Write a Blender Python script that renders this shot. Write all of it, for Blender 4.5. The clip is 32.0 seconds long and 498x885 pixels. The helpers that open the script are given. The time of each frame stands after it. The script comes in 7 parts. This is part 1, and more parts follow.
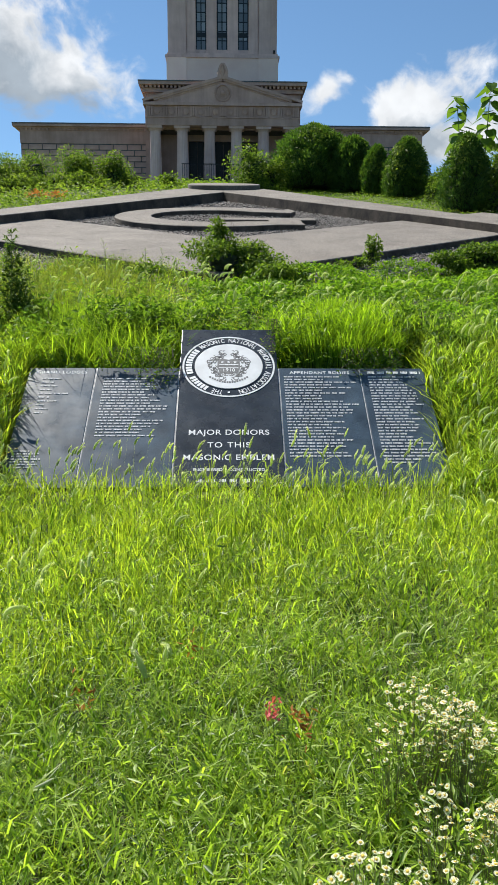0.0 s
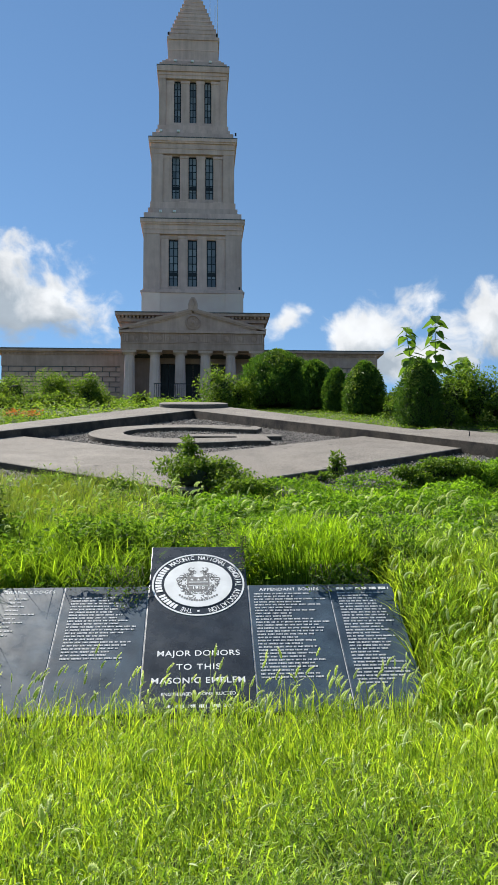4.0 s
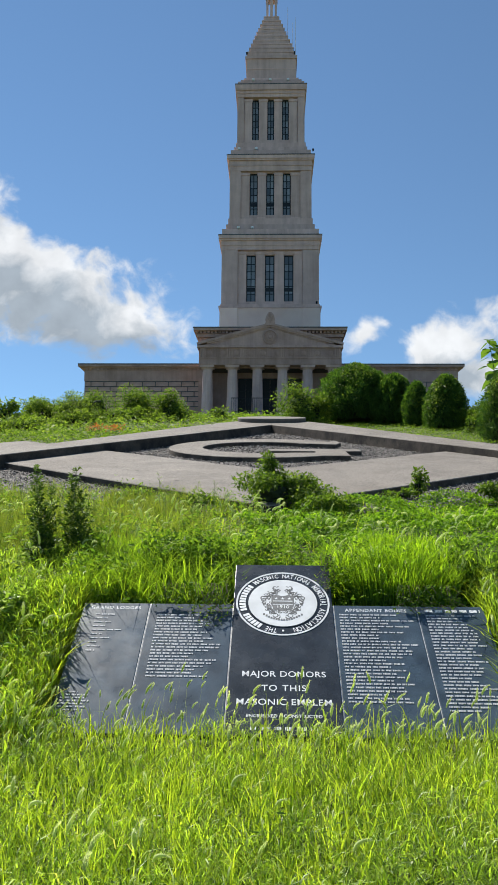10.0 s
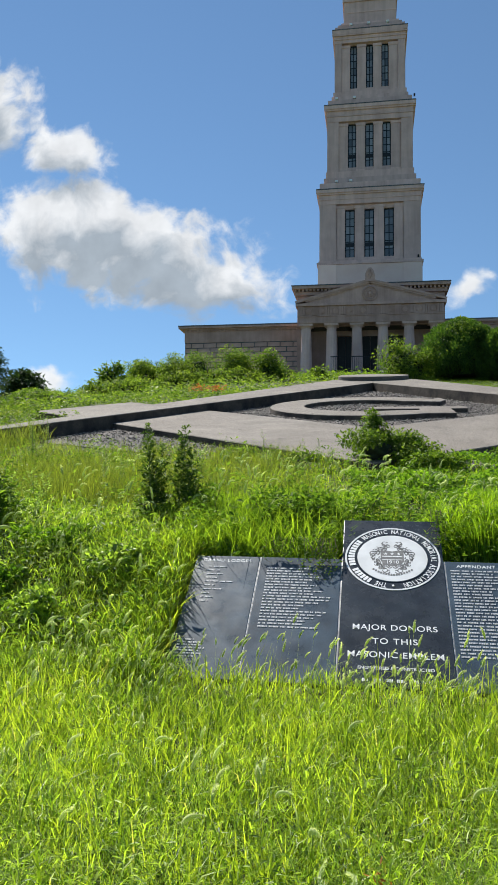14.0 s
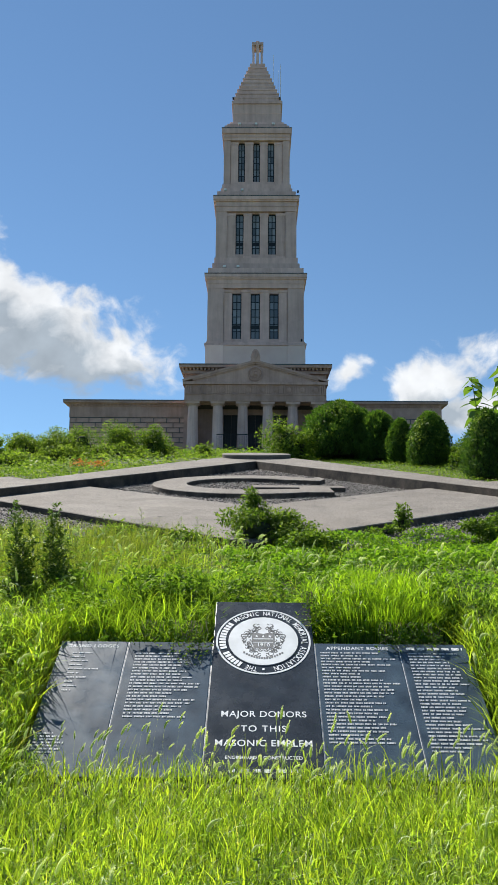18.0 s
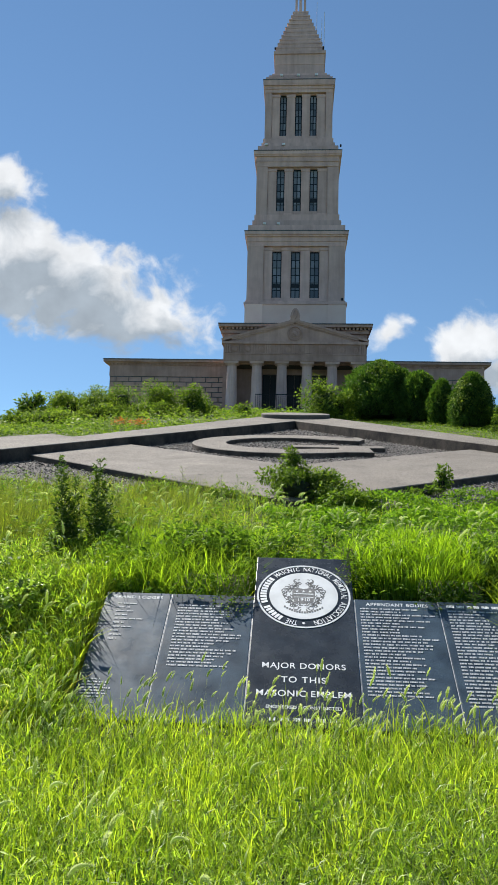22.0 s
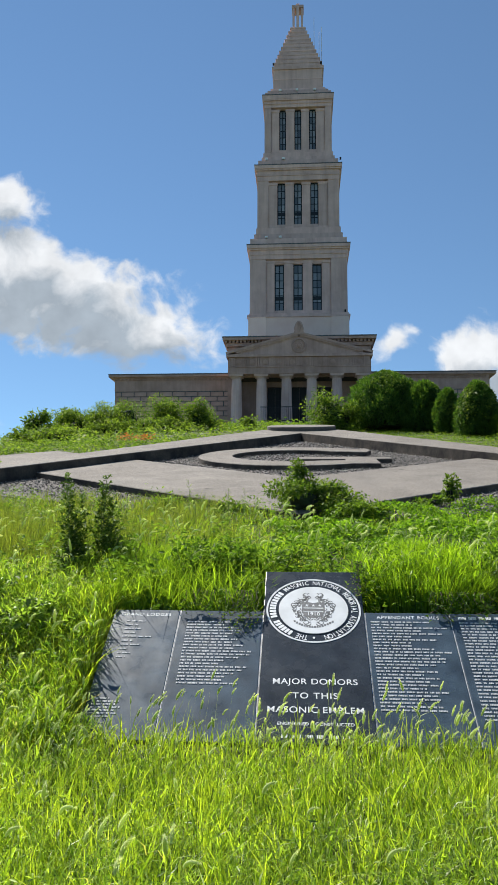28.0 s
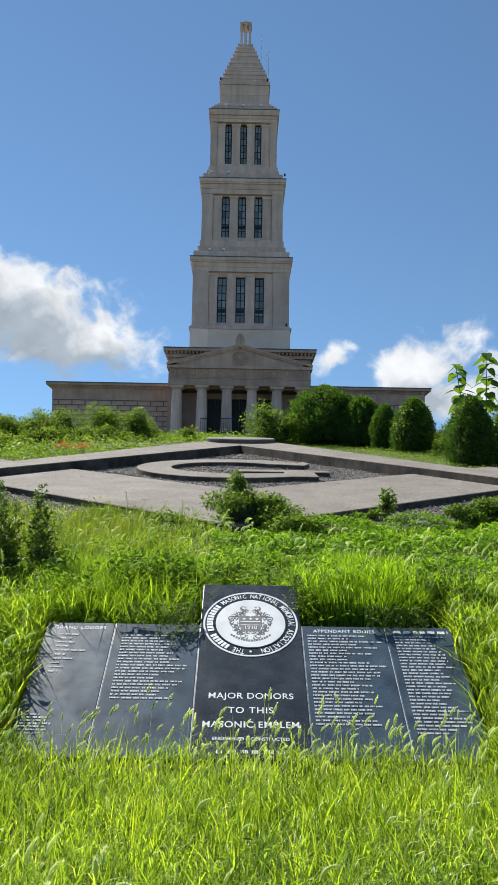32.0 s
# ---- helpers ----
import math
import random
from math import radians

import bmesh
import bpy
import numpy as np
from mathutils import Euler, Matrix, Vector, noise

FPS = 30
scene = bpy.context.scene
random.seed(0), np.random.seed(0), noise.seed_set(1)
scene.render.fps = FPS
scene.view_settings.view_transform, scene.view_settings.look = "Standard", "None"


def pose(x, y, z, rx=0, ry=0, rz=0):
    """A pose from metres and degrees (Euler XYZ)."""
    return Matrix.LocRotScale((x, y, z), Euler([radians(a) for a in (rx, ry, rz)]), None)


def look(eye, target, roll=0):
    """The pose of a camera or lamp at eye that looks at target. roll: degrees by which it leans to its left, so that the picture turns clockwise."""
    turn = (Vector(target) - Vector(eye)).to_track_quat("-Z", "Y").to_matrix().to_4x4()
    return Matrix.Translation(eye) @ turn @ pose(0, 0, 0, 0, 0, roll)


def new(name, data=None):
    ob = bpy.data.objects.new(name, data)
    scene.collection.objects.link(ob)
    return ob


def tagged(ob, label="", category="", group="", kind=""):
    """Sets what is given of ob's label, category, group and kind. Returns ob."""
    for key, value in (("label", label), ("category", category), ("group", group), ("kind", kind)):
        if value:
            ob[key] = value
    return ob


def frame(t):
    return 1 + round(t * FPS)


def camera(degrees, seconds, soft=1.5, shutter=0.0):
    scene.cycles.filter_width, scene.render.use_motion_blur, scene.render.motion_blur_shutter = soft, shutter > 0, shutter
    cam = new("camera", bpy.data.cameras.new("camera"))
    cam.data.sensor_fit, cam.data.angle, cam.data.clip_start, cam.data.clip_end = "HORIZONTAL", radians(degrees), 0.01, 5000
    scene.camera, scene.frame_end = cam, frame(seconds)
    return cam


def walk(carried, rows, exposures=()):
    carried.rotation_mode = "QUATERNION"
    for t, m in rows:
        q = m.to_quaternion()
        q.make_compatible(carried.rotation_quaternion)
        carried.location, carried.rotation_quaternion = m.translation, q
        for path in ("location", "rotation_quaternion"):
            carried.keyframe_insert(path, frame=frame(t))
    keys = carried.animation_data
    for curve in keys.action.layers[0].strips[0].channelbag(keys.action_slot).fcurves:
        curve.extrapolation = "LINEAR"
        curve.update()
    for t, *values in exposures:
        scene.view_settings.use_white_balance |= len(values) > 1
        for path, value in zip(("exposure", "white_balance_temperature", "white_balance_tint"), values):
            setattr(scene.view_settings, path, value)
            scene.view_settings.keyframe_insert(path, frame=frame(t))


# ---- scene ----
cam = camera(37.04, 32.0, 1.0)
walk(cam, [
    (0.0, pose(0.038, 0.042, 1.565, 79.51, -0.25, -1.64)),
    (0.5, pose(-0.027, 0.023, 1.593, 82.90, -0.24, 0.29)),
    (1.0, pose(-0.046, 0.014, 1.631, 86.87, -0.36, 0.30)),
    (1.5, pose(-0.037, 0.013, 1.665, 90.58, -0.21, 0.33)),
    (2.0, pose(-0.026, 0.011, 1.686, 93.70, -0.03, 0.56)),
    (2.5, pose(-0.024, 0.002, 1.688, 95.92, 0.14, 0.71)),
    (4.5, pose(0.081, -0.067, 1.643, 94.87, 0.42, -7.45)),
    (5.0, pose(0.144, -0.063, 1.644, 93.70, 0.50, -11.48)),
    (5.5, pose(0.208, -0.061, 1.642, 92.86, 0.46, -15.00)),
    (6.0, pose(0.274, -0.068, 1.634, 92.38, 0.51, -17.44)),
    (6.5, pose(0.327, -0.077, 1.624, 92.16, 0.34, -18.26)),
    (7.0, pose(0.347, -0.076, 1.621, 92.01, 0.27, -17.11)),
    (7.5, pose(0.330, -0.056, 1.623, 91.83, 0.05, -14.12)),
    (8.0, pose(0.249, 0.001, 1.630, 91.73, -0.10, -9.90)),
    (8.5, pose(0.152, 0.036, 1.631, 92.17, -0.32, -5.51)),
    (9.0, pose(0.068, 0.019, 1.654, 93.30, -0.46, -1.89)),
    (9.5, pose(0.006, 0.013, 1.675, 94.97, -0.42, 0.43)),
    (10.0, pose(-0.045, 0.006, 1.688, 96.54, -0.46, 1.82)),
    (10.5, pose(-0.088, -0.000, 1.682, 97.40, -0.43, 3.09)),
    (11.0, pose(-0.130, -0.007, 1.665, 97.30, -0.41, 5.09)),
    (11.5, pose(-0.154, -0.005, 1.665, 96.33, -0.66, 7.94)),
    (12.0, pose(-0.172, -0.004, 1.657, 95.15, -0.88, 11.10)),
    (12.5, pose(-0.196, -0.005, 1.655, 94.10, -1.09, 13.44)),
    (13.0, pose(-0.210, -0.012, 1.657, 93.47, -1.07, 14.19)),
    (13.5, pose(-0.186, -0.020, 1.651, 93.29, -0.83, 12.71)),
    (14.0, pose(-0.123, -0.020, 1.647, 93.39, -0.56, 9.47)),
    (14.5, pose(-0.046, -0.019, 1.649, 93.72, -0.31, 5.97)),
    (15.0, pose(0.031, -0.024, 1.650, 94.42, -0.34, 3.19)),
    (15.5, pose(0.090, -0.036, 1.661, 95.46, -0.06, 1.76)),
    (17.5, pose(0.002, 0.006, 1.685, 99.61, -0.53, 0.87)),
    (18.0, pose(-0.003, 0.024, 1.681, 99.36, -0.47, 0.68)),
    (18.5, pose(-0.001, 0.038, 1.670, 98.77, -0.50, 0.45)),
    (19.0, pose(-0.004, 0.044, 1.658, 98.06, -0.52, 0.19)),
    (19.5, pose(-0.023, 0.048, 1.657, 97.41, -0.54, 0.04)),
    (20.0, pose(-0.048, 0.047, 1.657, 97.01, -0.73, -0.19)),
    (20.5, pose(-0.074, 0.036, 1.651, 96.76, -1.00, -0.26)),
    (21.0, pose(-0.099, 0.020, 1.644, 96.58, -1.17, 0.10)),
    (21.5, pose(-0.083, 0.006, 1.645, 96.38, -1.24, 1.29)),
    (22.0, pose(-0.040, -0.008, 1.650, 96.24, -1.40, 3.53)),
    (22.5, pose(-0.002, -0.022, 1.658, 96.04, -1.32, 7.00)),
    (23.0, pose(0.024, -0.038, 1.650, 95.79, -1.14, 11.19)),
    (23.5, pose(0.022, -0.027, 1.652, 95.55, -0.93, 15.27)),
    (24.0, pose(0.022, -0.008, 1.654, 95.41, -0.48, 18.34)),
    (24.5, pose(0.023, 0.013, 1.662, 95.42, -0.25, 19.67)),
    (26.5, pose(-0.063, -0.002, 1.653, 96.19, -0.35, 13.28)),
    (27.0, pose(-0.065, 0.009, 1.663, 96.52, -0.29, 10.34)),
    (27.5, pose(-0.056, 0.014, 1.666, 96.90, -0.26, 7.16)),
    (28.0, pose(-0.040, 0.028, 1.662, 97.23, -0.30, 4.14)),
    (28.5, pose(-0.029, 0.033, 1.669, 97.47, -0.40, 1.69)),
    (29.0, pose(-0.033, 0.035, 1.671, 97.63, -0.59, -0.07)),
    (29.5, pose(-0.042, 0.037, 1.665, 97.63, -0.74, -0.91)),
    (30.0, pose(-0.048, 0.040, 1.663, 97.58, -0.90, -1.19)),
    (30.5, pose(-0.054, 0.046, 1.665, 97.55, -0.97, -1.17)),
    (31.0, pose(-0.051, 0.055, 1.667, 97.68, -1.00, -1.02)),
    (31.5, pose(-0.054, 0.053, 1.668, 97.90, -0.97, -0.84)),
    (32.0, pose(-0.059, 0.051, 1.669, 98.18, -0.93, -0.69)),
], [(0.0, 0.83), (2.5, 0.83), (6.0, 0.90), (9.0, 0.83), (13.0, 0.76), (15.5, 0.80), (19.0, 0.85), (22.0, 0.80), (24.5, 0.68), (28.0, 0.80), (32.0, 0.85)])

# ---- world, sun ----
SUN_EL, SUN_AZ = 52.0, -38.0          # degrees; azimuth from +y towards +x
world = bpy.data.worlds.new("sky")
scene.world = world
world.use_nodes = True
wn, wl = world.node_tree.nodes, world.node_tree.links
wn.clear()
w_out = wn.new("ShaderNodeOutputWorld")
w_bg = wn.new("ShaderNodeBackground")
w_sky = wn.new("ShaderNodeTexSky")
w_sky.sky_type = 'NISHITA'
w_sky.sun_disc = False
w_sky.sun_elevation = radians(SUN_EL)
w_sky.sun_rotation = radians(SUN_AZ)
w_sky.altitude = 1200
w_sky.air_density = 1.0
w_sky.dust_density = 0.0
w_sky.ozone_density = 4.0
w_bg.inputs[1].default_value = 0.079


def wmath(op, a, b=None, c=None):
    n = wn.new("ShaderNodeMath")
    n.operation = op
    for i, v in enumerate((a, b, c)):
        if v is None:
            continue
        if isinstance(v, (int, float)):
            n.inputs[i].default_value = v
        else:
            wl.new(v, n.inputs[i])
    return n.outputs[0]


w_co = wn.new("ShaderNodeTexCoord")
w_sep = wn.new("ShaderNodeSeparateXYZ")
wl.new(w_co.outputs["Generated"], w_sep.inputs[0])
w_y = wmath('MAXIMUM', w_sep.outputs[1], 0.02)
w_u = wmath('DIVIDE', w_sep.outputs[0], w_y)
w_v = wmath('DIVIDE', w_sep.outputs[2], w_y)
w_uv = wn.new("ShaderNodeCombineXYZ")
wl.new(w_u, w_uv.inputs[0])
wl.new(w_v, w_uv.inputs[1])
# cumulus banks: centre across, centre up, half width, half height, tilt
CLOUDS = [(-0.362, 0.340, 0.255, 0.078, -13), (-0.245, 0.285, 0.14, 0.055, -9), (-0.41, 0.395, 0.13, 0.042, -6),
          (-0.578, 0.556, 0.095, 0.076, -20), (-0.59, 0.625, 0.045, 0.05, 0, 0.8), (-0.45, 0.484, 0.07, 0.045, -15),
          (0.119, 0.269, 0.075, 0.036, 32, 0.44), (0.238, 0.252, 0.105, 0.046, 26, 0.95), (0.455, 0.270, 0.125, 0.066, 17), (0.31, 0.212, 0.13, 0.032, 5, 0.9),
          (0.57, 0.312, 0.10, 0.045, -4, 0.5), (-0.462, 0.155, 0.045, 0.03, 0, 0.9),
          (-0.75, 0.76, 0.05, 0.035, 25, 0.35), (-0.75, 0.668, 0.09, 0.03, 10, 0.35), (0.606, 0.681, 0.025, 0.025, 60, 0.3), (0.695, 0.703, 0.06, 0.025, 30, 0.35), (0.75, 0.75, 0.05, 0.02, 30, 0.3)]


def cloud_density(uv, swing=3.1):
    mask = None
    for cu, cv, ru, rv, rot, *amp in CLOUDS:
        mp = wn.new("ShaderNodeMapping")
        mp.vector_type = 'TEXTURE'
        mp.inputs[1].default_value = (cu, cv, 0)
        mp.inputs[2].default_value = (0, 0, radians(rot))
        mp.inputs[3].default_value = (ru, rv, 1)
        wl.new(uv, mp.inputs[0])
        ln = wn.new("ShaderNodeVectorMath")
        ln.operation = 'LENGTH'
        wl.new(mp.outputs[0], ln.inputs[0])
        one = wmath('SUBTRACT', amp[0] if amp else 1.0, ln.outputs["Value"])
        mask = one if mask is None else wmath('SMOOTH_MAX', mask, one, 0.15)
    n1 = wn.new("ShaderNodeTexNoise")
    n1.inputs["Scale"].default_value = 17.0
    n1.inputs["Detail"].default_value = 9.0
    n1.inputs["Roughness"].default_value = 0.55
    wl.new(uv, n1.inputs["Vector"])
    return wmath('ADD', wmath('MULTIPLY', mask, 1.6), wmath('MULTIPLY', wmath('SUBTRACT', n1.outputs[0], 0.5), swing))


# the banks are drawn out into wisps by a slow drift of their outline
w_n0 = wn.new("ShaderNodeTexNoise")
w_n0.inputs["Scale"].default_value = 7.0
w_n0.inputs["Detail"].default_value = 3.0
wl.new(w_uv.outputs[0], w_n0.inputs["Vector"])
w_drift = wn.new("ShaderNodeVectorMath")
w_drift.operation = 'MULTIPLY_ADD'
w_drift.inputs[1].default_value = (0.10, 0.07, 0)
wl.new(w_n0.outputs["Color"], w_drift.inputs[0])
w_back = wn.new("ShaderNodeVectorMath")
w_back.operation = 'SUBTRACT'
w_back.inputs[1].default_value = (0.05, 0.035, 0)
wl.new(w_uv.outputs[0], w_back.inputs[0])
wl.new(w_back.outputs[0], w_drift.inputs[2])
w_d = cloud_density(w_drift.outputs[0])
w_sh = wn.new("ShaderNodeVectorMath")
w_sh.operation = 'ADD'
w_sh.inputs[1].default_value = (-0.012, 0.045, 0)
wl.new(w_drift.outputs[0], w_sh.inputs[0])
w_above = cloud_density(w_sh.outputs[0], 2.6)
w_fac = wn.new("ShaderNodeMapRange")
w_fac.interpolation_type = 'SMOOTHSTEP'
w_fac.inputs[1].default_value, w_fac.inputs[2].default_value = -0.12, 0.70
wl.new(w_d, w_fac.inputs[0])
w_front = wmath('GREATER_THAN', w_sep.outputs[1], 0.05)
w_cover = wmath('MULTIPLY', wmath('MULTIPLY', w_fac.outputs[0], w_front), 0.96)
w_ramp = wn.new("ShaderNodeValToRGB")
w_ramp.color_ramp.elements[0].position, w_ramp.color_ramp.elements[1].position = 0.10, 1.9
w_ramp.color_ramp.elements[0].color, w_ramp.color_ramp.elements[1].color = (6.7, 6.85, 7.0, 1), (3.1, 3.55, 4.0, 1)
wl.new(w_above, w_ramp.inputs[0])
w_mix = wn.new("ShaderNodeMix")
w_mix.data_type = 'RGBA'
w_tint = wn.new("ShaderNodeMix")
w_tint.data_type, w_tint.blend_type = 'RGBA', 'MULTIPLY'
w_tint.inputs[0].default_value = 1.0
w_tint.inputs[7].default_value = (0.90, 1.0, 0.955, 1)
w_lift = wn.new("ShaderNodeVectorMath")      # a clear, dry sky: little whitening towards the horizon
w_lift.operation = 'ADD'
w_lift.inputs[1].default_value = (0, 0, 0.08)
w_unit = wn.new("ShaderNodeVectorMath")
w_unit.operation = 'NORMALIZE'
wl.new(w_co.outputs["Generated"], w_lift.inputs[0])
wl.new(w_lift.outputs[0], w_unit.inputs[0])
wl.new(w_unit.outputs[0], w_sky.inputs["Vector"])
wl.new(w_sky.outputs[0], w_tint.inputs[6])
wl.new(w_cover, w_mix.inputs[0])
wl.new(w_tint.outputs[2], w_mix.inputs[6])
w_n2 = wn.new("ShaderNodeTexNoise")
w_n2.inputs["Scale"].default_value = 22.0
w_n2.inputs["Detail"].default_value = 6.0
wl.new(w_uv.outputs[0], w_n2.inputs["Vector"])
w_puff = wn.new("ShaderNodeMapRange")
w_puff.inputs[1].default_value, w_puff.inputs[2].default_value = 0.3, 0.7
w_puff.inputs[3].default_value, w_puff.inputs[4].default_value = 0.84, 1.06
wl.new(w_n2.outputs[0], w_puff.inputs[0])
w_shade = wn.new("ShaderNodeVectorMath")
w_shade.operation = 'SCALE'
wl.new(w_ramp.outputs[0], w_shade.inputs[0])
wl.new(w_puff.outputs[0], w_shade.inputs[3])
wl.new(w_shade.outputs[0], w_mix.inputs[7])
wl.new(w_mix.outputs[2], w_bg.inputs[0])
wl.new(w_bg.outputs[0], w_out.inputs[0])

sun_data = bpy.data.lights.new("sun", 'SUN')
sun_data.energy = 5.0
sun_data.angle = radians(0.53)
sun_data.color = (1.0, 0.955, 0.88)
sun = new("sun", sun_data)
_se, _sa = radians(SUN_EL), radians(SUN_AZ)
sun.matrix_world = look((60 * math.sin(_sa) * math.cos(_se), 60 * math.cos(_sa) * math.cos(_se), 60 * math.sin(_se)), (0, 0, 0))


# ---- materials ----
def material(name, rough=0.6, metal=0.0):
    m = bpy.data.materials.new(name)
    m.use_nodes = True
    b = m.node_tree.nodes["Principled BSDF"]
    b.inputs["Roughness"].default_value = rough
    b.inputs["Metallic"].default_value = metal
    return m, m.node_tree.nodes, m.node_tree.links, b


def noise_mix(nodes, links, scale, c1, c2, detail=6.0, lo=0.35, hi=0.65, rough=0.6, coord="Object", stretch=(1, 1, 1)):
    co = nodes.new("ShaderNodeTexCoord")
    mp = nodes.new("ShaderNodeMapping")
    mp.inputs[3].default_value = stretch
    links.new(co.outputs[coord], mp.inputs[0])
    n = nodes.new("ShaderNodeTexNoise")
    n.inputs["Scale"].default_value = scale
    n.inputs["Detail"].default_value = detail
    n.inputs["Roughness"].default_value = rough
    links.new(mp.outputs[0], n.inputs["Vector"])
    r = nodes.new("ShaderNodeValToRGB")
    r.color_ramp.elements[0].position, r.color_ramp.elements[1].position = lo, hi
    r.color_ramp.elements[0].color, r.color_ramp.elements[1].color = (*c1, 1), (*c2, 1)
    links.new(n.outputs[0], r.inputs[0])
    return n, r


def mix_rgb(nodes, links, blend, a, b, fac=1.0):
    m = nodes.new("ShaderNodeMix")
    m.data_type, m.blend_type = 'RGBA', blend
    if isinstance(fac, float):
        m.inputs[0].default_value = fac
    else:
        links.new(fac, m.inputs[0])
    for i, v in ((6, a), (7, b)):
        if isinstance(v, tuple):
            m.inputs[i].default_value = (*v, 1)
        else:
            links.new(v, m.inputs[i])
    return m.outputs[2]


def bump(nodes, links, bsdf, height, strength, dist):
    b = nodes.new("ShaderNodeBump")
    b.inputs["Strength"].default_value = strength
    b.inputs["Distance"].default_value = dist
    links.new(height, b.inputs["Height"])
    links.new(b.outputs[0], bsdf.inputs["Normal"])


def stone_material(name, c1, c2, scale=0.35, streaks=True):
    m, n, l, b = material(name, 0.85)
    n1, r1 = noise_mix(n, l, scale, c1, c2, 8)
    col = r1.outputs[0]
    if streaks:
        n2, r2 = noise_mix(n, l, 0.9, (0.74, 0.72, 0.70), (1, 1, 1), 5, 0.3, 0.6, stretch=(1, 1, 0.08))
        col = mix_rgb(n, l, 'MULTIPLY', col, r2.outputs[0], 0.8)
    oi = n.new("ShaderNodeObjectInfo")
    rr = n.new("ShaderNodeMapRange")
    rr.inputs[3].default_value, rr.inputs[4].default_value = 0.88, 1.08
    l.new(oi.outputs["Random"], rr.inputs[0])
    col = mix_rgb(n, l, 'MULTIPLY', col, rr.outputs[0], 1.0)
    l.new(col, b.inputs["Base Color"])
    n3, _ = noise_mix(n, l, 9.0, c1, c2, 8)
    bump(n, l, b, n3.outputs[0], 0.25, 0.03)
    return m


M_STONE = stone_material("pale_granite", (0.60, 0.415, 0.37), (0.72, 0.515, 0.46))
M_STONE_DARK = stone_material("weathered_granite", (0.47, 0.300, 0.250), (0.61, 0.402, 0.338))
M_STONE_LIGHT = stone_material("clean_limestone", (0.86, 0.61, 0.52), (0.93, 0.70, 0.60), 0.25, False)


def concrete_material():
    m, n, l, b = material("weathered_concrete", 0.9)
    n1, r1 = noise_mix(n, l, 1.1, (0.128, 0.115, 0.100), (0.205, 0.186, 0.162), 10, 0.3, 0.7)
    n2, r2 = noise_mix(n, l, 30.0, (0.45, 0.44, 0.43), (1.30, 1.28, 1.25), 4, 0.38, 0.62)
    col = mix_rgb(n, l, 'MULTIPLY', r1.outputs[0], r2.outputs[0])
    n3, r3 = noise_mix(n, l, 0.35, (0.80, 0.78, 0.76), (1.05, 1.05, 1.05), 6, 0.35, 0.6)
    col = mix_rgb(n, l, 'MULTIPLY', col, r3.outputs[0])
    v = n.new("ShaderNodeTexVoronoi")
    v.inputs["Scale"].default_value = 1.1
    co = n.new("ShaderNodeTexCoord")
    l.new(co.outputs["Object"], v.inputs["Vector"])
    r4 = n.new("ShaderNodeValToRGB")
    r4.color_ramp.elements[0].position, r4.color_ramp.elements[1].position = 0.05, 0.09
    r4.color_ramp.elements[0].color, r4.color_ramp.elements[1].color = (0.3, 0.28, 0.26, 1), (1, 1, 1, 1)
    l.new(v.outputs["Distance"], r4.inputs[0])
    col = mix_rgb(n, l, 'MULTIPLY', col, r4.outputs[0])
    l.new(col, b.inputs["Base Color"])
    bump(n, l, b, n2.outputs[0], 0.5, 0.01)
    return m


M_CONCRETE = concrete_material()


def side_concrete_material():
    m, n, l, b = material("stained_shaded_concrete", 0.92)
    # brown stains, plus the side faces' shade painted in as a darker base
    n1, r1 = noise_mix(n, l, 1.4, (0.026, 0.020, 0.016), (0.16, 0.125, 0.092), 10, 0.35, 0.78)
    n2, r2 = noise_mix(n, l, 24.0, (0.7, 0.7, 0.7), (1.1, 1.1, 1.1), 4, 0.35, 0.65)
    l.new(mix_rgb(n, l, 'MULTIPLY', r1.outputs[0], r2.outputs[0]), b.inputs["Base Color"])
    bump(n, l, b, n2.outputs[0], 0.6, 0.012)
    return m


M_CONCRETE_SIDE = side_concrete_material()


def gravel_material(name, c1, c2):
    m, n, l, b = material(name, 0.9)
    g = n.new("ShaderNodeNewGeometry")
    r = n.new("ShaderNodeValToRGB")
    r.color_ramp.elements[0].color, r.color_ramp.elements[1].color = (*c1, 1), (*c2, 1)
    l.new(g.outputs["Random Per Island"], r.inputs[0])
    n2, r2 = noise_mix(n, l, 40.0, (0.8, 0.8, 0.8), (1.1, 1.1, 1.1), 4)
    l.new(mix_rgb(n, l, 'MULTIPLY', r.outputs[0], r2.outputs[0]), b.inputs["Base Color"])
    return m


M_GRAVEL = gravel_material("grey_gravel", (0.048, 0.044, 0.040), (0.31, 0.28, 0.25))


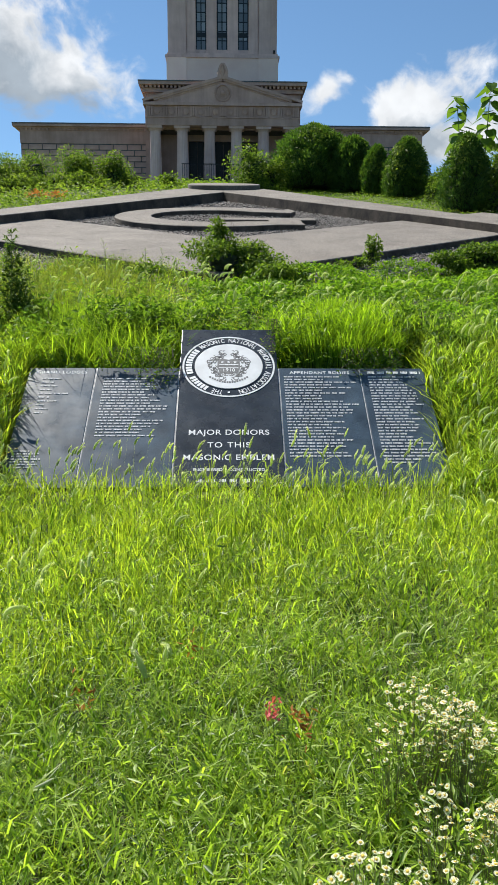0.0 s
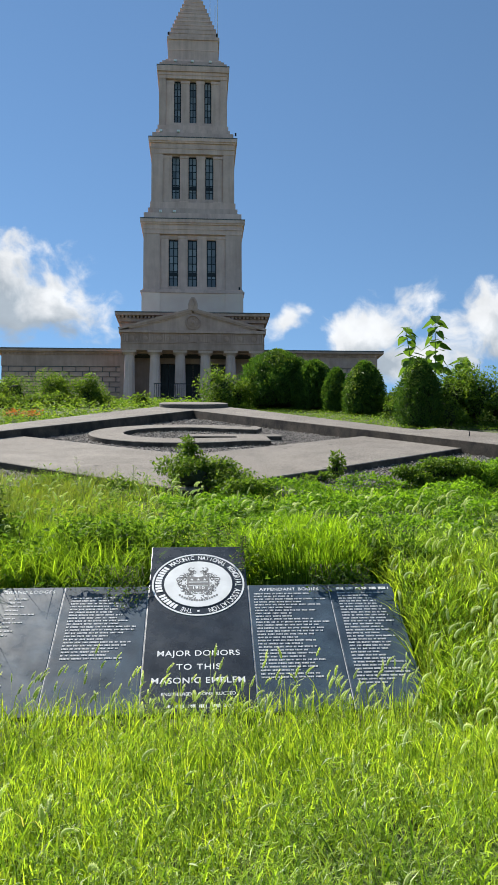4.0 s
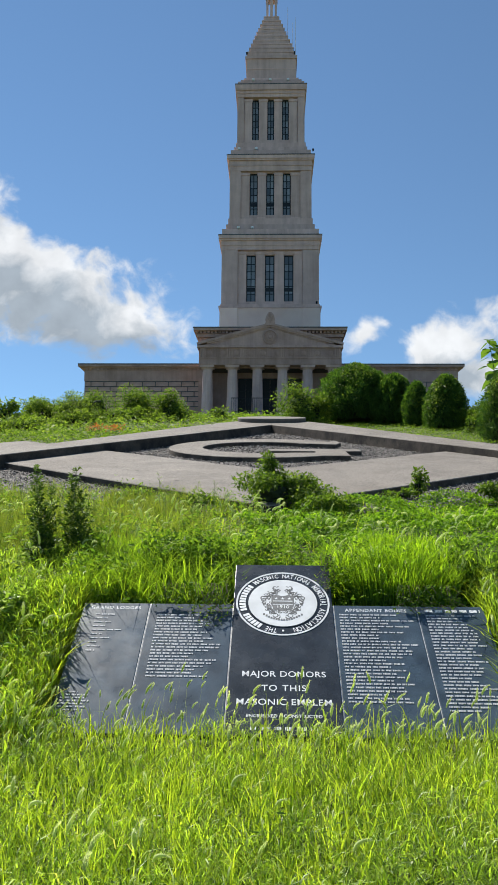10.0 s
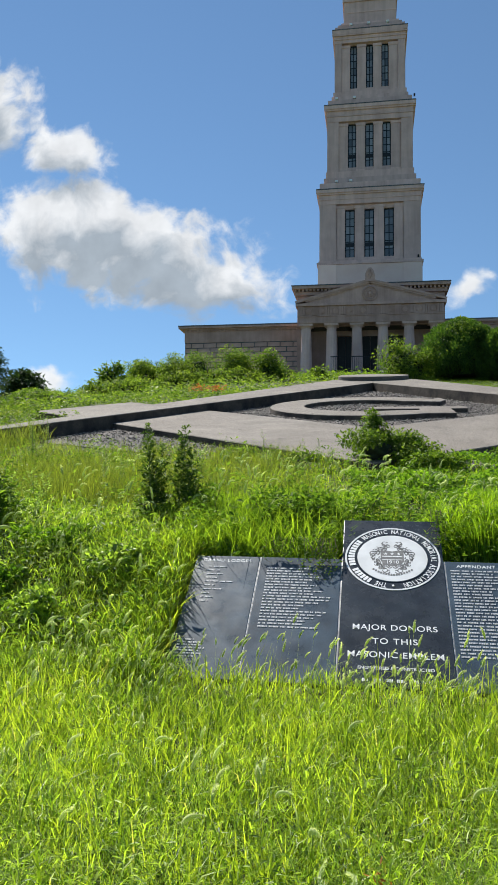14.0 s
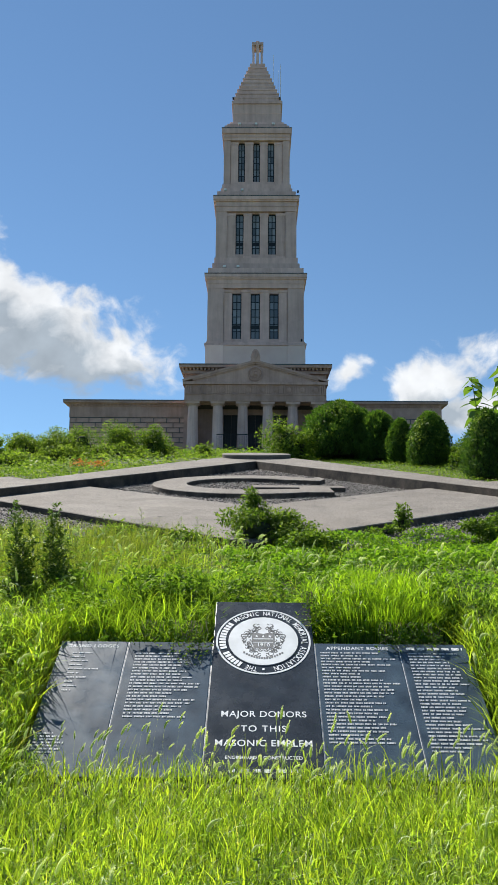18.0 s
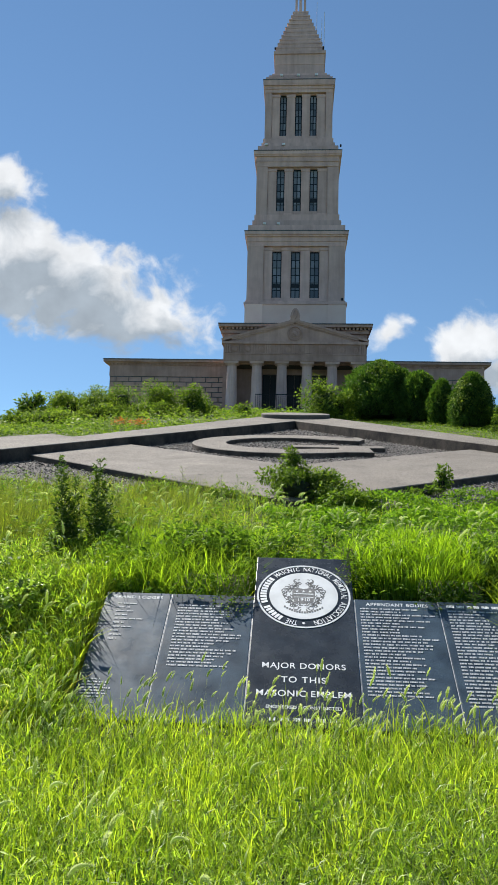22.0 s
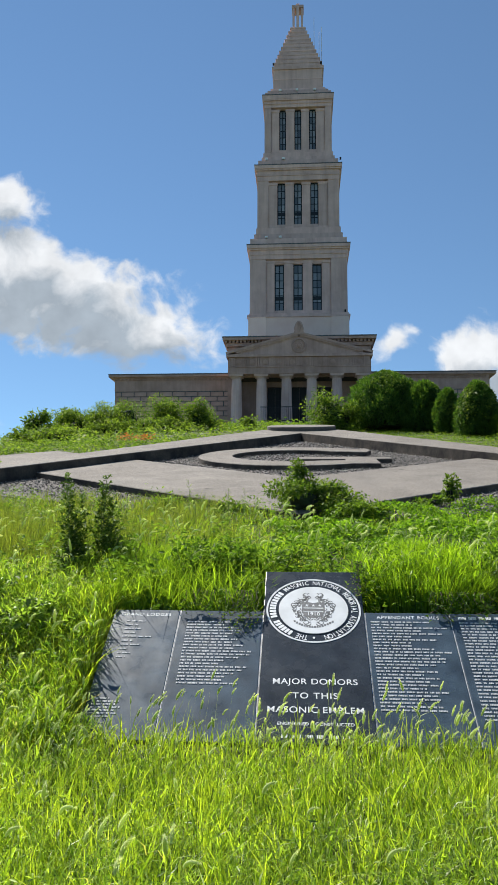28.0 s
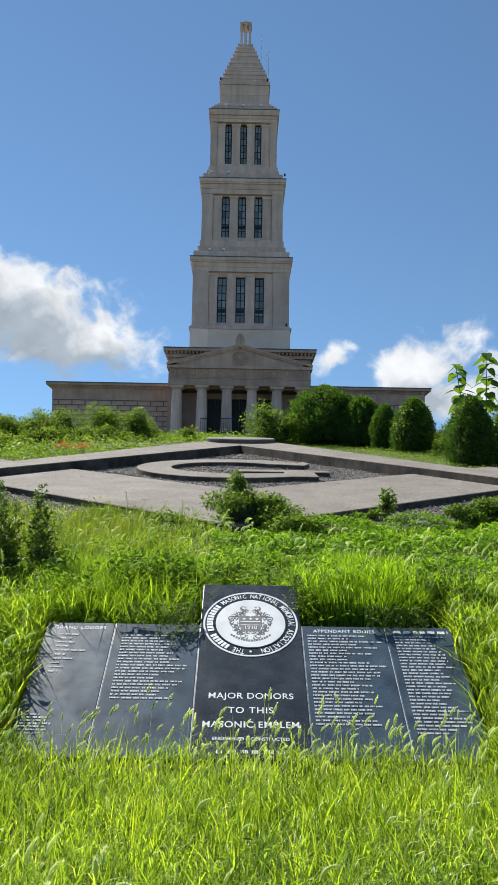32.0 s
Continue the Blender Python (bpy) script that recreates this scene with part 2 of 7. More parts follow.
def gravel_bed_material():
    """Crushed stone seen as a bed: every stone its own grey, dark gaps between."""
    m, n, l, b = material("gravel_bed", 0.92)
    co = n.new("ShaderNodeTexCoord")
    v = n.new("ShaderNodeTexVoronoi")
    v.inputs["Scale"].default_value = 22.0
    l.new(co.outputs["Object"], v.inputs["Vector"])
    sp = n.new("ShaderNodeSeparateColor")
    l.new(v.outputs["Color"], sp.inputs[0])
    r = n.new("ShaderNodeValToRGB")
    r.color_ramp.elements[0].color, r.color_ramp.elements[1].color = (0.042, 0.038, 0.034, 1), (0.26, 0.235, 0.21, 1)
    l.new(sp.outputs[0], r.inputs[0])
    gap = n.new("ShaderNodeValToRGB")
    gap.color_ramp.elements[0].position, gap.color_ramp.elements[1].position = 0.35, 0.75
    gap.color_ramp.elements[0].color, gap.color_ramp.elements[1].color = (1, 1, 1, 1), (0.2, 0.2, 0.2, 1)
    l.new(v.outputs["Distance"], gap.inputs[0])
    l.new(mix_rgb(n, l, 'MULTIPLY', r.outputs[0], gap.outputs[0]), b.inputs["Base Color"])
    bump(n, l, b, gap.outputs[0], 0.9, 0.03)
    return m


M_GRAVEL_BED = gravel_bed_material()


def soil_material():
    m, n, l, b = material("grassy_soil", 0.95)
    n1, r1 = noise_mix(n, l, 0.8, (0.048, 0.058, 0.019), (0.10, 0.125, 0.034), 9, 0.3, 0.7)
    n2, r2 = noise_mix(n, l, 9.0, (0.55, 0.55, 0.5), (1.2, 1.2, 1.1), 7, 0.3, 0.7)
    l.new(mix_rgb(n, l, 'MULTIPLY', r1.outputs[0], r2.outputs[0]), b.inputs["Base Color"])
    bump(n, l, b, n2.outputs[0], 0.8, 0.06)
    return m


M_SOIL = soil_material()


def leaf_material(name, dark, light, translucent=0.42, gloss=0.35, spec=0.13, warm=None):
    """Foliage: each blade or leaf has its own shade; light passes through it."""
    m, n, l, b = material(name, gloss + 0.2)
    out = n["Material Output"]
    g = n.new("ShaderNodeNewGeometry")
    r = n.new("ShaderNodeValToRGB")
    r.color_ramp.elements[0].color, r.color_ramp.elements[1].color = (*dark, 1), (*light, 1)
    if warm:
        e = r.color_ramp.elements.new(0.97)
        e.color = (*light, 1)
        r.color_ramp.elements[2].color = (*warm, 1)
    l.new(g.outputs["Random Per Island"], r.inputs[0])
    n2, r2 = noise_mix(n, l, 0.9, (0.72, 0.76, 0.70), (1.18, 1.14, 1.0), 4, 0.35, 0.65)
    col = mix_rgb(n, l, 'MULTIPLY', r.outputs[0], r2.outputs[0])
    l.new(col, b.inputs["Base Color"])
    b.inputs["Specular IOR Level"].default_value = spec
    t = n.new("ShaderNodeBsdfTranslucent")
    l.new(mix_rgb(n, l, 'MULTIPLY', col, (1.66, 1.78, 0.72)), t.inputs[0])
    mx = n.new("ShaderNodeMixShader")
    mx.inputs[0].default_value = translucent
    l.new(b.outputs[0], mx.inputs[1])
    l.new(t.outputs[0], mx.inputs[2])
    l.new(mx.outputs[0], out.inputs[0])
    return m


M_GRASS = leaf_material("meadow_grass", (0.08, 0.14, 0.014), (0.47, 0.545, 0.066), 0.57, 0.22, 0.5, warm=(0.46, 0.40, 0.16))
M_CRAB = leaf_material("crabgrass_blade", (0.085, 0.155, 0.018), (0.40, 0.53, 0.075), 0.53, 0.22, 0.5, warm=(0.40, 0.36, 0.14))
M_TUSSOCK = leaf_material("bright_tussock", (0.085, 0.17, 0.012), (0.34, 0.47, 0.035), 0.56, 0.25, 0.45)
M_GRASS_BRIGHT = leaf_material("lush_grass", (0.055, 0.12, 0.010), (0.30, 0.41, 0.04), 0.55, 0.25, 0.45)
M_GRASS_DRY = leaf_material("yellowing_grass", (0.06, 0.09, 0.018), (0.27, 0.305, 0.07), 0.47, 0.35, 0.4)
M_FOXTAIL = leaf_material("foxtail_bristles", (0.62, 0.64, 0.44), (0.82, 0.83, 0.66), 0.40, 0.6)
M_FOXTAIL_CORE = leaf_material("foxtail_core", (0.37, 0.43, 0.20), (0.55, 0.61, 0.35), 0.38, 0.6)
M_WEED = leaf_material("weed_leaf", (0.055, 0.12, 0.018), (0.20, 0.30, 0.045), 0.46, 0.3)
M_IVY = leaf_material("ground_cover_leaf", (0.055, 0.13, 0.014), (0.215, 0.35, 0.034), 0.46, 0.3)
M_BUSH = leaf_material("shrub_leaf", (0.045, 0.095, 0.016), (0.17, 0.245, 0.04), 0.42, 0.3)
M_SHRUB_PALE = leaf_material("pale_shrub_leaf", (0.05, 0.10, 0.018), (0.215, 0.29, 0.052), 0.43, 0.3)
M_NEAR_WEED = leaf_material("fine_weed_leaf", (0.065, 0.13, 0.022), (0.38, 0.50, 0.095), 0.49, 0.25, 0.5)
M_GREY_LEAF = leaf_material("greyish_weed_leaf", (0.11, 0.155, 0.065), (0.36, 0.42, 0.22), 0.45, 0.3, 0.4)
M_THICKET = leaf_material("thicket_leaf", (0.065, 0.115, 0.035), (0.27, 0.37, 0.14), 0.42, 0.35)
M_SPIRE = leaf_material("dark_weed_leaf", (0.032, 0.07, 0.016), (0.13, 0.20, 0.045), 0.36, 0.3)
M_FEATHER = leaf_material("feathery_leaf", (0.15, 0.25, 0.08), (0.42, 0.54, 0.21), 0.50, 0.4)
M_CONIFER = leaf_material("evergreen_needles", (0.028, 0.076, 0.018), (0.108, 0.185, 0.038), 0.36, 0.4)
M_CONIFER_FAR = leaf_material("dark_conifer_needles", (0.018, 0.04, 0.018), (0.05, 0.085, 0.035), 0.25, 0.5)
M_TREE = leaf_material("tree_leaf", (0.024, 0.056, 0.012), (0.125, 0.19, 0.038), 0.42, 0.25)
M_BIGLEAF = leaf_material("large_leaf", (0.045, 0.10, 0.02), (0.12, 0.20, 0.04), 0.36, 0.3)
M_PETAL = leaf_material("white_petal", (0.52, 0.51, 0.40), (0.74, 0.73, 0.62), 0.3, 0.6)
M_CLOVER = leaf_material("pink_petal", (0.60, 0.10, 0.16), (0.75, 0.20, 0.25), 0.3, 0.6)
M_ORANGE = leaf_material("orange_flowers", (0.46, 0.13, 0.05), (0.56, 0.24, 0.10), 0.2, 0.6)
M_RUST = leaf_material("dead_leaf", (0.25, 0.09, 0.03), (0.40, 0.18, 0.06), 0.3, 0.6)


def plain(name, c, rough=0.6, metal=0.0, vary=0.12, scale=6.0):
    m, n, l, b = material(name, rough, metal)
    lo = tuple(x * (1 - vary) for x in c)
    hi = tuple(min(1, x * (1 + vary)) for x in c)
    n1, r1 = noise_mix(n, l, scale, lo, hi, 6)
    l.new(r1.outputs[0], b.inputs["Base Color"])
    return m


M_EYE = plain("yellow_flower_eye", (0.5, 0.36, 0.04), 0.7)
M_STEM = plain("green_stem", (0.13, 0.18, 0.045), 0.6)
M_DAISY_STEM = plain("brownish_stem", (0.21, 0.20, 0.09), 0.6)
M_DRYSTEM = plain("brown_stem", (0.14, 0.10, 0.06), 0.7)
M_BARK = plain("bark", (0.09, 0.07, 0.05), 0.9, 0, 0.35, 12)
# near-black fill that paints the shade deep inside crowns
M_CORE = plain("inner_shade_fill", (0.022, 0.032, 0.010), 0.95, 0, 0.4, 5)
M_IRON = plain("black_iron", (0.015, 0.015, 0.016), 0.45, 0.6)
M_LAMPGLASS = plain("frosted_lamp_glass", (0.55, 0.55, 0.52), 0.3)
M_DOOR = plain("dark_bronze_door", (0.012, 0.011, 0.010), 0.5, 0.3)
# porch granite with the porch's shade put into its base colour
M_INTERIOR = plain("shade_toned_porch_stone", (0.10, 0.09, 0.075), 0.85)
M_WINFRAME = plain("dark_bronze_frame", (0.02, 0.024, 0.026), 0.4, 0.5)
M_WHITE = plain("white_paint", (0.60, 0.62, 0.63), 0.55, 0, 0.10, 5)
M_INSCR = plain("white_engraving", (0.72, 0.73, 0.74), 0.6, 0, 0.10, 40)
M_INSCR_DIM = plain("worn_engraving", (0.45, 0.46, 0.48), 0.6, 0, 0.25, 25)
M_CREST = plain("grey_engraving", (0.105, 0.11, 0.115), 0.6, 0, 0.35, 60)
M_LEAD = plain("dark_lead_flashing", (0.10, 0.10, 0.10), 0.6, 0, 0.3, 2.0)
M_SPOT = plain("white_lamp_housing", (0.75, 0.75, 0.75), 0.4)


def glass_material():
    m, n, l, b = material("dark_window_glass", 0.12)
    oi = n.new("ShaderNodeObjectInfo")
    r = n.new("ShaderNodeValToRGB")
    r.color_ramp.elements[0].color, r.color_ramp.elements[1].color = (0.10, 0.12, 0.14, 1), (0.32, 0.36, 0.39, 1)
    l.new(oi.outputs["Random"], r.inputs[0])
    l.new(r.outputs[0], b.inputs["Base Color"])
    b.inputs["Specular IOR Level"].default_value = 0.7
    return m


M_GLASS = glass_material()


def granite_material(name, c1, c2, r1_, r2_):
    m, n, l, b = material(name, 0.22)
    n1, r1 = noise_mix(n, l, 160.0, c1, c2, 3, 0.4, 0.7)
    n2, r2 = noise_mix(n, l, 3.2, (0.68, 0.68, 0.68), (1.55, 1.55, 1.5), 8, 0.35, 0.7)
    l.new(mix_rgb(n, l, 'MULTIPLY', r1.outputs[0], r2.outputs[0]), b.inputs["Base Color"])
    n3, r3 = noise_mix(n, l, 5.0, (r1_,) * 3, (r2_,) * 3, 7, 0.3, 0.7)
    l.new(r3.outputs[0], b.inputs["Roughness"])
    b.inputs["Specular IOR Level"].default_value = 0.42
    return m


M_GRANITE = granite_material("polished_black_granite", (0.019, 0.024, 0.031), (0.044, 0.054, 0.068), 0.22, 0.32)
M_GRANITE_HONED = granite_material("honed_black_granite", (0.030, 0.046, 0.064), (0.070, 0.102, 0.138), 0.25, 0.35)



# ---- mesh helpers ----
def part(name, bm, mat, parent=None, label=""):
    me = bpy.data.meshes.new(name)
    bm.to_mesh(me)
    bm.free()
    return part_mesh(name, me, mat, parent, label)


def part_mesh(name, me, mat, parent=None, label=""):
    if mat and not me.materials:
        me.materials.append(mat)
    ob = new(name, me)
    if parent:
        ob.parent = parent
    if label:
        tagged(ob, label)
    return ob


def empty(name, x=0, y=0, z=0):
    ob = new(name)
    ob.empty_display_size = 0.2
    ob.location = (x, y, z)
    return ob


def add_box(bm, x0, x1, y0, y1, z0, z1, m=None):
    vs = [bm.verts.new((x, y, z)) for z in (z0, z1) for x, y in ((x0, y0), (x1, y0), (x1, y1), (x0, y1))]
    for f in ((3, 2, 1, 0), (4, 5, 6, 7), (0, 1, 5, 4), (1, 2, 6, 5), (2, 3, 7, 6), (3, 0, 4, 7)):
        bm.faces.new([vs[i] for i in f])
    if m is not None:
        bmesh.ops.transform(bm, matrix=m, verts=vs)
    return vs


def box(*a):
    bm = bmesh.new()
    add_box(bm, *a)
    return bm


def soft_box(x0, x1, y0, y1, z0, z1, w):
    bm = box(x0, x1, y0, y1, z0, z1)
    bmesh.ops.bevel(bm, geom=bm.edges[:], offset=w, segments=2, affect='EDGES', profile=0.6)
    return bm


def prism(outline, top, bottom):
    """A slab: outline in plan, top(x, y) and bottom(x, y) give the heights. Material 0 on top, 1 on the sides."""
    bm = bmesh.new()
    a = [bm.verts.new((x, y, top(x, y))) for x, y in outline]
    b = [bm.verts.new((x, y, bottom(x, y))) for x, y in outline]
    f = bm.faces.new(a)
    bm.normal_update()
    if f.normal.z < 0:
        f.normal_flip()
    n = len(a)
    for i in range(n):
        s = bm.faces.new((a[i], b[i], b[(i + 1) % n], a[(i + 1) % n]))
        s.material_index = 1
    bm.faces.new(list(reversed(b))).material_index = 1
    bmesh.ops.triangulate(bm, faces=[q for q in bm.faces if len(q.verts) > 4])
    bmesh.ops.recalc_face_normals(bm, faces=bm.faces)
    return bm


def lathe(profile, seg=24, flute=0.0):
    bm = bmesh.new()
    rings = []
    for r, z in profile:
        rings.append([bm.verts.new(((r - (flute * r if i % 2 else 0)) * math.cos(math.tau * i / seg),
                                    (r - (flute * r if i % 2 else 0)) * math.sin(math.tau * i / seg), z)) for i in range(seg)])
    for p, q in zip(rings[:-1], rings[1:]):
        for i in range(seg):
            bm.faces.new((p[i], p[(i + 1) % seg], q[(i + 1) % seg], q[i]))
    bm.faces.new(list(reversed(rings[0])))
    bm.faces.new(rings[-1])
    return bm


def tube(points, r0, r1, seg=6, bm=None):
    bm = bm or bmesh.new()
    rings = []
    n = len(points)
    for k, p in enumerate(points):
        p = Vector(p)
        d = (Vector(points[min(k + 1, n - 1)]) - Vector(points[max(k - 1, 0)])).normalized()
        s = d.orthogonal().normalized()
        t = d.cross(s)
        r = r0 + (r1 - r0) * k / max(1, n - 1)
        rings.append([bm.verts.new(p + r * (math.cos(math.tau * i / seg) * s + math.sin(math.tau * i / seg) * t)) for i in range(seg)])
    for a, b in zip(rings[:-1], rings[1:]):
        for i in range(seg):
            bm.faces.new((a[i], a[(i + 1) % seg], b[(i + 1) % seg], b[i]))
    bm.faces.new(rings[-1])
    return bm


def mesh_from(name, verts, faces_flat, sizes):
    """A mesh from numpy arrays: vertices, flat vertex indices, and corners per face."""
    me = bpy.data.meshes.new(name)
    me.vertices.add(len(verts))
    me.vertices.foreach_set("co", np.ascontiguousarray(verts, dtype=np.float32).ravel())
    me.loops.add(len(faces_flat))
    me.loops.foreach_set("vertex_index", np.ascontiguousarray(faces_flat, dtype=np.int32))
    me.polygons.add(len(sizes))
    starts = np.concatenate([[0], np.cumsum(sizes)[:-1]])
    me.polygons.foreach_set("loop_start", starts.astype(np.int32))
    me.polygons.foreach_set("loop_total", np.asarray(sizes, dtype=np.int32))
    me.update(calc_edges=True)
    return me


# ---- the lie of the land ----
PROFILE = [(-40, -0.5), (0, 0.0), (4, 0.0), (5.5, 0.02), (5.95, 0.04), (6.3, 0.25), (7.1, 0.80), (7.6, 0.97), (9, 1.2), (13, 1.7), (15, 2.1), (45, 8.1), (62, 10.6), (136, 21.4), (146, 21.6), (600, 22)]
PY, PZ = np.array([p[0] for p in PROFILE], float), np.array([p[1] for p in PROFILE], float)


def ground_z(x, y):
    x, y = np.asarray(x, float), np.asarray(y, float)
    z = (np.interp(y - 0.5, PY, PZ) + np.interp(y, PY, PZ) + np.interp(y + 0.5, PY, PZ)) / 3
    fall = np.clip(0.085 * (-x - 9), 0, 6) * np.clip((y - 20) / 15, 0, 1)     # the crest sinks at one side
    return z - fall + 0.05 * np.sin(x * 1.1 + 0.7 * y) * np.cos(y * 0.9 - 0.4 * x) * (np.abs(y - 6.4) > 1.2) * (y < 13.5)


def ground_mesh():
    xs = np.unique(np.concatenate([np.linspace(-1200, -60, 12), np.linspace(-60, -12, 24), np.linspace(-12, 12, 97), np.linspace(12, 60, 24), np.linspace(60, 1200, 12)]))
    ys = np.unique(np.concatenate([np.linspace(-600, -10, 8), np.linspace(-10, 16, 105), np.linspace(16, 62, 60), np.linspace(62, 160, 25), np.linspace(160, 1500, 10)]))
    X, Y = np.meshgrid(xs, ys)
    Z = ground_z(X, Y)
    nx, ny = len(xs), len(ys)
    v = np.stack([X.ravel(), Y.ravel(), Z.ravel()], 1)
    i, j = np.meshgrid(np.arange(nx - 1), np.arange(ny - 1))
    a = (j * nx + i).ravel()
    f = np.stack([a, a + 1, a + nx + 1, a + nx], 1)
    return mesh_from("ground", v, f.ravel(), np.full(len(f), 4))


ground = part_mesh("ground", ground_mesh(), M_SOIL)
tagged(ground, "overgrown grassy hillside rising towards the memorial", "ground", kind="structure")


# ---- the concrete emblem on the slope ----
def top_square(x, y):
    return -0.70 + 0.2 * y


def top_compass(x, y):
    return -0.46 + 0.2 * y


def below(x, y):
    return -1.25 + 0.2 * y


emblem = empty("concrete_emblem", 0, 28, float(top_square(0, 28)))
tagged(emblem, "large weathered concrete square, compass and letter laid on the hillside", "emblem")


def emblem_part(name, bm, label=""):
    for v in bm.verts:
        v.co -= Vector(emblem.location)
    bmesh.ops.bevel(bm, geom=[e for e in bm.edges if len(e.link_faces) == 2 and e.calc_face_angle(0) > 0.7], offset=0.018, segments=1, affect='EDGES')
    ob = part(name, bm, M_CONCRETE, emblem, label)
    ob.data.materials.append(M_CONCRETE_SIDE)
    return ob


XE = -0.12
# square: two arms from the lower corner
for s in (-1, 1):
    emblem_part("square_arm", prism([(XE + s * x, y) for x, y in ((0.0, 14.0), (11.95, 24.85), (9.55, 28.3), (0.0, 19.55))], top_square, below),
                "broad concrete arm of the square, pitted grey top")
    emblem_part("compass_leg", prism([(XE + (0.3 if y < 20 else 0.0) + s * x, y) for x, y in ((0.0, 35.2), (10.15, 16.6), (10.55, 17.0), (3.0, 35.7), (1.7, 38.4), (0.0, 39.0))], top_compass, below),
                "tapering concrete leg of the compass")
# hinge disc
bm = lathe([(1.78, -0.15), (1.78, 0.16), (1.74, 0.19), (0.3, 0.2)], 48)
bmesh.ops.transform(bm, verts=bm.verts, matrix=pose(XE, 38.35, float(top_compass(0, 38.35)), 10.5, 0, 0))
hinge = emblem_part("hinge_disc", bm, "round concrete disc at the joint of the compass")


def letter_outline():
    pts = []
    cx, cy, rx, ry = -0.35, 26.15, 3.35, 3.5
    for a in np.linspace(36, 305, 40):
        pts.append((cx + rx * math.cos(radians(a)), cy + ry * math.sin(radians(a))))
    pts[0] = (2.33, 29.2)
    pts = [(2.55, 28.2)] + pts
    pts += [(2.42, 23.3), (2.4, 24.75), (2.93, 24.8), (2.93, 25.45), (-0.23, 25.45), (-0.1, 24.75), (1.38, 24.75), (1.38, 24.25)]
    irx, iry = 2.15, 2.15
    for a in np.linspace(295, 50, 34):
        pts.append((cx + irx * math.cos(radians(a)), cy + iry * math.sin(radians(a))))
    pts.append((2.3, 27.4))
    return pts


emblem_part("letter_slab", prism([(x + XE + 0.1, y) for x, y in letter_outline()], top_square, below), "curved concrete letter lying in gravel")

# gravel bed inside and round the emblem


def gravel_mesh(n):
    rng = np.random.default_rng(4)
    x = rng.uniform(-12, 12, n * 2)
    y = rng.uniform(14.0, 38.0, n * 2)
    keep = (np.abs(x) < 0.56 * (38.5 - y) + 0.6) & (y > 14.2 + 0.55 * np.abs(x) - 0.3)
    x, y = x[keep][:n], y[keep][:n]
    z = -0.86 + 0.2 * y + rng.uniform(-0.012, 0.02, len(x))
    s = rng.uniform(0.013, 0.032, len(x)) * (1 + (y - 14) / 30)
    base = np.array([(1, 0, 0), (0, 1, 0), (-1, 0, 0), (0, -1, 0), (0, 0, 0.8), (0, 0, -0.8)])
    a = rng.uniform(0, math.tau, len(x))
    jit = 1 + rng.uniform(-0.35, 0.35, (len(x), 6, 3))
    v = base[None] * jit * s[:, None, None]
    c, sn = np.cos(a)[:, None], np.sin(a)[:, None]
    vx, vy = v[..., 0] * c - v[..., 1] * sn, v[..., 0] * sn + v[..., 1] * c
    v = np.stack([vx + x[:, None], vy + y[:, None], v[..., 2] + z[:, None]], -1).reshape(-1, 3)
    f = np.array([(0, 1, 4), (1, 2, 4), (2, 3, 4), (3, 0, 4), (1, 0, 5), (2, 1, 5), (3, 2, 5), (0, 3, 5)])
    F = (np.arange(len(x))[:, None, None] * 6 + f[None]).reshape(-1)
    return mesh_from("gravel", v, F, np.full(len(F) // 3, 3))


gravel_bed = part("gravel_bed", prism([(0, 13.6), (11.8, 18.2), (13.4, 21.3), (13.3, 25.5), (10.9, 27.8), (1.6, 39.4), (-1.6, 39.4), (-11.4, 21.5), (-11.6, 19.6)],
                                      lambda x, y: -0.87 + 0.2 * y, lambda x, y: -1.3 + 0.2 * y), M_GRAVEL_BED)
tagged(gravel_bed, "bed of grey crushed stone round the emblem", "gravel", kind="structure")
gravel = part_mesh("loose_gravel", gravel_mesh(26000), M_GRAVEL)
tagged(gravel, "loose grey crushed stones", "gravel", kind="stuff")

# marker stake standing on the end of one arm
stake = part("marker_stake", tube([(8.95, 23.6, float(top_square(0, 23.6))), (8.96, 23.62, float(top_square(0, 23.6)) + 0.28)], 0.022, 0.018, 8), M_IRON)
tagged(stake, "short dark iron stake standing on the concrete", "stake")

# ---- the granite donor plaque ----
TILT = math.degrees(math.atan(0.716))
plaque = empty("donor_plaque")
plaque.matrix_world = pose(0.05, 5.81, 0.13, TILT, 0, 0)
tagged(plaque, "sloping dark granite donor plaque with engraved lists and white seal", "plaque")
EDGES = [-1.84, -1.225, -0.46, 0.46, 1.22, 1.83]


def text_mesh(body, size, x, y, z, align='CENTER', spacing=1.0, turn=0.0, extrude=0.001):
    cu = bpy.data.curves.new("words", 'FONT')
    cu.body, cu.size, cu.align_x, cu.align_y = body, size, align, 'CENTER'
    cu.space_character = spacing
    cu.offset = size * 0.004
    cu.extrude = extrude
    ob = bpy.data.objects.new("words", cu)
    me = bpy.data.meshes.new_from_object(ob)
    bpy.data.objects.remove(ob)
    bpy.data.curves.remove(cu)
    me.transform(pose(x, y, z, 0, 0, turn))
    return me


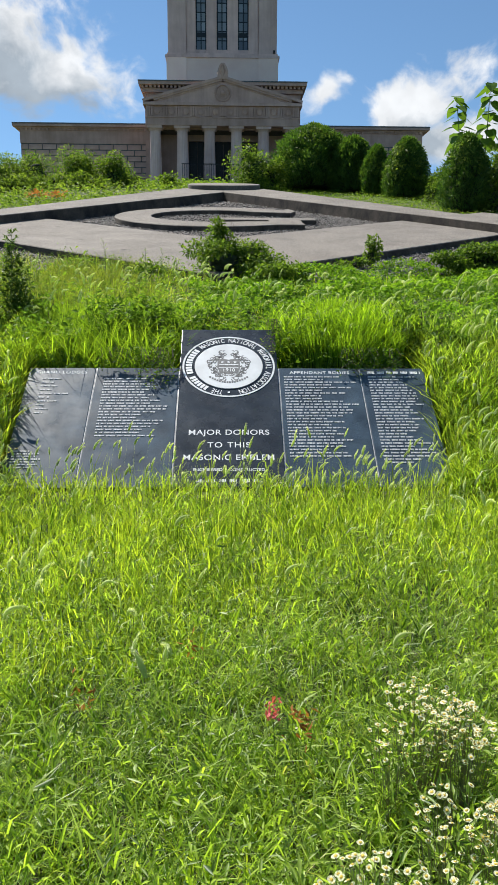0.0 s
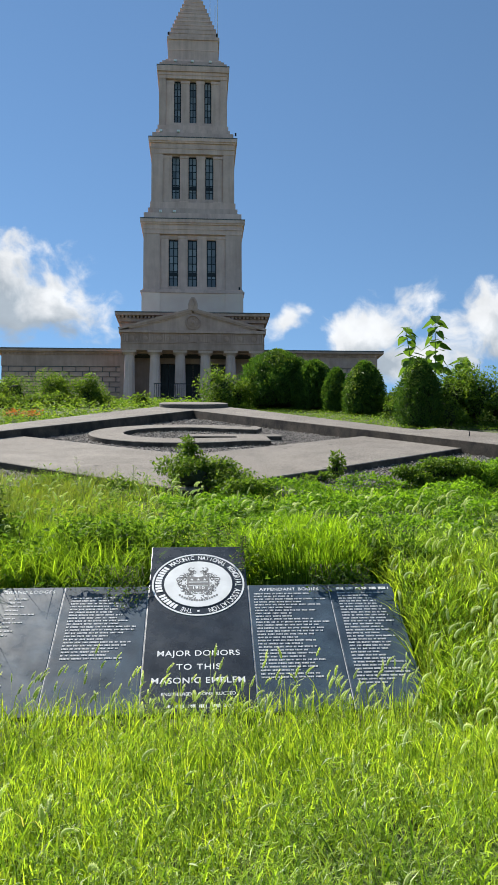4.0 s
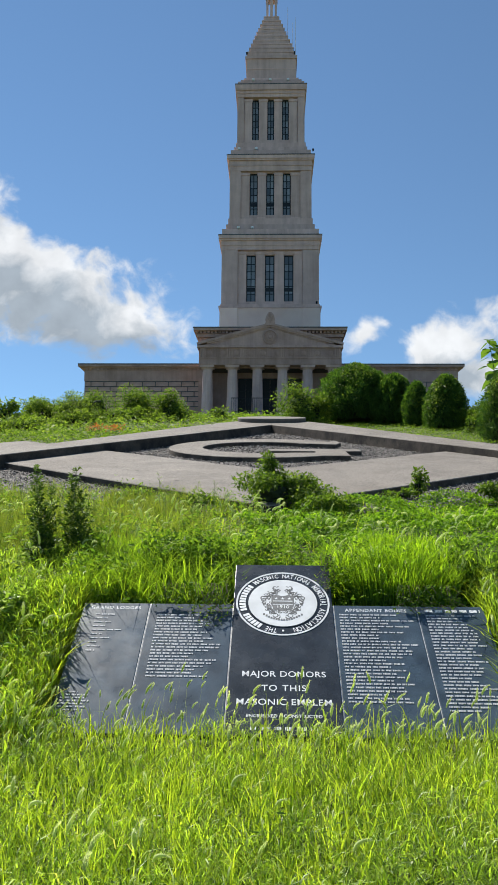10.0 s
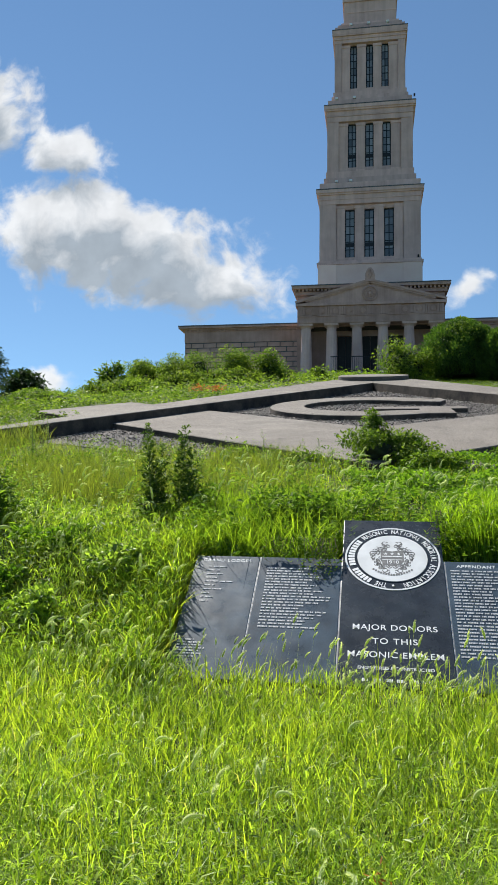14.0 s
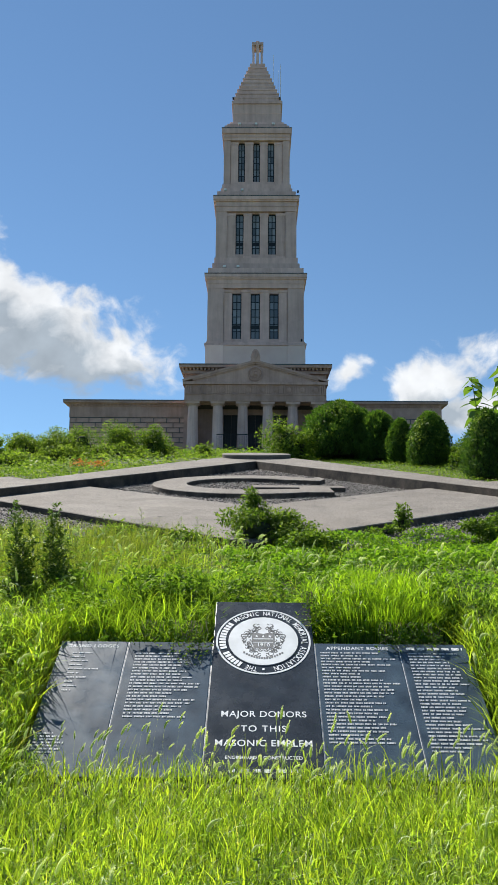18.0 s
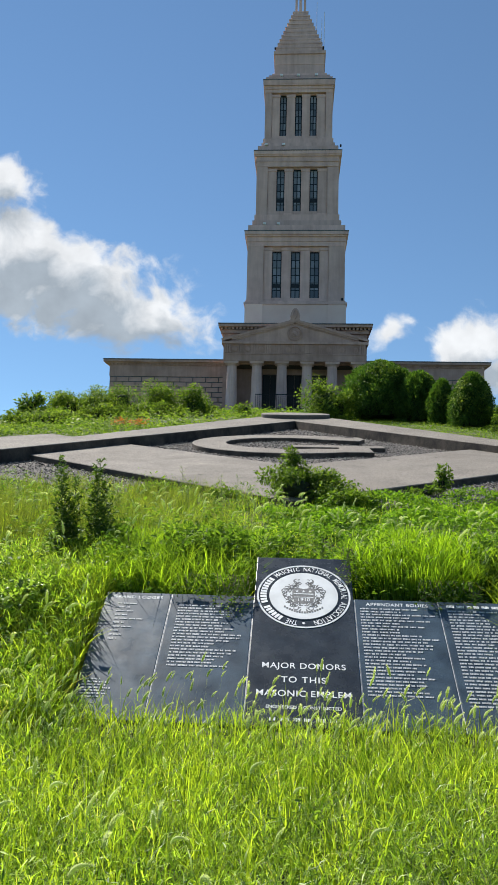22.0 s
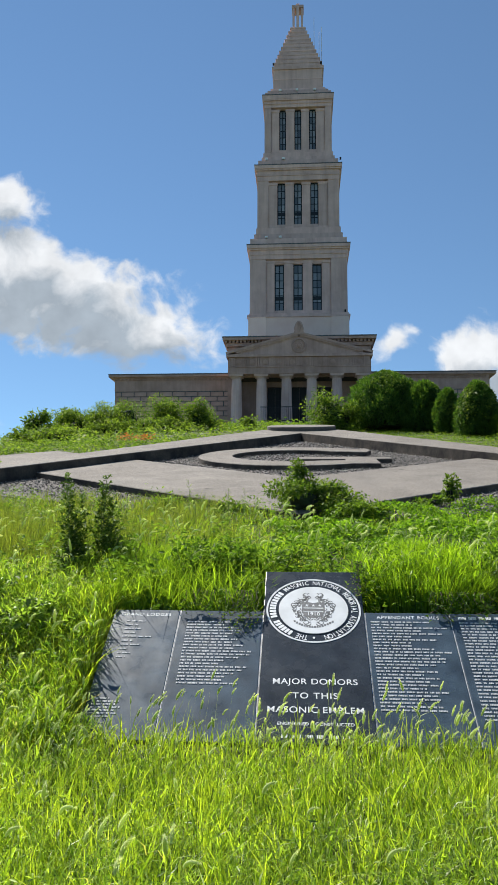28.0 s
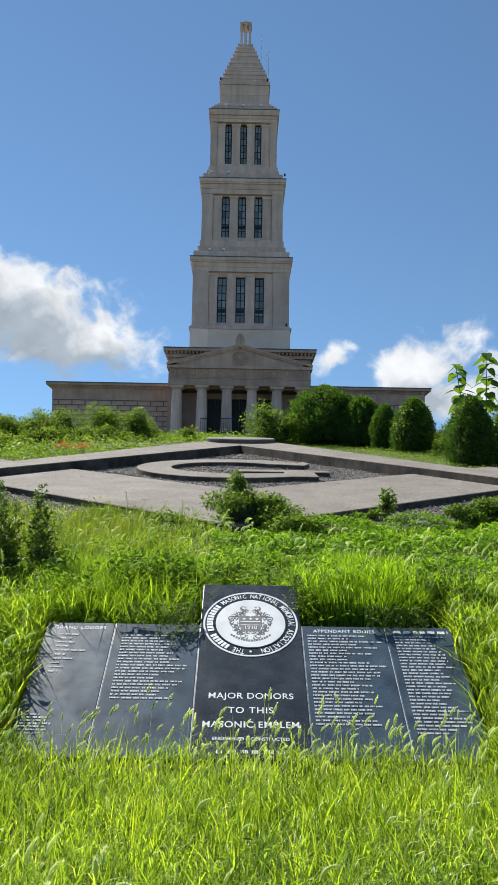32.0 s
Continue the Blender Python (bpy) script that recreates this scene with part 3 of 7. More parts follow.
def bars(rows, rnd, gap=0.014, h=0.017):
    """Lines of unreadable small lettering as rows of plain word-long bars: (v, u0, u1)."""
    bm = bmesh.new()
    for v, u0, u1 in rows:
        u = u0
        while u < u1 - 0.01:
            w = min(rnd.uniform(0.02, 0.085), u1 - u)
            k = u
            while k < u + w - 0.004:
                kw = rnd.uniform(0.006, 0.011)
                add_box(bm, k, min(k + kw, u + w), v - h / 2 * rnd.uniform(0.7, 1), v + h / 2, 0.0, 0.0035)
                k += kw + 0.0035
            u += w + gap
    return bm


rp = random.Random(11)
panels = []
for i in range(5):
    u0, u1 = EDGES[i] + 0.004, EDGES[i + 1] - 0.004
    v1 = 2.04 if i == 2 else 1.465
    panels.append(part("granite_panel", soft_box(u0, u1, 0.0, v1, -0.12, 0.0 if i != 2 else 0.006, 0.006), M_GRANITE if i == 2 else M_GRANITE_HONED, plaque,
                       "tall dark granite panel with the seal" if i == 2 else "dark granite panel with engraved lists"))
for e in EDGES[1:5]:
    part("seam", box(e - 0.0028, e + 0.0028, 0.01, 1.46, -0.05, -0.001), M_INSCR_DIM, plaque, "pale mortar seam")
part("backing_block", box(-1.80, 1.80, 0.03, 1.42, -0.5, -0.121), M_CONCRETE_SIDE, plaque, "rough concrete backing")



def letters(me, mat, parent):
    """Split a line of words into its letters, each a mesh of its own."""
    bm = bmesh.new()
    bm.from_mesh(me)
    left = set(bm.faces)
    while left:
        todo, isle = [left.pop()], []
        while todo:
            f = todo.pop()
            isle.append(f)
            for e in f.edges:
                for g in e.link_faces:
                    if g in left:
                        left.remove(g)
                        todo.append(g)
        vs = list({v for f in isle for v in f.verts})
        at_v = {v: i for i, v in enumerate(vs)}
        one = bpy.data.meshes.new("letter")
        one.from_pydata([tuple(v.co) for v in vs], [], [[at_v[v] for v in f.verts] for f in isle])
        part_mesh("letter", one, mat, parent)
    bm.free()


# central words
ZC = 0.007
for words, size, v, sp in (("MAJOR DONORS", 0.086, 0.612, 1.08), ("TO THIS", 0.086, 0.463, 1.16), ("MASONIC EMBLEM", 0.086, 0.320, 1.08), ("ENGINEERED & CONSTRUCTED", 0.042, 0.185, 0.98)):
    me = text_mesh(words, size, 0.0, v, ZC, spacing=sp)
    letters(me, M_INSCR, panels[2])
name_line = part("small_lettering", bars([(0.065, -0.26, 0.26)], rp, 0.03, 0.032), M_INSCR, panels[2])
tagged(name_line, "line of small white engraved lettering", kind="stuff")
name_line.location = (0, 0, ZC - 0.001)
# seal
SV, SR = 1.49, 0.43


def disc(r0, r1, z, seg=72):
    bm = bmesh.new()
    a = [bm.verts.new((r1 * math.cos(math.tau * i / seg), SV + r1 * math.sin(math.tau * i / seg), z)) for i in range(seg)]
    if r0 <= 0:
        bm.faces.new(a)
    else:
        b = [bm.verts.new((r0 * math.cos(math.tau * i / seg), SV + r0 * math.sin(math.tau * i / seg), z)) for i in range(seg)]
        for i in range(seg):
            bm.faces.new((a[i], a[(i + 1) % seg], b[(i + 1) % seg], b[i]))
    r = bmesh.ops.extrude_face_region(bm, geom=bm.faces[:])
    bmesh.ops.translate(bm, verts=[q for q in r["geom"] if isinstance(q, bmesh.types.BMVert)], vec=(0, 0, 0.004))
    bmesh.ops.recalc_face_normals(bm, faces=bm.faces)
    return bm


seal = part("seal", disc(0, 0.318, 0.006), M_WHITE, plaque, "round white seal with a grey engraved crest")
part("seal_ring", disc(0.415, 0.432, 0.006), M_WHITE, seal, "thin white outer ring")
part("seal_ring", disc(0.322, 0.329, 0.0062), M_GRANITE, seal, "thin dark inner ring")
# words round the rim, clockwise from the bottom; the two words of a personal name are bars
RIM = [("THE", True), ("xxxxxx", False), ("xxxxxxxxxx", False), ("MASONIC", True), ("NATIONAL", True), ("MEMORIAL", True), ("ASSOCIATION", True)]
STEP, at = 5.72, 259.0
rim_bars = bmesh.new()
for word, lettered in RIM:
    for ch in word:
        q = pose(0.372 * math.cos(radians(at)), SV + 0.372 * math.sin(radians(at)), ZC + 0.001, 0, 0, at - 90)
        if lettered:
            me = text_mesh(ch, 0.082, 0, 0, 0)
            me.transform(q @ Matrix.Diagonal((0.66, 1, 1, 1)))
            part_mesh("letter", me, M_INSCR, seal)
        else:
            add_box(rim_bars, -0.0135, 0.0135, -0.029, 0.029, 0, 0.002, q)
        at -= STEP
    at -= STEP
part("rim_bar", rim_bars, M_INSCR, seal, "white engraved lettering")
bm = bmesh.new()
add_box(bm, -0.01, 0.01, SV - 0.38, SV - 0.36, ZC, ZC + 0.003)
part("ring_dot", bm, M_INSCR, seal)
# crest: shield with scrolls
bm = bmesh.new()
rc = random.Random(3)


def scroll(bm, cx, cy, r, a0, a1, w):
    prev = None
    for k in range(10):
        t = k / 9
        a = radians(a0 + (a1 - a0) * t)
        rr = r * (1 - 0.55 * t)
        q = Vector((cx + rr * math.cos(a), cy + rr * math.sin(a), 0.0108))
        d = Vector((math.cos(a), math.sin(a), 0)) * w * (1 - 0.5 * t)
        p = (bm.verts.new(q - d), bm.verts.new(q + d))
        if prev:
            bm.faces.new((prev[0], prev[1], p[1], p[0]))
        prev = p


for k in range(64):
    a = radians(-80 + 160 * k / 63)
    q = rc.uniform(0.125, 0.235)
    cx, cy = math.cos(a) * q * 0.74 + 0.01, math.sin(a) * q * 0.92 + 0.01
    a0, sw, r = rc.uniform(0, 360), rc.choice((-1, 1)) * rc.uniform(130, 260), rc.uniform(0.014, 0.032)
    scroll(bm, cx, SV + cy, r, a0, a0 + sw, 0.0062)
    scroll(bm, -cx, SV + cy, r, 180 - a0, 180 - a0 - sw, 0.0062)
part("crest_scroll", bm, M_CREST, seal, "grey engraved scrollwork")
bm = bmesh.new()
sh = [(-0.105, 0.085), (-0.06, 0.10), (0, 0.085), (0.06, 0.10), (0.105, 0.085), (0.105, -0.03), (0.085, -0.09), (0, -0.125), (-0.085, -0.09), (-0.105, -0.03)]
bm.faces.new([bm.verts.new((x, SV + y, 0.0106)) for x, y in sh])
part("crest_shield", bm, M_CREST, seal, "grey engraved shield")
bm = bmesh.new()
for cx in (-0.06, 0, 0.06):
    bm.faces.new([bm.verts.new((cx + (0.02 if k % 2 == 0 else 0.008) * math.sin(math.tau * k / 10), SV + 0.05 + (0.02 if k % 2 == 0 else 0.008) * math.cos(math.tau * k / 10), 0.0116)) for k in range(10)])
for y0, y1 in ((0.008, 0.02), (-0.035, -0.028)):
    add_box(bm, -0.09, 0.09, SV + y0, SV + y1, 0.0105, 0.0118)
part("crest_mark", bm, M_WHITE, seal, "three white stars and bars on the shield")
part_mesh("crest_year", text_mesh("1910", 0.06, 0, SV - 0.066, 0.0112), M_INSCR, seal, "white year 1910")
bm = bmesh.new()
for k in range(16):
    t = k / 15 * 2 - 1
    add_box(bm, t * 0.17 - 0.009, t * 0.17 + 0.008, SV - 0.245 + 0.07 * t * t, SV - 0.222 + 0.07 * t * t, 0.0105, 0.0115)
tagged(part("crest_ribbon", bm, M_CREST, seal), "grey ribbon with small lettering", kind="stuff")

# side panel headings and lists
letters(text_mesh("GRAND LODGES", 0.055, -1.535, 1.40, 0.0005, spacing=1.15), M_INSCR, panels[0])
letters(text_mesh("APPENDANT BODIES", 0.055, 0.845, 1.40, 0.0005, spacing=1.1), M_INSCR, panels[3])
tagged(part("heading", bars([(1.40, 1.29, 1.79)], rp, 0.02, 0.034), M_INSCR, panels[4]), "white engraved heading in small letters", kind="stuff")
def donor_rows(panel, rows, mat):
    tagged(part("small_lettering", bars(rows, rp), mat, panel), "rows of small worn white lettering", kind="stuff")


donor_rows(panels[0], [(1.31 - 0.05 * k, -1.70, -1.70 + w) for k, w in enumerate((0.17, 0.12, 0.15, 0.13, 0.26, 0.10, 0.19, 0.09, 0.12, 0.08))], M_INSCR_DIM)
donor_rows(panels[0], [(0.40 - 0.03 * k, -1.79, -1.79 + w) for k, w in enumerate((0.14, 0.22, 0.2, 0.24, 0.2, 0.23, 0.17))], M_INSCR_DIM)
donor_rows(panels[1], [(1.31 - 0.0365 * k, -1.14, -1.14 + rp.uniform(0.30, 0.60)) for k in range(21)], M_INSCR_DIM)
donor_rows(panels[3], [(1.34 - 0.037 * k, 0.51, 0.51 + rp.uniform(0.32, 0.66)) for k in range(28)], M_INSCR_DIM)
donor_rows(panels[4], [(1.34 - 0.037 * k, 1.29, 1.29 + rp.uniform(0.25, 0.46)) for k in range(30)], M_INSCR_DIM)

# ---- the memorial building ----
XC = -0.86
YC = 164.4
memorial = empty("memorial_tower_building", XC, 150, 21.5)
tagged(memorial, "tall stepped granite memorial tower over a columned portico and low wings", "building")


def bpart(name, bm, mat, label="", parent=None):
    off = Vector(memorial.location)
    for v in bm.verts:
        v.co -= off
    return part(name, bm, mat, parent or memorial, label)


def tier(name, half, z0, z1, mat, d=None):
    return bpart(name, box(XC - half, XC + half, YC - half, YC + half, z0, z1), mat)


def window(xc, w, z0, z1, yf, rows, spandrel):
    """A tall bronze window in a deep reveal: frame, panes."""
    bm = bmesh.new()
    t = 0.21
    add_box(bm, xc - w / 2, xc - w / 2 + t, yf, yf + 0.25, z0, z1)
    add_box(bm, xc + w / 2 - t, xc + w / 2, yf, yf + 0.25, z0, z1)
    add_box(bm, xc - w / 2 + t, xc + w / 2 - t, yf, yf + 0.25, z0, z0 + 0.2)
    add_box(bm, xc - w / 2 + t, xc + w / 2 - t, yf, yf + 0.25, z1 - 0.2, z1)
    add_box(bm, xc - 0.10, xc + 0.10, yf + 0.02, yf + 0.2, z0 + 0.2, z1 - 0.2)
    hs = (z1 - z0 - 0.4) / rows
    for k in range(1, rows):
        add_box(bm, xc - w / 2 + t, xc + w / 2 - t, yf + 0.03, yf + 0.18, z0 + 0.2 + k * hs - 0.09, z0 + 0.2 + k * hs + 0.09)
    if spandrel:
        add_box(bm, xc - w / 2 + t, xc + w / 2 - t, yf - 0.02, yf + 0.22, z0 + (z1 - z0) * 0.235, z0 + (z1 - z0) * 0.315)
    win = bpart("window", bm, M_WINFRAME, "tall dark bronze window")
    for k in range(rows):
        for s in (-1, 1):
            x0, x1 = (xc - w / 2 + t, xc - 0.07) if s < 0 else (xc + 0.07, xc + w / 2 - t)
            bpart("pane", box(x0, x1, yf + 0.08, yf + 0.12, z0 + 0.2 + k * hs + 0.05, z0 + 0.2 + (k + 1) * hs - 0.05), M_GLASS, parent=win)


def tower_stage(half, recess, z0, z1, zent, zc, ztop, cornice, wins, wz0, wz1, ww, rows, spandrel):
    """One stage of the tower: corner piers, a recessed bay of three windows between pilasters, entablature and cornice."""
    yf = YC - half
    bpart("stage_core", box(XC - half + 0.9, XC + half - 0.9, yf + 1.7, YC + half - 0.6, z0, zent), M_STONE)
    for s in (-1, 1):
        x0, x1 = sorted((XC + s * half, XC + s * recess))
        bpart("corner_pier", box(x0, x1, yf, yf + 2.2, z0, zent), M_STONE)
        bpart("side_wall", box(*sorted((XC + s * half, XC + s * (half - 0.9))), yf + 2.2, YC + half, z0, zent), M_STONE)
    edges = [XC - recess]
    for xw in wins:
        edges += [XC + xw - ww / 2, XC + xw + ww / 2]
    edges.append(XC + recess)
    for a, b in zip(edges[0::2], edges[1::2]):
        bpart("bay_pier", box(a, b, yf + 0.6, yf + 1.75, z0, zent), M_STONE)
        pa, pb = (a, b) if b - a < 2.4 else ((a + 0.75, b) if a < XC else (a, b - 0.75))
        bpart("pilaster", box(pa + 0.06, pb - 0.06, yf + 0.3, yf + 0.6, z0, zent - 0.9), M_STONE)
        bpart("pilaster_cap", box(pa - 0.08, pb + 0.08, yf + 0.18, yf + 0.6, zent - 0.9, zent - 0.35), M_STONE)
        bpart("pilaster_base", box(pa - 0.05, pb + 0.05, yf + 0.2, yf + 0.3, z0, z0 + 0.5), M_STONE)
    for xw in wins:
        bpart("window_head", box(XC + xw - ww / 2, XC + xw + ww / 2, yf + 0.7, yf + 1.75, wz1, zent), M_STONE)
        bpart("window_sill", box(XC + xw - ww / 2, XC + xw + ww / 2, yf + 0.45, yf + 1.75, z0, wz0), M_STONE)
        window(XC + xw, ww, wz0, wz1, yf + 1.15, rows, spandrel)
    bpart("entablature", box(XC - half - 0.12, XC + half + 0.12, yf - 0.12, YC + half, zent, zc), M_STONE)
    bpart("architrave_band", box(XC - half - 0.28, XC + half + 0.28, yf - 0.28, YC + half, zent + 0.4 * (zc - zent), zent + 0.55 * (zc - zent)), M_STONE)
    bpart("bed_moulding", box(XC - half - 0.45, XC + half + 0.45, yf - 0.45, YC + half, zc - 0.35, zc), M_STONE)
    bpart("cornice", box(XC - cornice, XC + cornice, YC - cornice, YC + cornice, zc, ztop - 0.2), M_STONE)
    bpart("cornice_flashing", box(XC - cornice - 0.06, XC + cornice + 0.06, YC - cornice - 0.06, YC + cornice + 0.06, ztop - 0.2, ztop), M_LEAD, "dark lead flashing")


# first stage base and steps
tier("stage_base", 10.68, 38.0, 48.1, M_STONE_LIGHT)
tier("stage_base_ledge", 10.95, 48.1, 48.55, M_STONE)
tier("stage_base_plinth", 10.62, 48.55, 48.95, M_STONE)
for s in (-1, 1):
    bpart("base_pier", box(*sorted((XC + s * 6.9, XC + s * 10.7)), YC - 10.85, YC - 10.6, 43.5, 48.1), M_STONE_LIGHT)
tower_stage(10.42, 6.93, 48.95, 61.05, 61.05, 63.4, 64.3, 11.1, (-4.1, -0.08, 4.0), 49.75, 60.1, 2.0, 6, True)
for h, z0, z1 in ((10.42, 64.3, 65.7), (9.6, 65.7, 67.1), (9.2, 67.1, 68.6)):
    tier("setback_step", h, z0, z1, M_STONE)
tower_stage(8.95, 6.5, 68.6, 79.6, 79.6, 82.25, 83.2, 9.6, (-3.7, -0.07, 3.55), 69.65, 79.4, 1.76, 6, True)
for h, z0, z1 in ((8.83, 83.2, 84.5), (8.1, 84.5, 85.6), (7.77, 85.6, 86.75)):
    tier("setback_step", h, z0, z1, M_STONE)
tower_stage(7.5, 6.0, 86.75, 97.7, 97.7, 99.6, 100.7, 8.0, (-3.45, -0.03, 3.25), 87.75, 97.6, 1.52, 6, False)
for h, z0, z1 in ((7.45, 100.7, 101.5), (6.87, 101.5, 102.3), (6.2, 102.3, 103.1), (5.62, 103.1, 108.1), (5.9, 108.1, 108.8)):
    tier("crown_step", h, z0, z1, M_STONE)
tier("crown_band", 5.7, 105.6, 105.85, M_STONE)
for k in range(10):
    h = 5.45 - k * (5.45 - 1.75) / 9.0
    tier("pyramid_step", h, 108.8 + k * 1.26, 108.8 + (k + 1) * 1.26 - 0.32, M_STONE)
    tier("step_nosing", h + 0.09, 108.8 + (k + 1) * 1.26 - 0.32, 108.8 + (k + 1) * 1.26, M_STONE)
# lantern
for sx in (-1, 1):
    for sy in (-1, 1):
        bpart("lantern_post", box(*sorted((XC + sx * 1.25, XC + sx * 0.75)), *sorted((YC + sy * 1.25, YC + sy * 0.75)), 121.4, 126.8), M_STONE)
bpart("lantern_pier", box(XC - 0.32, XC + 0.32, YC - 1.7, YC + 0.4, 120.2, 126.9), M_STONE)
bpart("lantern_cap", box(XC - 1.4, XC + 1.4, YC - 1.4, YC + 1.4, 126.8, 127.5), M_STONE)
bpart("lantern_finial", box(XC - 0.4, XC + 0.4, YC - 0.4, YC + 0.4, 127.5, 128.6), M_STONE)
for x, z0, z1 in ((4.2 , 113.0, 126.5), (5.4, 112.0, 122.5), (6.0, 110.5, 124.0)):
    bpart("aerial", tube([(XC + x - 0.3, YC + 2, z0), (XC + x - 0.3, YC + 2, z1)], 0.09, 0.05, 5), M_SPOT, "thin roof aerial")
# small floodlights on the ledges
for x, z, h in ((-7.0, 84.6, 8.83), (-3.2, 84.6, 8.83), (-6.9, 65.8, 10.4), (-3.9, 65.8, 10.4), (-4.0, 101.7, 7.4), (-0.2, 101.7, 7.4), (3.8, 101.7, 7.4)):
    bpart("floodlight", soft_box(XC + x - 0.3, XC + x + 0.3, YC - h - 0.2, YC - h + 0.3, z, z + 0.5, 0.08), M_SPOT, "small white floodlight")
for x, z, h in ((5.3, 109.4, 5.9), (-5.6, 109.4, 5.9), (9.3, 84.2, 9.3), (9.9, 49.2, 10.9)):
    bpart("floodlight", soft_box(XC + x - 0.18, XC + x + 0.18, YC - h, YC - h + 0.35, z - 0.2, z + 0.35, 0.06), M_IRON, "small dark floodlight")

# temple block behind the pediment
XP = -0.72
bpart("attic_block", box(XP - 13.9, XP + 13.9, 142.0, 154.5, 32.6, 38.6), M_STONE_DARK)
bpart("attic_bed", box(XP - 14.3, XP + 14.3, 141.3, 154.5, 38.6, 39.3), M_STONE_DARK)
bpart("attic_cornice", box(XP - 14.85, XP + 14.85, 140.3, 154.5, 39.65, 40.14), M_STONE_DARK)
bpart("attic_flashing", box(XP - 14.92, XP + 14.92, 140.22, 154.5, 40.14, 40.34), M_LEAD, "dark lead flashing")
for k in range(40):
    x = XP - 14.2 + 28.4 * k / 39
    bpart("dentil", box(x - 0.2, x + 0.2, 140.8, 142.0, 39.22, 39.65), M_STONE_DARK)
# entablature and pediment
bpart("architrave", box(XP - 13.5, XP + 13.5, 139.8, 147.0, 32.75, 34.0), M_STONE_DARK)
bpart("taenia", box(XP - 13.65, XP + 13.65, 139.65, 147.0, 34.0, 34.2), M_STONE_DARK)
bpart("frieze", box(XP - 13.45, XP + 13.45, 139.9, 147.0, 34.2, 36.0), M_STONE_DARK)
for k in range(11):
    x = XP - 12.9 + 25.8 * k / 10
    bm = bmesh.new()
    for q in (-0.42, 0, 0.42):
        add_box(bm, x + q - 0.15, x + q + 0.15, 139.6, 139.95, 34.25, 35.9)
    bpart("triglyph", bm, M_STONE_DARK)
    if k < 10:
        xm = x + 1.29
        bm = lathe([(0.5, -0.1), (0.5, 0.06), (0.2, 0.1)], 16)
        bmesh.ops.transform(bm, verts=bm.verts, matrix=pose(xm, 139.85, 35.05, 90, 0, 0))
        bpart("frieze_roundel", bm, M_STONE_DARK)
bpart("pediment_cornice", box(XP - 14.0, XP + 14.0, 139.35, 147.0, 36.0, 36.5), M_STONE_DARK)
bm = bmesh.new()
for y in (139.9, 141.9):
    for x, z in ((-13.3, 36.5), (13.3, 36.5), (0, 40.1)):
        bm.verts.new((XP + x, y, z))
bm.verts.ensure_lookup_table()
for f in ((0, 1, 2), (5, 4, 3), (0, 3, 4, 1), (1, 4, 5, 2), (2, 5, 3, 0)):
    bm.faces.new([bm.verts[i] for i in f])
bmesh.ops.recalc_face_normals(bm, faces=bm.faces)
bpart("tympanum", bm, M_STONE_DARK)
for s in (-1, 1):
    ang = math.degrees(math.atan2(3.95, 14.0))
    ln = math.hypot(14.0, 3.95)
    place = Matrix.Translation((XP - s * 14.0, 140.0, 36.5)) @ Matrix.Diagonal((s, 1, 1, 1)) @ pose(0, 0, 0, 0, -ang, 0)
    for nm, u0, y0, z0, z1, mt in (("raking_cornice", 0.0, -0.55, 0.06, 0.5, M_STONE_DARK), ("raking_fillet", 1.9, -0.42, -0.26, 0.06, M_STONE_DARK), ("raking_bed", 2.6, -0.2, -0.5, -0.26, M_STONE_DARK)):
        bm = bmesh.new()
        add_box(bm, u0, ln + 0.1, y0, 1.9, z0, z1)
        bmesh.ops.transform(bm, verts=bm.verts, matrix=place)
        if s < 0:
            bmesh.ops.reverse_faces(bm, faces=bm.faces)
        bpart(nm, bm, mt)
bm = lathe([(1.48, -0.15), (1.48, 0.2), (1.22, 0.28), (1.16, 0.06), (0.72, 0.08), (0.68, 0.2), (0.5, 0.22), (0.46, 0.1), (0.2, 0.3)], 36)
bmesh.ops.transform(bm, verts=bm.verts, matrix=pose(XP, 139.85, 38.2, 90, 0, 0))
roundel = bpart("pediment_roundel", bm, M_STONE_DARK, "round carved medallion in the pediment")
for k in range(12):
    a = math.tau * k / 12
    bpart("roundel_ray", box(XP + 0.94 * math.cos(a) - 0.1, XP + 0.94 * math.cos(a) + 0.1, 139.66, 139.8, 38.2 + 0.94 * math.sin(a) - 0.1, 38.2 + 0.94 * math.sin(a) + 0.1), M_STONE_DARK, parent=roundel)
bm = bmesh.new()
prof = [(0.75, 0), (0.95, 0.3), (0.85, 0.8), (0.95, 1.1), (0.8, 1.7), (0.6, 2.2), (0.25, 2.6)]
vs = [bm.verts.new((XP + s * x, 139.4, 40.4 + z)) for s, seq in ((-1, prof), (1, prof[::-1])) for x, z in seq]
f = bm.faces.new(vs)
r = bmesh.ops.extrude_face_region(bm, geom=[f])
bmesh.ops.translate(bm, verts=[q for q in r["geom"] if isinstance(q, bmesh.types.BMVert)], vec=(0, 0.8, 0))
bmesh.ops.recalc_face_normals(bm, faces=bm.faces)
acroterion = bpart("acroterion", bm, M_STONE_DARK, "carved stone ornament on the pediment's peak")
for k in range(5):
    a = radians(90 + (k - 2) * 26)
    bpart("palmette_leaf", tube([(XP, 139.36, 40.9), (XP + 0.55 * math.cos(a), 139.34, 41.2 + 0.9 * math.sin(a)), (XP + 0.62 * math.cos(a), 139.36, 41.3 + 1.35 * math.sin(a))], 0.1, 0.16, 6), M_STONE_DARK, parent=acroterion)
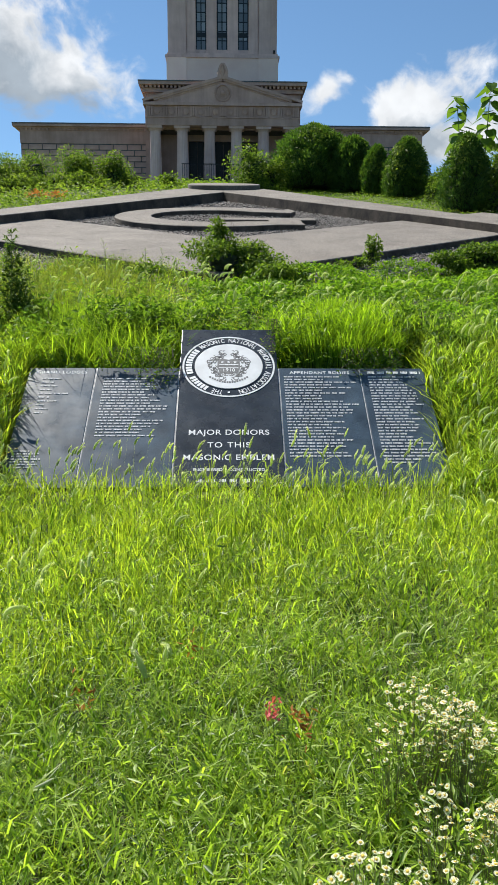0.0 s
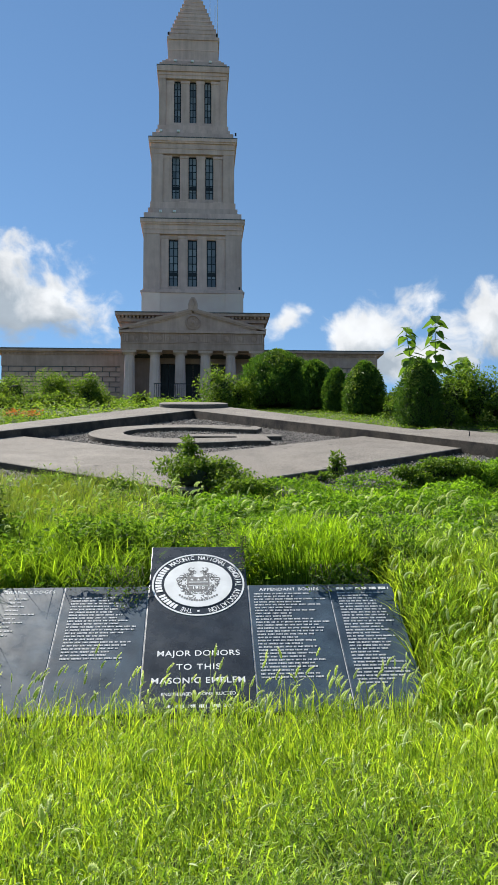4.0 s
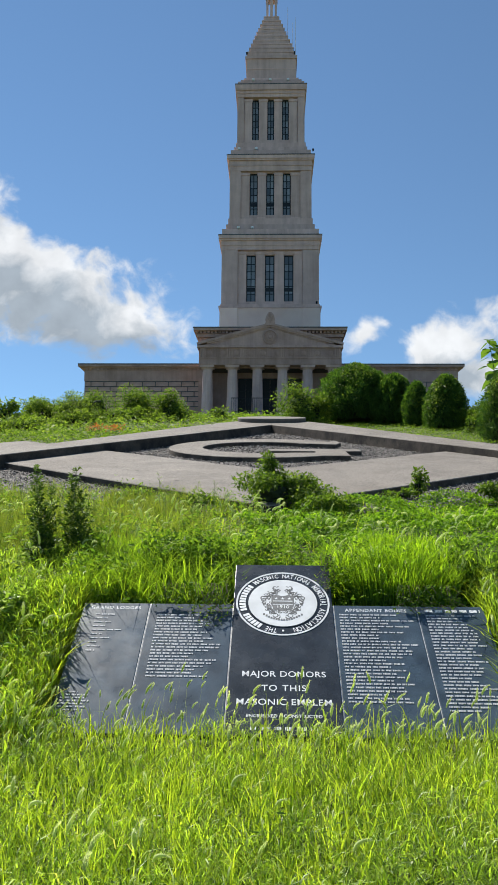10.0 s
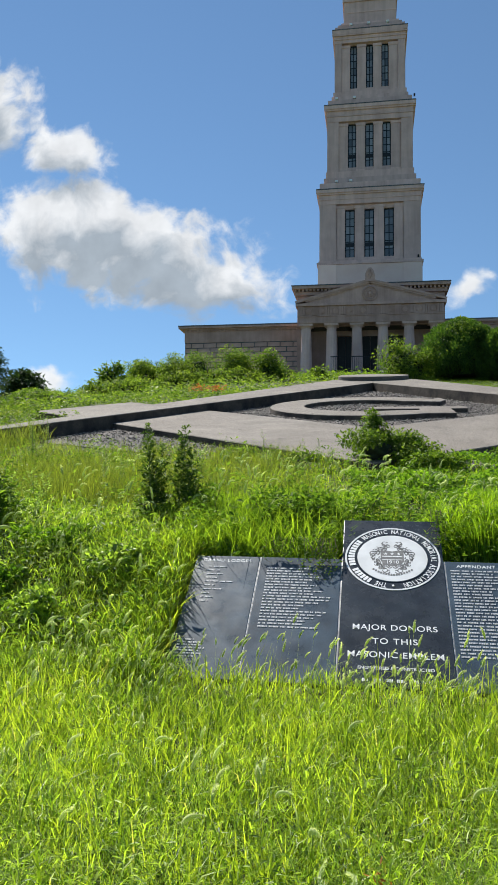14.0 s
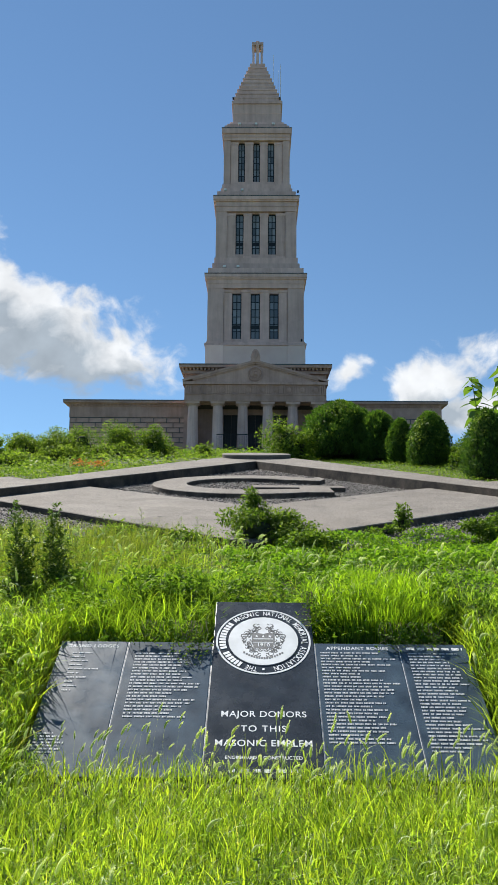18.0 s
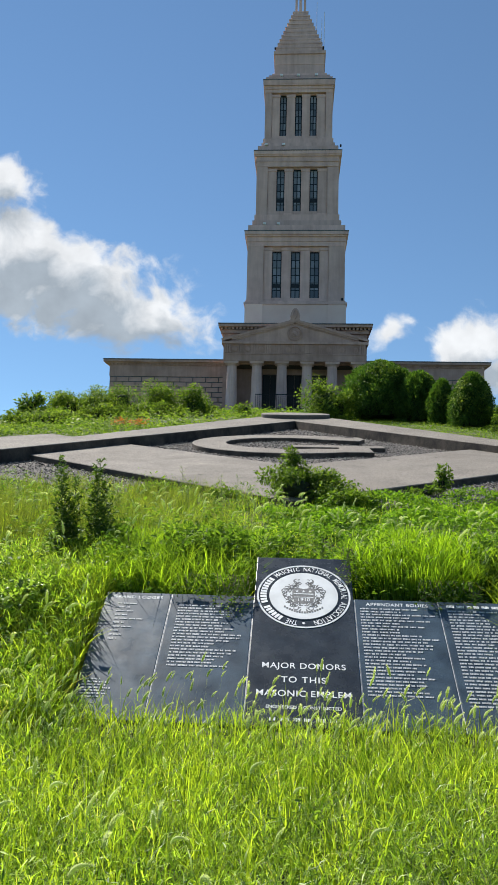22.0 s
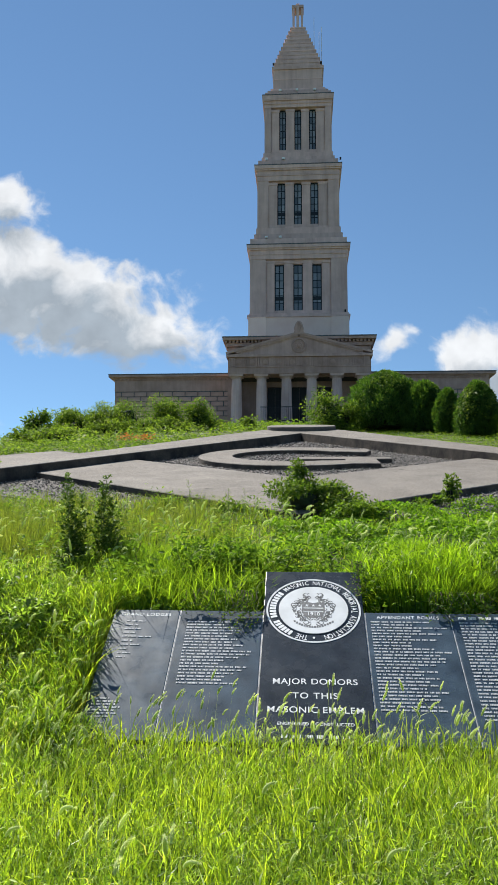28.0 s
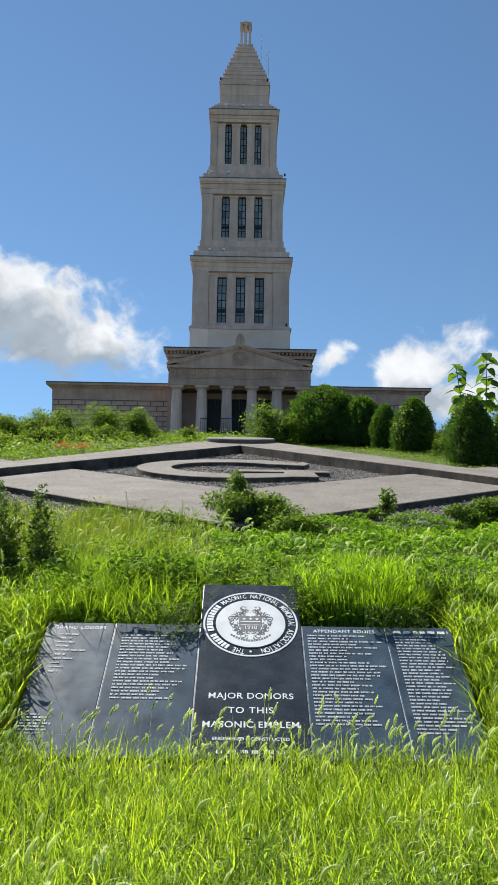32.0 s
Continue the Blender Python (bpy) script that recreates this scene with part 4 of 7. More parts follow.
# columns
for k in range(6):
    x = XP - 12.1 + k * 4.84
    bm = lathe([(1.12, 22.3), (1.10, 24.5), (1.02, 28.5), (0.92, 31.9)], 40, 0.045)
    bmesh.ops.translate(bm, verts=bm.verts, vec=(x, 141.3, 0))
    col = bpart("column", bm, M_STONE, "fluted stone column")
    bm = lathe([(0.94, 31.9), (1.0, 32.05), (1.28, 32.35)], 32)
    bmesh.ops.translate(bm, verts=bm.verts, vec=(x, 141.3, 0))
    bpart("capital", bm, M_STONE, parent=col)
    bpart("abacus", box(x - 1.35, x + 1.35, 139.95, 142.65, 32.35, 32.75), M_STONE, parent=col)
# porch floor, back wall with three door bays, and inside
bpart("porch_floor", box(XP - 15, XP + 15, 138.6, 152.0, 20.6, 22.3), M_STONE)
for k in range(4):
    bpart("porch_step", box(XP - 15.4 - k * 0.4, XP + 15.4 + k * 0.4, 138.6 - 0.45 * (k + 1), 138.6 - 0.45 * k, 20.4, 22.0 - 0.3 * k), M_STONE)
bays = [XP - 4.84, XP, XP + 4.84]
xs = [XP - 14.0]
for b in bays:
    xs += [b - 1.55, b + 1.55]
xs.append(XP + 14.0)
for a, b in zip(xs[0::2], xs[1::2]):
    bpart("porch_wall", box(a, b, 146.2, 147.0, 22.3, 32.75), M_STONE_DARK)
for b in bays:
    bpart("door_head", box(b - 1.55, b + 1.55, 146.2, 147.0, 31.4, 32.75), M_STONE_DARK)
    for s in (-1, 1):
        d = bpart("door", box(*sorted((b + s * 0.02, b + s * 1.5)), 146.75, 146.9, 22.3, 31.4), M_DOOR, "dark bronze door in the shaded porch")
        for z in (23.0, 25.9, 28.8):
            bpart("door_panel", box(*sorted((b + s * 0.25, b + s * 1.25)), 146.69, 146.75, z, z + 2.3), M_DOOR, parent=d)
bpart("porch_ceiling", box(XP - 13.4, XP + 13.4, 142.8, 146.2, 32.5, 32.74), M_INTERIOR)
for s in (-1, 1):
    bpart("porch_side_wall", box(*sorted((XP + s * 13.1, XP + s * 14.0)), 142.7, 146.2, 22.3, 32.7), M_STONE_DARK)
bpart("lower_block", box(XP - 13.9, XP + 13.9, 147.0, 154.5, 21.0, 32.6), M_STONE_DARK)

# wings
XW = -0.8
for s in (-1, 1):
    x0, x1 = sorted((XW + s * 37.2, XP + s * 14.0))
    w = bpart("wing_wall", box(x0, x1, 146.06, 186.0, 20.8, 33.3), M_STONE_DARK, "long low wing of coursed granite blocks")
    bpart("wing_frieze", box(x0 - (0.05 if s < 0 else 0), x1 + (0.05 if s > 0 else 0), 145.85, 146.06, 30.7, 33.3), M_STONE_DARK)
    bpart("wing_cornice", box(x0 - (1.15 if s < 0 else 0), x1 + (1.15 if s > 0 else 0), 144.9, 187.0, 33.5, 33.9), M_STONE_DARK)
    bpart("wing_flashing", box(x0 - (1.2 if s < 0 else 0), x1 + (1.2 if s > 0 else 0), 144.85, 187.0, 33.9, 34.12), M_LEAD, "dark lead flashing")
    bpart("wing_cornice_bed", box(x0 - (0.5 if s < 0 else 0), x1 + (0.5 if s > 0 else 0), 145.5, 186.5, 33.3, 33.5), M_STONE_DARK)
    for k in range(30):
        x = x0 + (x1 - x0) * (k + 0.5) / 30
        bpart("wing_dentil", box(x - 0.2, x + 0.2, 145.55, 145.85, 32.95, 33.3), M_STONE_DARK)
    bpart("mortar_bed", box(x0 + 0.02, x1 - 0.02, 146.0, 146.06, 22.5, 30.7), M_LEAD, "dark mortar between the blocks", parent=w)
    # coursed blocks, proud of the wall with open joints
    rb = random.Random(2 + s)
    block = bpart("stone_block", box(-1, 1, -0.0, 0.10, 0, 1), M_STONE_DARK, parent=w)
    me = block.data
    me.clear_geometry()
    b2 = soft_box(-0.5, 0.5, -0.12, 0.02, -0.5, 0.5, 0.02)
    b2.to_mesh(me)
    b2.free()
    first = True
    for c in range(8):
        z0 = 22.6 + c * 1.0
        x = x0 + 0.05 - (1.3 if c % 2 else 0)
        while x < x1 - 0.1:
            a, b = max(x, x0 + 0.02), min(x + 2.6, x1 - 0.02)
            if b - a > 0.3:
                ob = block if first else new("stone_block", me)
                first = False
                ob.parent = w
                ob.matrix_basis = Matrix.Translation(Vector(((a + b) / 2, 146.04, z0 + 0.5)) - Vector(memorial.location)) @ Matrix.Diagonal((b - a - 0.17, 1.6, 0.83, 1))
            x += 2.6
bpart("wing_window", box(XW - 30.9, XW - 29.2, 145.9, 146.02, 23.6, 26.5), M_WINFRAME, "small dark window in the wing")

# railing on the terrace before the porch
rail = empty("terrace_railing", XP - 2.0, 137.0, 21.8)
tagged(rail, "black iron railing on the terrace before the porch", "railing")
for z in (23.1, 25.7):
    part("rail", box(-5.2, 4.8, -0.06, 0.06, z - 21.8, z - 21.8 + 0.14), M_IRON, rail)
for k in range(26):
    x = -5.1 + k * 0.392
    part("baluster", box(x - 0.035, x + 0.035, -0.04, 0.04, 0.0, 3.95), M_IRON, rail)


# ---- plants: generators ----
def blades(name, x, y, h, w, lean, mat, seed, z=None, bend=0.5, segs=3, way=None):
    """Grass blades as one mesh: each a tapering, bending strip."""
    rng = np.random.default_rng(seed)
    n = len(x)
    z = ground_z(x, y) - 0.01 if z is None else z
    a = rng.uniform(0, math.tau, n) if way is None else way     # bending direction
    dx, dy = np.cos(a) * lean, np.sin(a) * lean - 0.03
    f = rng.uniform(0, math.tau, n)                     # facing
    px, py = np.cos(f) * w / 2, np.sin(f) * w / 2
    k = segs
    t = np.linspace(0, 1, k + 1)
    curve = t ** (1.6 + bend)
    cx = x[:, None] + dx[:, None] * curve * h[:, None]
    cy = y[:, None] + dy[:, None] * curve * h[:, None]
    cz = z[:, None] + h[:, None] * (t - 0.28 * lean[:, None] ** 1 * t ** 3)
    prof = (0.6 + 0.4 * np.minimum(1, 3 * t)) * (1 - t ** 2.2)
    vs = []
    for i in range(k):
        vs.append(np.stack([cx[:, i] - px * prof[i], cy[:, i] - py * prof[i], cz[:, i]], -1))
        vs.append(np.stack([cx[:, i] + px * prof[i], cy[:, i] + py * prof[i], cz[:, i]], -1))
    vs.append(np.stack([cx[:, k], cy[:, k], cz[:, k]], -1))
    per = 2 * k + 1
    V = np.stack(vs, 1).reshape(-1, 3)
    quad = [(2 * i, 2 * i + 1, 2 * i + 3, 2 * i + 2) for i in range(k - 1)]
    loops = np.array([q for f4 in quad for q in f4] + [2 * k - 2, 2 * k - 1, 2 * k])
    F = (np.arange(n)[:, None] * per + loops[None]).reshape(-1)
    sizes = np.tile(np.array([4] * (k - 1) + [3]), n)
    return mesh_from(name, V, F, sizes)


def leaves(name, p, d, nrm, ln, wd, fold=0.25):
    """Leaves as one mesh: pointed ovals, folded along the rib. p base, d direction along the leaf, nrm its upper side."""
    n = len(p)
    d = d / np.linalg.norm(d, axis=1)[:, None]
    s = np.cross(d, nrm)
    s /= np.linalg.norm(s, axis=1)[:, None] + 1e-9
    u = np.cross(s, d)
    L, W = ln[:, None], wd[:, None]
    V = np.stack([p, p + d * L * 0.42 + s * W / 2 + u * W * fold, p + d * L - u * L * 0.10, p + d * L * 0.42 - s * W / 2 + u * W * fold], 1).reshape(-1, 3)
    f = np.array([0, 1, 2, 0, 2, 3])
    F = (np.arange(n)[:, None] * 4 + f[None]).reshape(-1)
    return mesh_from(name, V, F, np.full(n * 2, 3))


def sprays(name, p, d, nrm, ln, wd):
    """Evergreen sprays as one mesh: narrow pointed blades."""
    n = len(p)
    d = d / np.linalg.norm(d, axis=1)[:, None]
    s = np.cross(d, nrm)
    s /= np.linalg.norm(s, axis=1)[:, None] + 1e-9
    L, W = ln[:, None], wd[:, None]
    V = np.stack([p, p + d * L * 0.45 + s * W / 2, p + d * L, p + d * L * 0.45 - s * W / 2], 1).reshape(-1, 3)
    return mesh_from(name, V, np.arange(4 * n), np.full(n, 4))


def leafy_bush(name, x, y, rx, ry, h, n, ln, mat, label, category, seed, stems=7, z0=None, group="", low=0.0, droop=0.25):
    """A broadleaf shrub: woody stems from the ground and a crown of separate leaves in clumps."""
    rng = np.random.default_rng(seed)
    zb = float(ground_z(x, y)) if z0 is None else z0
    bush = empty(name, x, y, zb)
    tagged(bush, label, category, group)
    n = int(n * (1.7 if y < 20 else 2.2))
    k = int(10 + 6 * rx * h)                            # clumps of leaves with gaps between
    cq = rng.normal(size=(k, 3))
    cq /= np.linalg.norm(cq, axis=1)[:, None]
    cr = rng.uniform(0.35, 1.0, k)
    cen = cq * cr[:, None] * np.array([rx, ry, h * 0.5]) + np.array([0, 0, h * (0.46 + low)])
    who = rng.integers(0, k, n)
    rad = np.array([rx, ry, h * 0.5]) * 0.46
    size = rng.uniform(0.6, 1.15, k)
    q = rng.normal(size=(n, 3))
    q /= np.linalg.norm(q, axis=1)[:, None]
    p = cen[who] + q * (rng.random(n) ** 0.45 * size[who])[:, None] * rad
    p[:, 2] = np.abs(p[:, 2] - 0.02) + 0.02
    d = q * 0.7 + rng.normal(size=(n, 3)) * 0.6
    d[:, 2] -= droop
    nr = q * 0.4 + np.array([0, 0, 1.0]) + rng.normal(size=(n, 3)) * 0.5
    part_mesh("foliage", leaves("foliage", p, d, nr, ln * rng.uniform(0.6, 1.3, n), ln * rng.uniform(0.35, 0.65, n)), mat, bush)
    # added dark lump: blocks light and paints shade between the leaf clumps
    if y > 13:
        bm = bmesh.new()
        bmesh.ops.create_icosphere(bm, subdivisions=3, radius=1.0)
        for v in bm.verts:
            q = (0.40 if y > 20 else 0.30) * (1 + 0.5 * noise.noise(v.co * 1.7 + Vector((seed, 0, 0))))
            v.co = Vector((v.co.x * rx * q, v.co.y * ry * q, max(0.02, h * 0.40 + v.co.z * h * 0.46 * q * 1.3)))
        part("shade_core", bm, M_CORE, bush)
    for k in range(stems):
        a = rng.uniform(0, math.tau)
        e = rng.uniform(0.4, 0.85)
        tip = (math.cos(a) * rx * e * 0.9, math.sin(a) * ry * e * 0.9, h * rng.uniform(0.6, 0.95))
        part("stem", tube([(math.cos(a) * 0.05, math.sin(a) * 0.05, -0.05), (tip[0] * 0.4, tip[1] * 0.4, tip[2] * 0.5), tip], (0.012 + 0.012 * h) * (1.0 if y > 20 else 0.35), 0.003, 5), M_BARK, bush)
    return bush


def evergreen(name, x, y, rx, h, n, mat, label, seed, sharp=1.6, zoff=0.0, core=0.66, ln=0.30, ry=None, vines=0):
    """A clipped evergreen: short trunk, near-black core that paints the inner shade, shell of upright sprays."""
    rng = np.random.default_rng(seed)
    zb = float(ground_z(x, y)) + zoff
    tree = empty(name, x, y, zb)
    tagged(tree, label, "evergreen shrub", "evergreen shrubs behind the emblem")
    ry = ry or rx
    t = rng.random(n) ** 0.85
    prof = np.maximum(1 - t ** sharp, 0.0) ** 0.62 * (0.90 + 0.10 * np.minimum(1, t / 0.18))
    a = rng.uniform(0, math.tau, n)
    lump = 0.97 + 0.07 * np.sin(3 * a + 5 * t + seed) + 0.07 * np.sin(7 * a - 9 * t + seed * 2) + 0.11 * np.sin(13 * a + 21 * t) * np.sin(5 * a - 13 * t)
    rad = prof * lump * (1.04 - 0.34 * rng.random(n) ** 1.4 + np.where(rng.random(n) < 0.12, 0.08 * rng.random(n), 0))
    p = np.stack([np.cos(a) * rad * rx, np.sin(a) * rad * ry, t * h * 0.99 - 0.05], 1)
    d = np.stack([np.cos(a) * (0.45 + 0.5 * t), np.sin(a) * (0.45 + 0.5 * t), np.full(n, 0.9)], 1) + rng.normal(size=(n, 3)) * 0.62
    nr = np.stack([np.cos(a), np.sin(a), np.full(n, 0.3)], 1) + rng.normal(size=(n, 3)) * 0.5
    sz = ln * rng.uniform(0.5, 1.2, n) * np.where(rng.random(n) < 0.14, 1.4, 1.0)
    part_mesh("sprays", sprays("sprays", p, d, nr, sz, sz * rng.uniform(0.13, 0.25, n)), mat, tree)
    # solid dark core in place of the shade behind the sprays
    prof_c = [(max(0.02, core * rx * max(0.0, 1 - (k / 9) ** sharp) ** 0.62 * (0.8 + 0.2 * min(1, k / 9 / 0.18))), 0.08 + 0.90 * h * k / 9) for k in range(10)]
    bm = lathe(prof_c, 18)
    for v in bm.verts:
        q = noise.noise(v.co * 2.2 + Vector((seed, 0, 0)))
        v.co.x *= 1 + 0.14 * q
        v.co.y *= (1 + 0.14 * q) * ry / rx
    part("shade_core", bm, M_CORE, tree)
    part("trunk", tube([(0, 0, -0.1), (0, 0, 0.3 * h)], 0.09, 0.06, 8), M_BARK, tree)
    if vines:
        m = 130 * vines
        who = rng.integers(0, vines, m)
        va = rng.uniform(-2.6, 0.6, vines)[who] + rng.normal(size=m) * 0.35
        vt = np.clip(rng.uniform(0.35, 0.95, vines)[who] + rng.normal(size=m) * 0.10, 0.02, 0.99)
        vr = np.maximum(1 - vt ** sharp, 0.0) ** 0.62 * rng.uniform(0.98, 1.12, m) + 0.03
        q = np.stack([np.cos(va), np.sin(va), 0.5 * vt], 1)
        p = np.stack([np.cos(va) * vr * rx, np.sin(va) * vr * ry, vt * h * 1.01], 1)
        L = rng.uniform(0.09, 0.19, m)
        part_mesh("vine_leaves", leaves("vine_leaves", p, np.cross(q, rng.normal(size=(m, 3))) + q * 0.3, q + rng.normal(size=(m, 3)) * 0.4 + np.array([0, 0, 0.5]), L, L * 0.6), M_SHRUB_PALE, tree, "pale green vine leaves")
    return tree


def carpet(name, label, category, x, y, hz, ln, mat, seed, up=1.0, aspect=(0.45, 0.8)):
    """A low cover of countless separate leaves over the ground."""
    rng = np.random.default_rng(seed)
    n = len(x)
    lump = 0.5 + 0.25 * (np.sin(x * 4.1 + 1.9 * y + seed) + np.cos(4.7 * y - 2.3 * x + 2 * seed)) + 0.22 * np.sin(9.1 * x - 3 * y) * np.cos(8.3 * y + 4 * x)
    z = ground_z(x, y) + hz * rng.random(n) ** 0.7 * (0.45 + 1.1 * np.clip(lump, 0, 1.1))
    p = np.stack([x, y, z], 1)
    d = rng.normal(size=(n, 3))
    d[:, 2] = d[:, 2] * 0.35 + 0.1
    nr = rng.normal(size=(n, 3)) * 0.45 + np.array([0, 0, up])
    L = ln * rng.uniform(0.55, 1.3, n)
    ob = part_mesh(name, leaves(name, p, d, nr, L, L * rng.uniform(*aspect, n)), mat)
    tagged(ob, label, category, kind="stuff")
    return ob


def mound_field(seed, k, x0, x1, y0, y1, r, h):
    """Height of a cover made of many rounded mounds that grow into one another."""
    rng = np.random.default_rng(seed)
    cx, cy = rng.uniform(x0, x1, k), rng.uniform(y0, y1, k)
    cr, ch = rng.uniform(0.6, 1.3, k) * r, rng.uniform(0.5, 1.15, k) * h

    def height(x, y):
        d = (x[:, None] - cx) ** 2 + ((y[:, None] - cy) * 1.2) ** 2
        return np.maximum(0.06, (ch * (1 - d / cr ** 2)).max(1)) + 0.02 * np.sin(11 * x + 5 * y) * np.cos(13 * y - 6 * x)
    return height


def canopy(name, label, category, x, y, height, ln, mat, seed, depth=0.10, aspect=(0.5, 0.85), tilt=0.5):
    """A closed cover of leaves that lie on mounds, each leaf facing out of its mound."""
    rng = np.random.default_rng(seed)
    n = len(x)
    e = 0.05
    h = height(x, y)
    nr = np.stack([-(height(x + e, y) - h) / e, -(height(x, y + e) - h) / e, np.ones(n)], 1) * 0.8 + rng.normal(size=(n, 3)) * tilt
    p = np.stack([x, y, ground_z(x, y) + h - depth * rng.random(n) ** 1.5 + np.where(rng.random(n) < 0.06, 0.05, 0.0)], 1)
    d = np.cross(nr, rng.normal(size=(n, 3)))
    L = ln * rng.uniform(0.6, 1.3, n)
    ob = part_mesh(name, leaves(name, p, d, nr, L, L * rng.uniform(*aspect, n)), mat)
    return tagged(ob, label, category, kind="stuff")


def tufts(name, label, cx, cy, per, r, h, w, splay, mat, seed, z=None):
    """Grass tussocks as one mesh: blades that spring from a common foot and splay outwards."""
    rng = np.random.default_rng(seed)
    k = len(cx)
    size = np.repeat(rng.uniform(0.6, 1.25, k), per)
    a = rng.uniform(0, math.tau, k * per)
    q = np.sqrt(rng.random(k * per))
    x = np.repeat(cx, per) + np.cos(a) * q * r * size
    y = np.repeat(cy, per) + np.sin(a) * q * r * size
    hh = h * size * rng.uniform(0.5, 1.05, k * per) * (1 - 0.25 * q)
    lean = splay * (0.15 + 0.85 * q) * rng.uniform(0.5, 1.5, k * per)
    ob = part_mesh(name, blades(name, x, y, hh, w * rng.uniform(0.6, 1.3, k * per), lean, mat, seed + 1, bend=0.7, way=a + rng.normal(size=k * per) * 0.5), mat)
    return tagged(ob, label, "grass", kind="stuff")


def leafy_grass(name, label, x, y, top, ln, wd, mat, seed, lean=(0.5, 1.7), segs=2):
    """The leaf blades of low grass, set along upright culms: short, broad and arching all ways."""
    rng = np.random.default_rng(seed)
    n = len(x)
    z = ground_z(x, y) + top * rng.random(n) ** 0.75
    L = ln * rng.uniform(0.55, 1.3, n)
    ob = part_mesh(name, blades(name, x, y, L, wd * rng.uniform(0.65, 1.25, n), rng.uniform(*lean, n), mat, seed + 1, z=z, segs=segs), mat)
    return tagged(ob, label, "grass", kind="stuff")


def spire_weed(name, x, y, h, seed, mat, label, leaf=0.05, width=0.16, stems=1, spread=0.1, twigs=24, per=13, group="tall weeds", lean=0.05):
    """A tall weed: upright stems, each set with short rising twigs that carry small leaves."""
    rng = np.random.default_rng(seed)
    weed = empty(name, x, y, float(ground_z(x, y)))
    tagged(weed, label, "weed", group)
    P, D, L = [], [], []
    bm = bmesh.new()
    for k in range(stems):
        hk = h * (1.0 if k == 0 else rng.uniform(0.6, 1.0))
        o = Vector((rng.normal() * spread, rng.normal() * spread, -0.04)) if stems > 1 else Vector((0, 0, -0.04))
        tip = o + Vector((rng.normal() * lean * hk, rng.normal() * lean * hk, hk))
        mid = o.lerp(tip, 0.5) + Vector((rng.normal() * 0.03, rng.normal() * 0.03, 0))
        tube([tuple(o), tuple(mid), tuple(tip)], 0.0065, 0.002, 5, bm)
        for j in range(twigs):
            t = 0.10 + 0.88 * (j + rng.random()) / twigs
            a = j * 2.4 + rng.normal() * 0.3
            b = o.lerp(mid, t * 2) if t < 0.5 else mid.lerp(tip, t * 2 - 1)
            ln_ = (width * (1.22 - 1.08 * t) * rng.uniform(0.6, 1.3)) + 0.02
            e = b + Vector((math.cos(a) * ln_, math.sin(a) * ln_, ln_ * rng.uniform(0.7, 1.7)))
            tube([tuple(b), tuple(b.lerp(e, 0.55) - Vector((0, 0, 0.008))), tuple(e)], 0.002, 0.001, 3, bm)
            for q in np.linspace(0.15, 1.05, per):
                c = b.lerp(e, q)
                w = a + rng.normal() * 1.2
                P.append(tuple(c))
                D.append((math.cos(w), math.sin(w), rng.uniform(-0.3, 1.1)))
                L.append(leaf * rng.uniform(0.55, 1.3) * (1.2 - 0.6 * t))
    tagged(part("stem_tangle", bm, M_STEM, weed), "thin green stems and twigs", kind="stuff")
    P, D, L = np.array(P), np.array(D), np.array(L)
    part_mesh("foliage", leaves("foliage", P, D, rng.normal(size=P.shape) * 0.45 + np.array([0, 0, 1.0]), L, L * 0.38), mat, weed)
    return weed


def scatter(seed, n, x0, x1, y0, y1, keep=None, clump=0.0, cs=1.3):
    rng = np.random.default_rng(seed)
    x, y = rng.uniform(x0, x1, n), rng.uniform(y0, y1, n)
    m = np.ones(n, bool) if keep is None else keep(x, y)
    if clump > 0:
        v = 0.5 + 0.25 * (np.sin(x * 2.3 * cs + 1.3 * y + seed) + np.cos(y * 2.9 * cs - 1.7 * x + seed * 1.7))
        m &= rng.random(n) > clump * (1 - v)
    return x[m], y[m], rng


def cluster(seed, k, per, spread, x0, x1, y0, y1, keep):
    """Points in tight clumps, with the size of the clump that each belongs to."""
    rng = np.random.default_rng(seed)
    cx, cy = rng.uniform(x0, x1, k), rng.uniform(y0, y1, k)
    sz = rng.uniform(0.45, 1.3, k)
    x = np.repeat(cx, per) + rng.normal(size=k * per) * spread * np.repeat(sz, per)
    y = np.repeat(cy, per) + rng.normal(size=k * per) * spread * np.repeat(sz, per)
    m = keep(x, y)
    return x[m], y[m], np.repeat(sz, per)[m], rng


def off_plaque(x, y, m=0.0):
    side = (np.abs(x) > 1.86 + m) | (y < 5.80 - m) | (y > 7.10 + m)
    mid = (np.abs(x) > 0.47 + m) | (y < 5.80 - m) | (y > 7.56 + m)
    return side & mid


def off_emblem(x, y, m=0.0):
    a = np.abs(x)
    return (y < 14.0 + 0.91 * a - m) | (y > 42 - 2.4 * a + m) & (y > 19.6 + 0.92 * a + m) | (a > 12 + m)


def in_view(x, y, wide=0.86, pad=0.7):
    return np.abs(x) < wide * y + pad


def stuff(ob, label, category):
    return tagged(ob, label, category, kind="stuff")


def near_plaque(x, y):
    """Lower grass close before the plaque, with some taller blades left in it."""
    low = np.clip((1.66 - 1.53 * y / 5.81 + 0.0) / 0.50, 0.55, 1)
    low = np.where(np.sin(x * 91.7 + y * 57.3) > 0.78, np.minimum(1, low * 1.7), low)
    side = np.clip((2.15 - np.abs(x)) / 0.35, 0, 1)
    return 1 + (low - 1) * side


# ---- meadow in the foreground ----
def meadow(x, y):
    return in_view(x, y) & off_plaque(x, y)


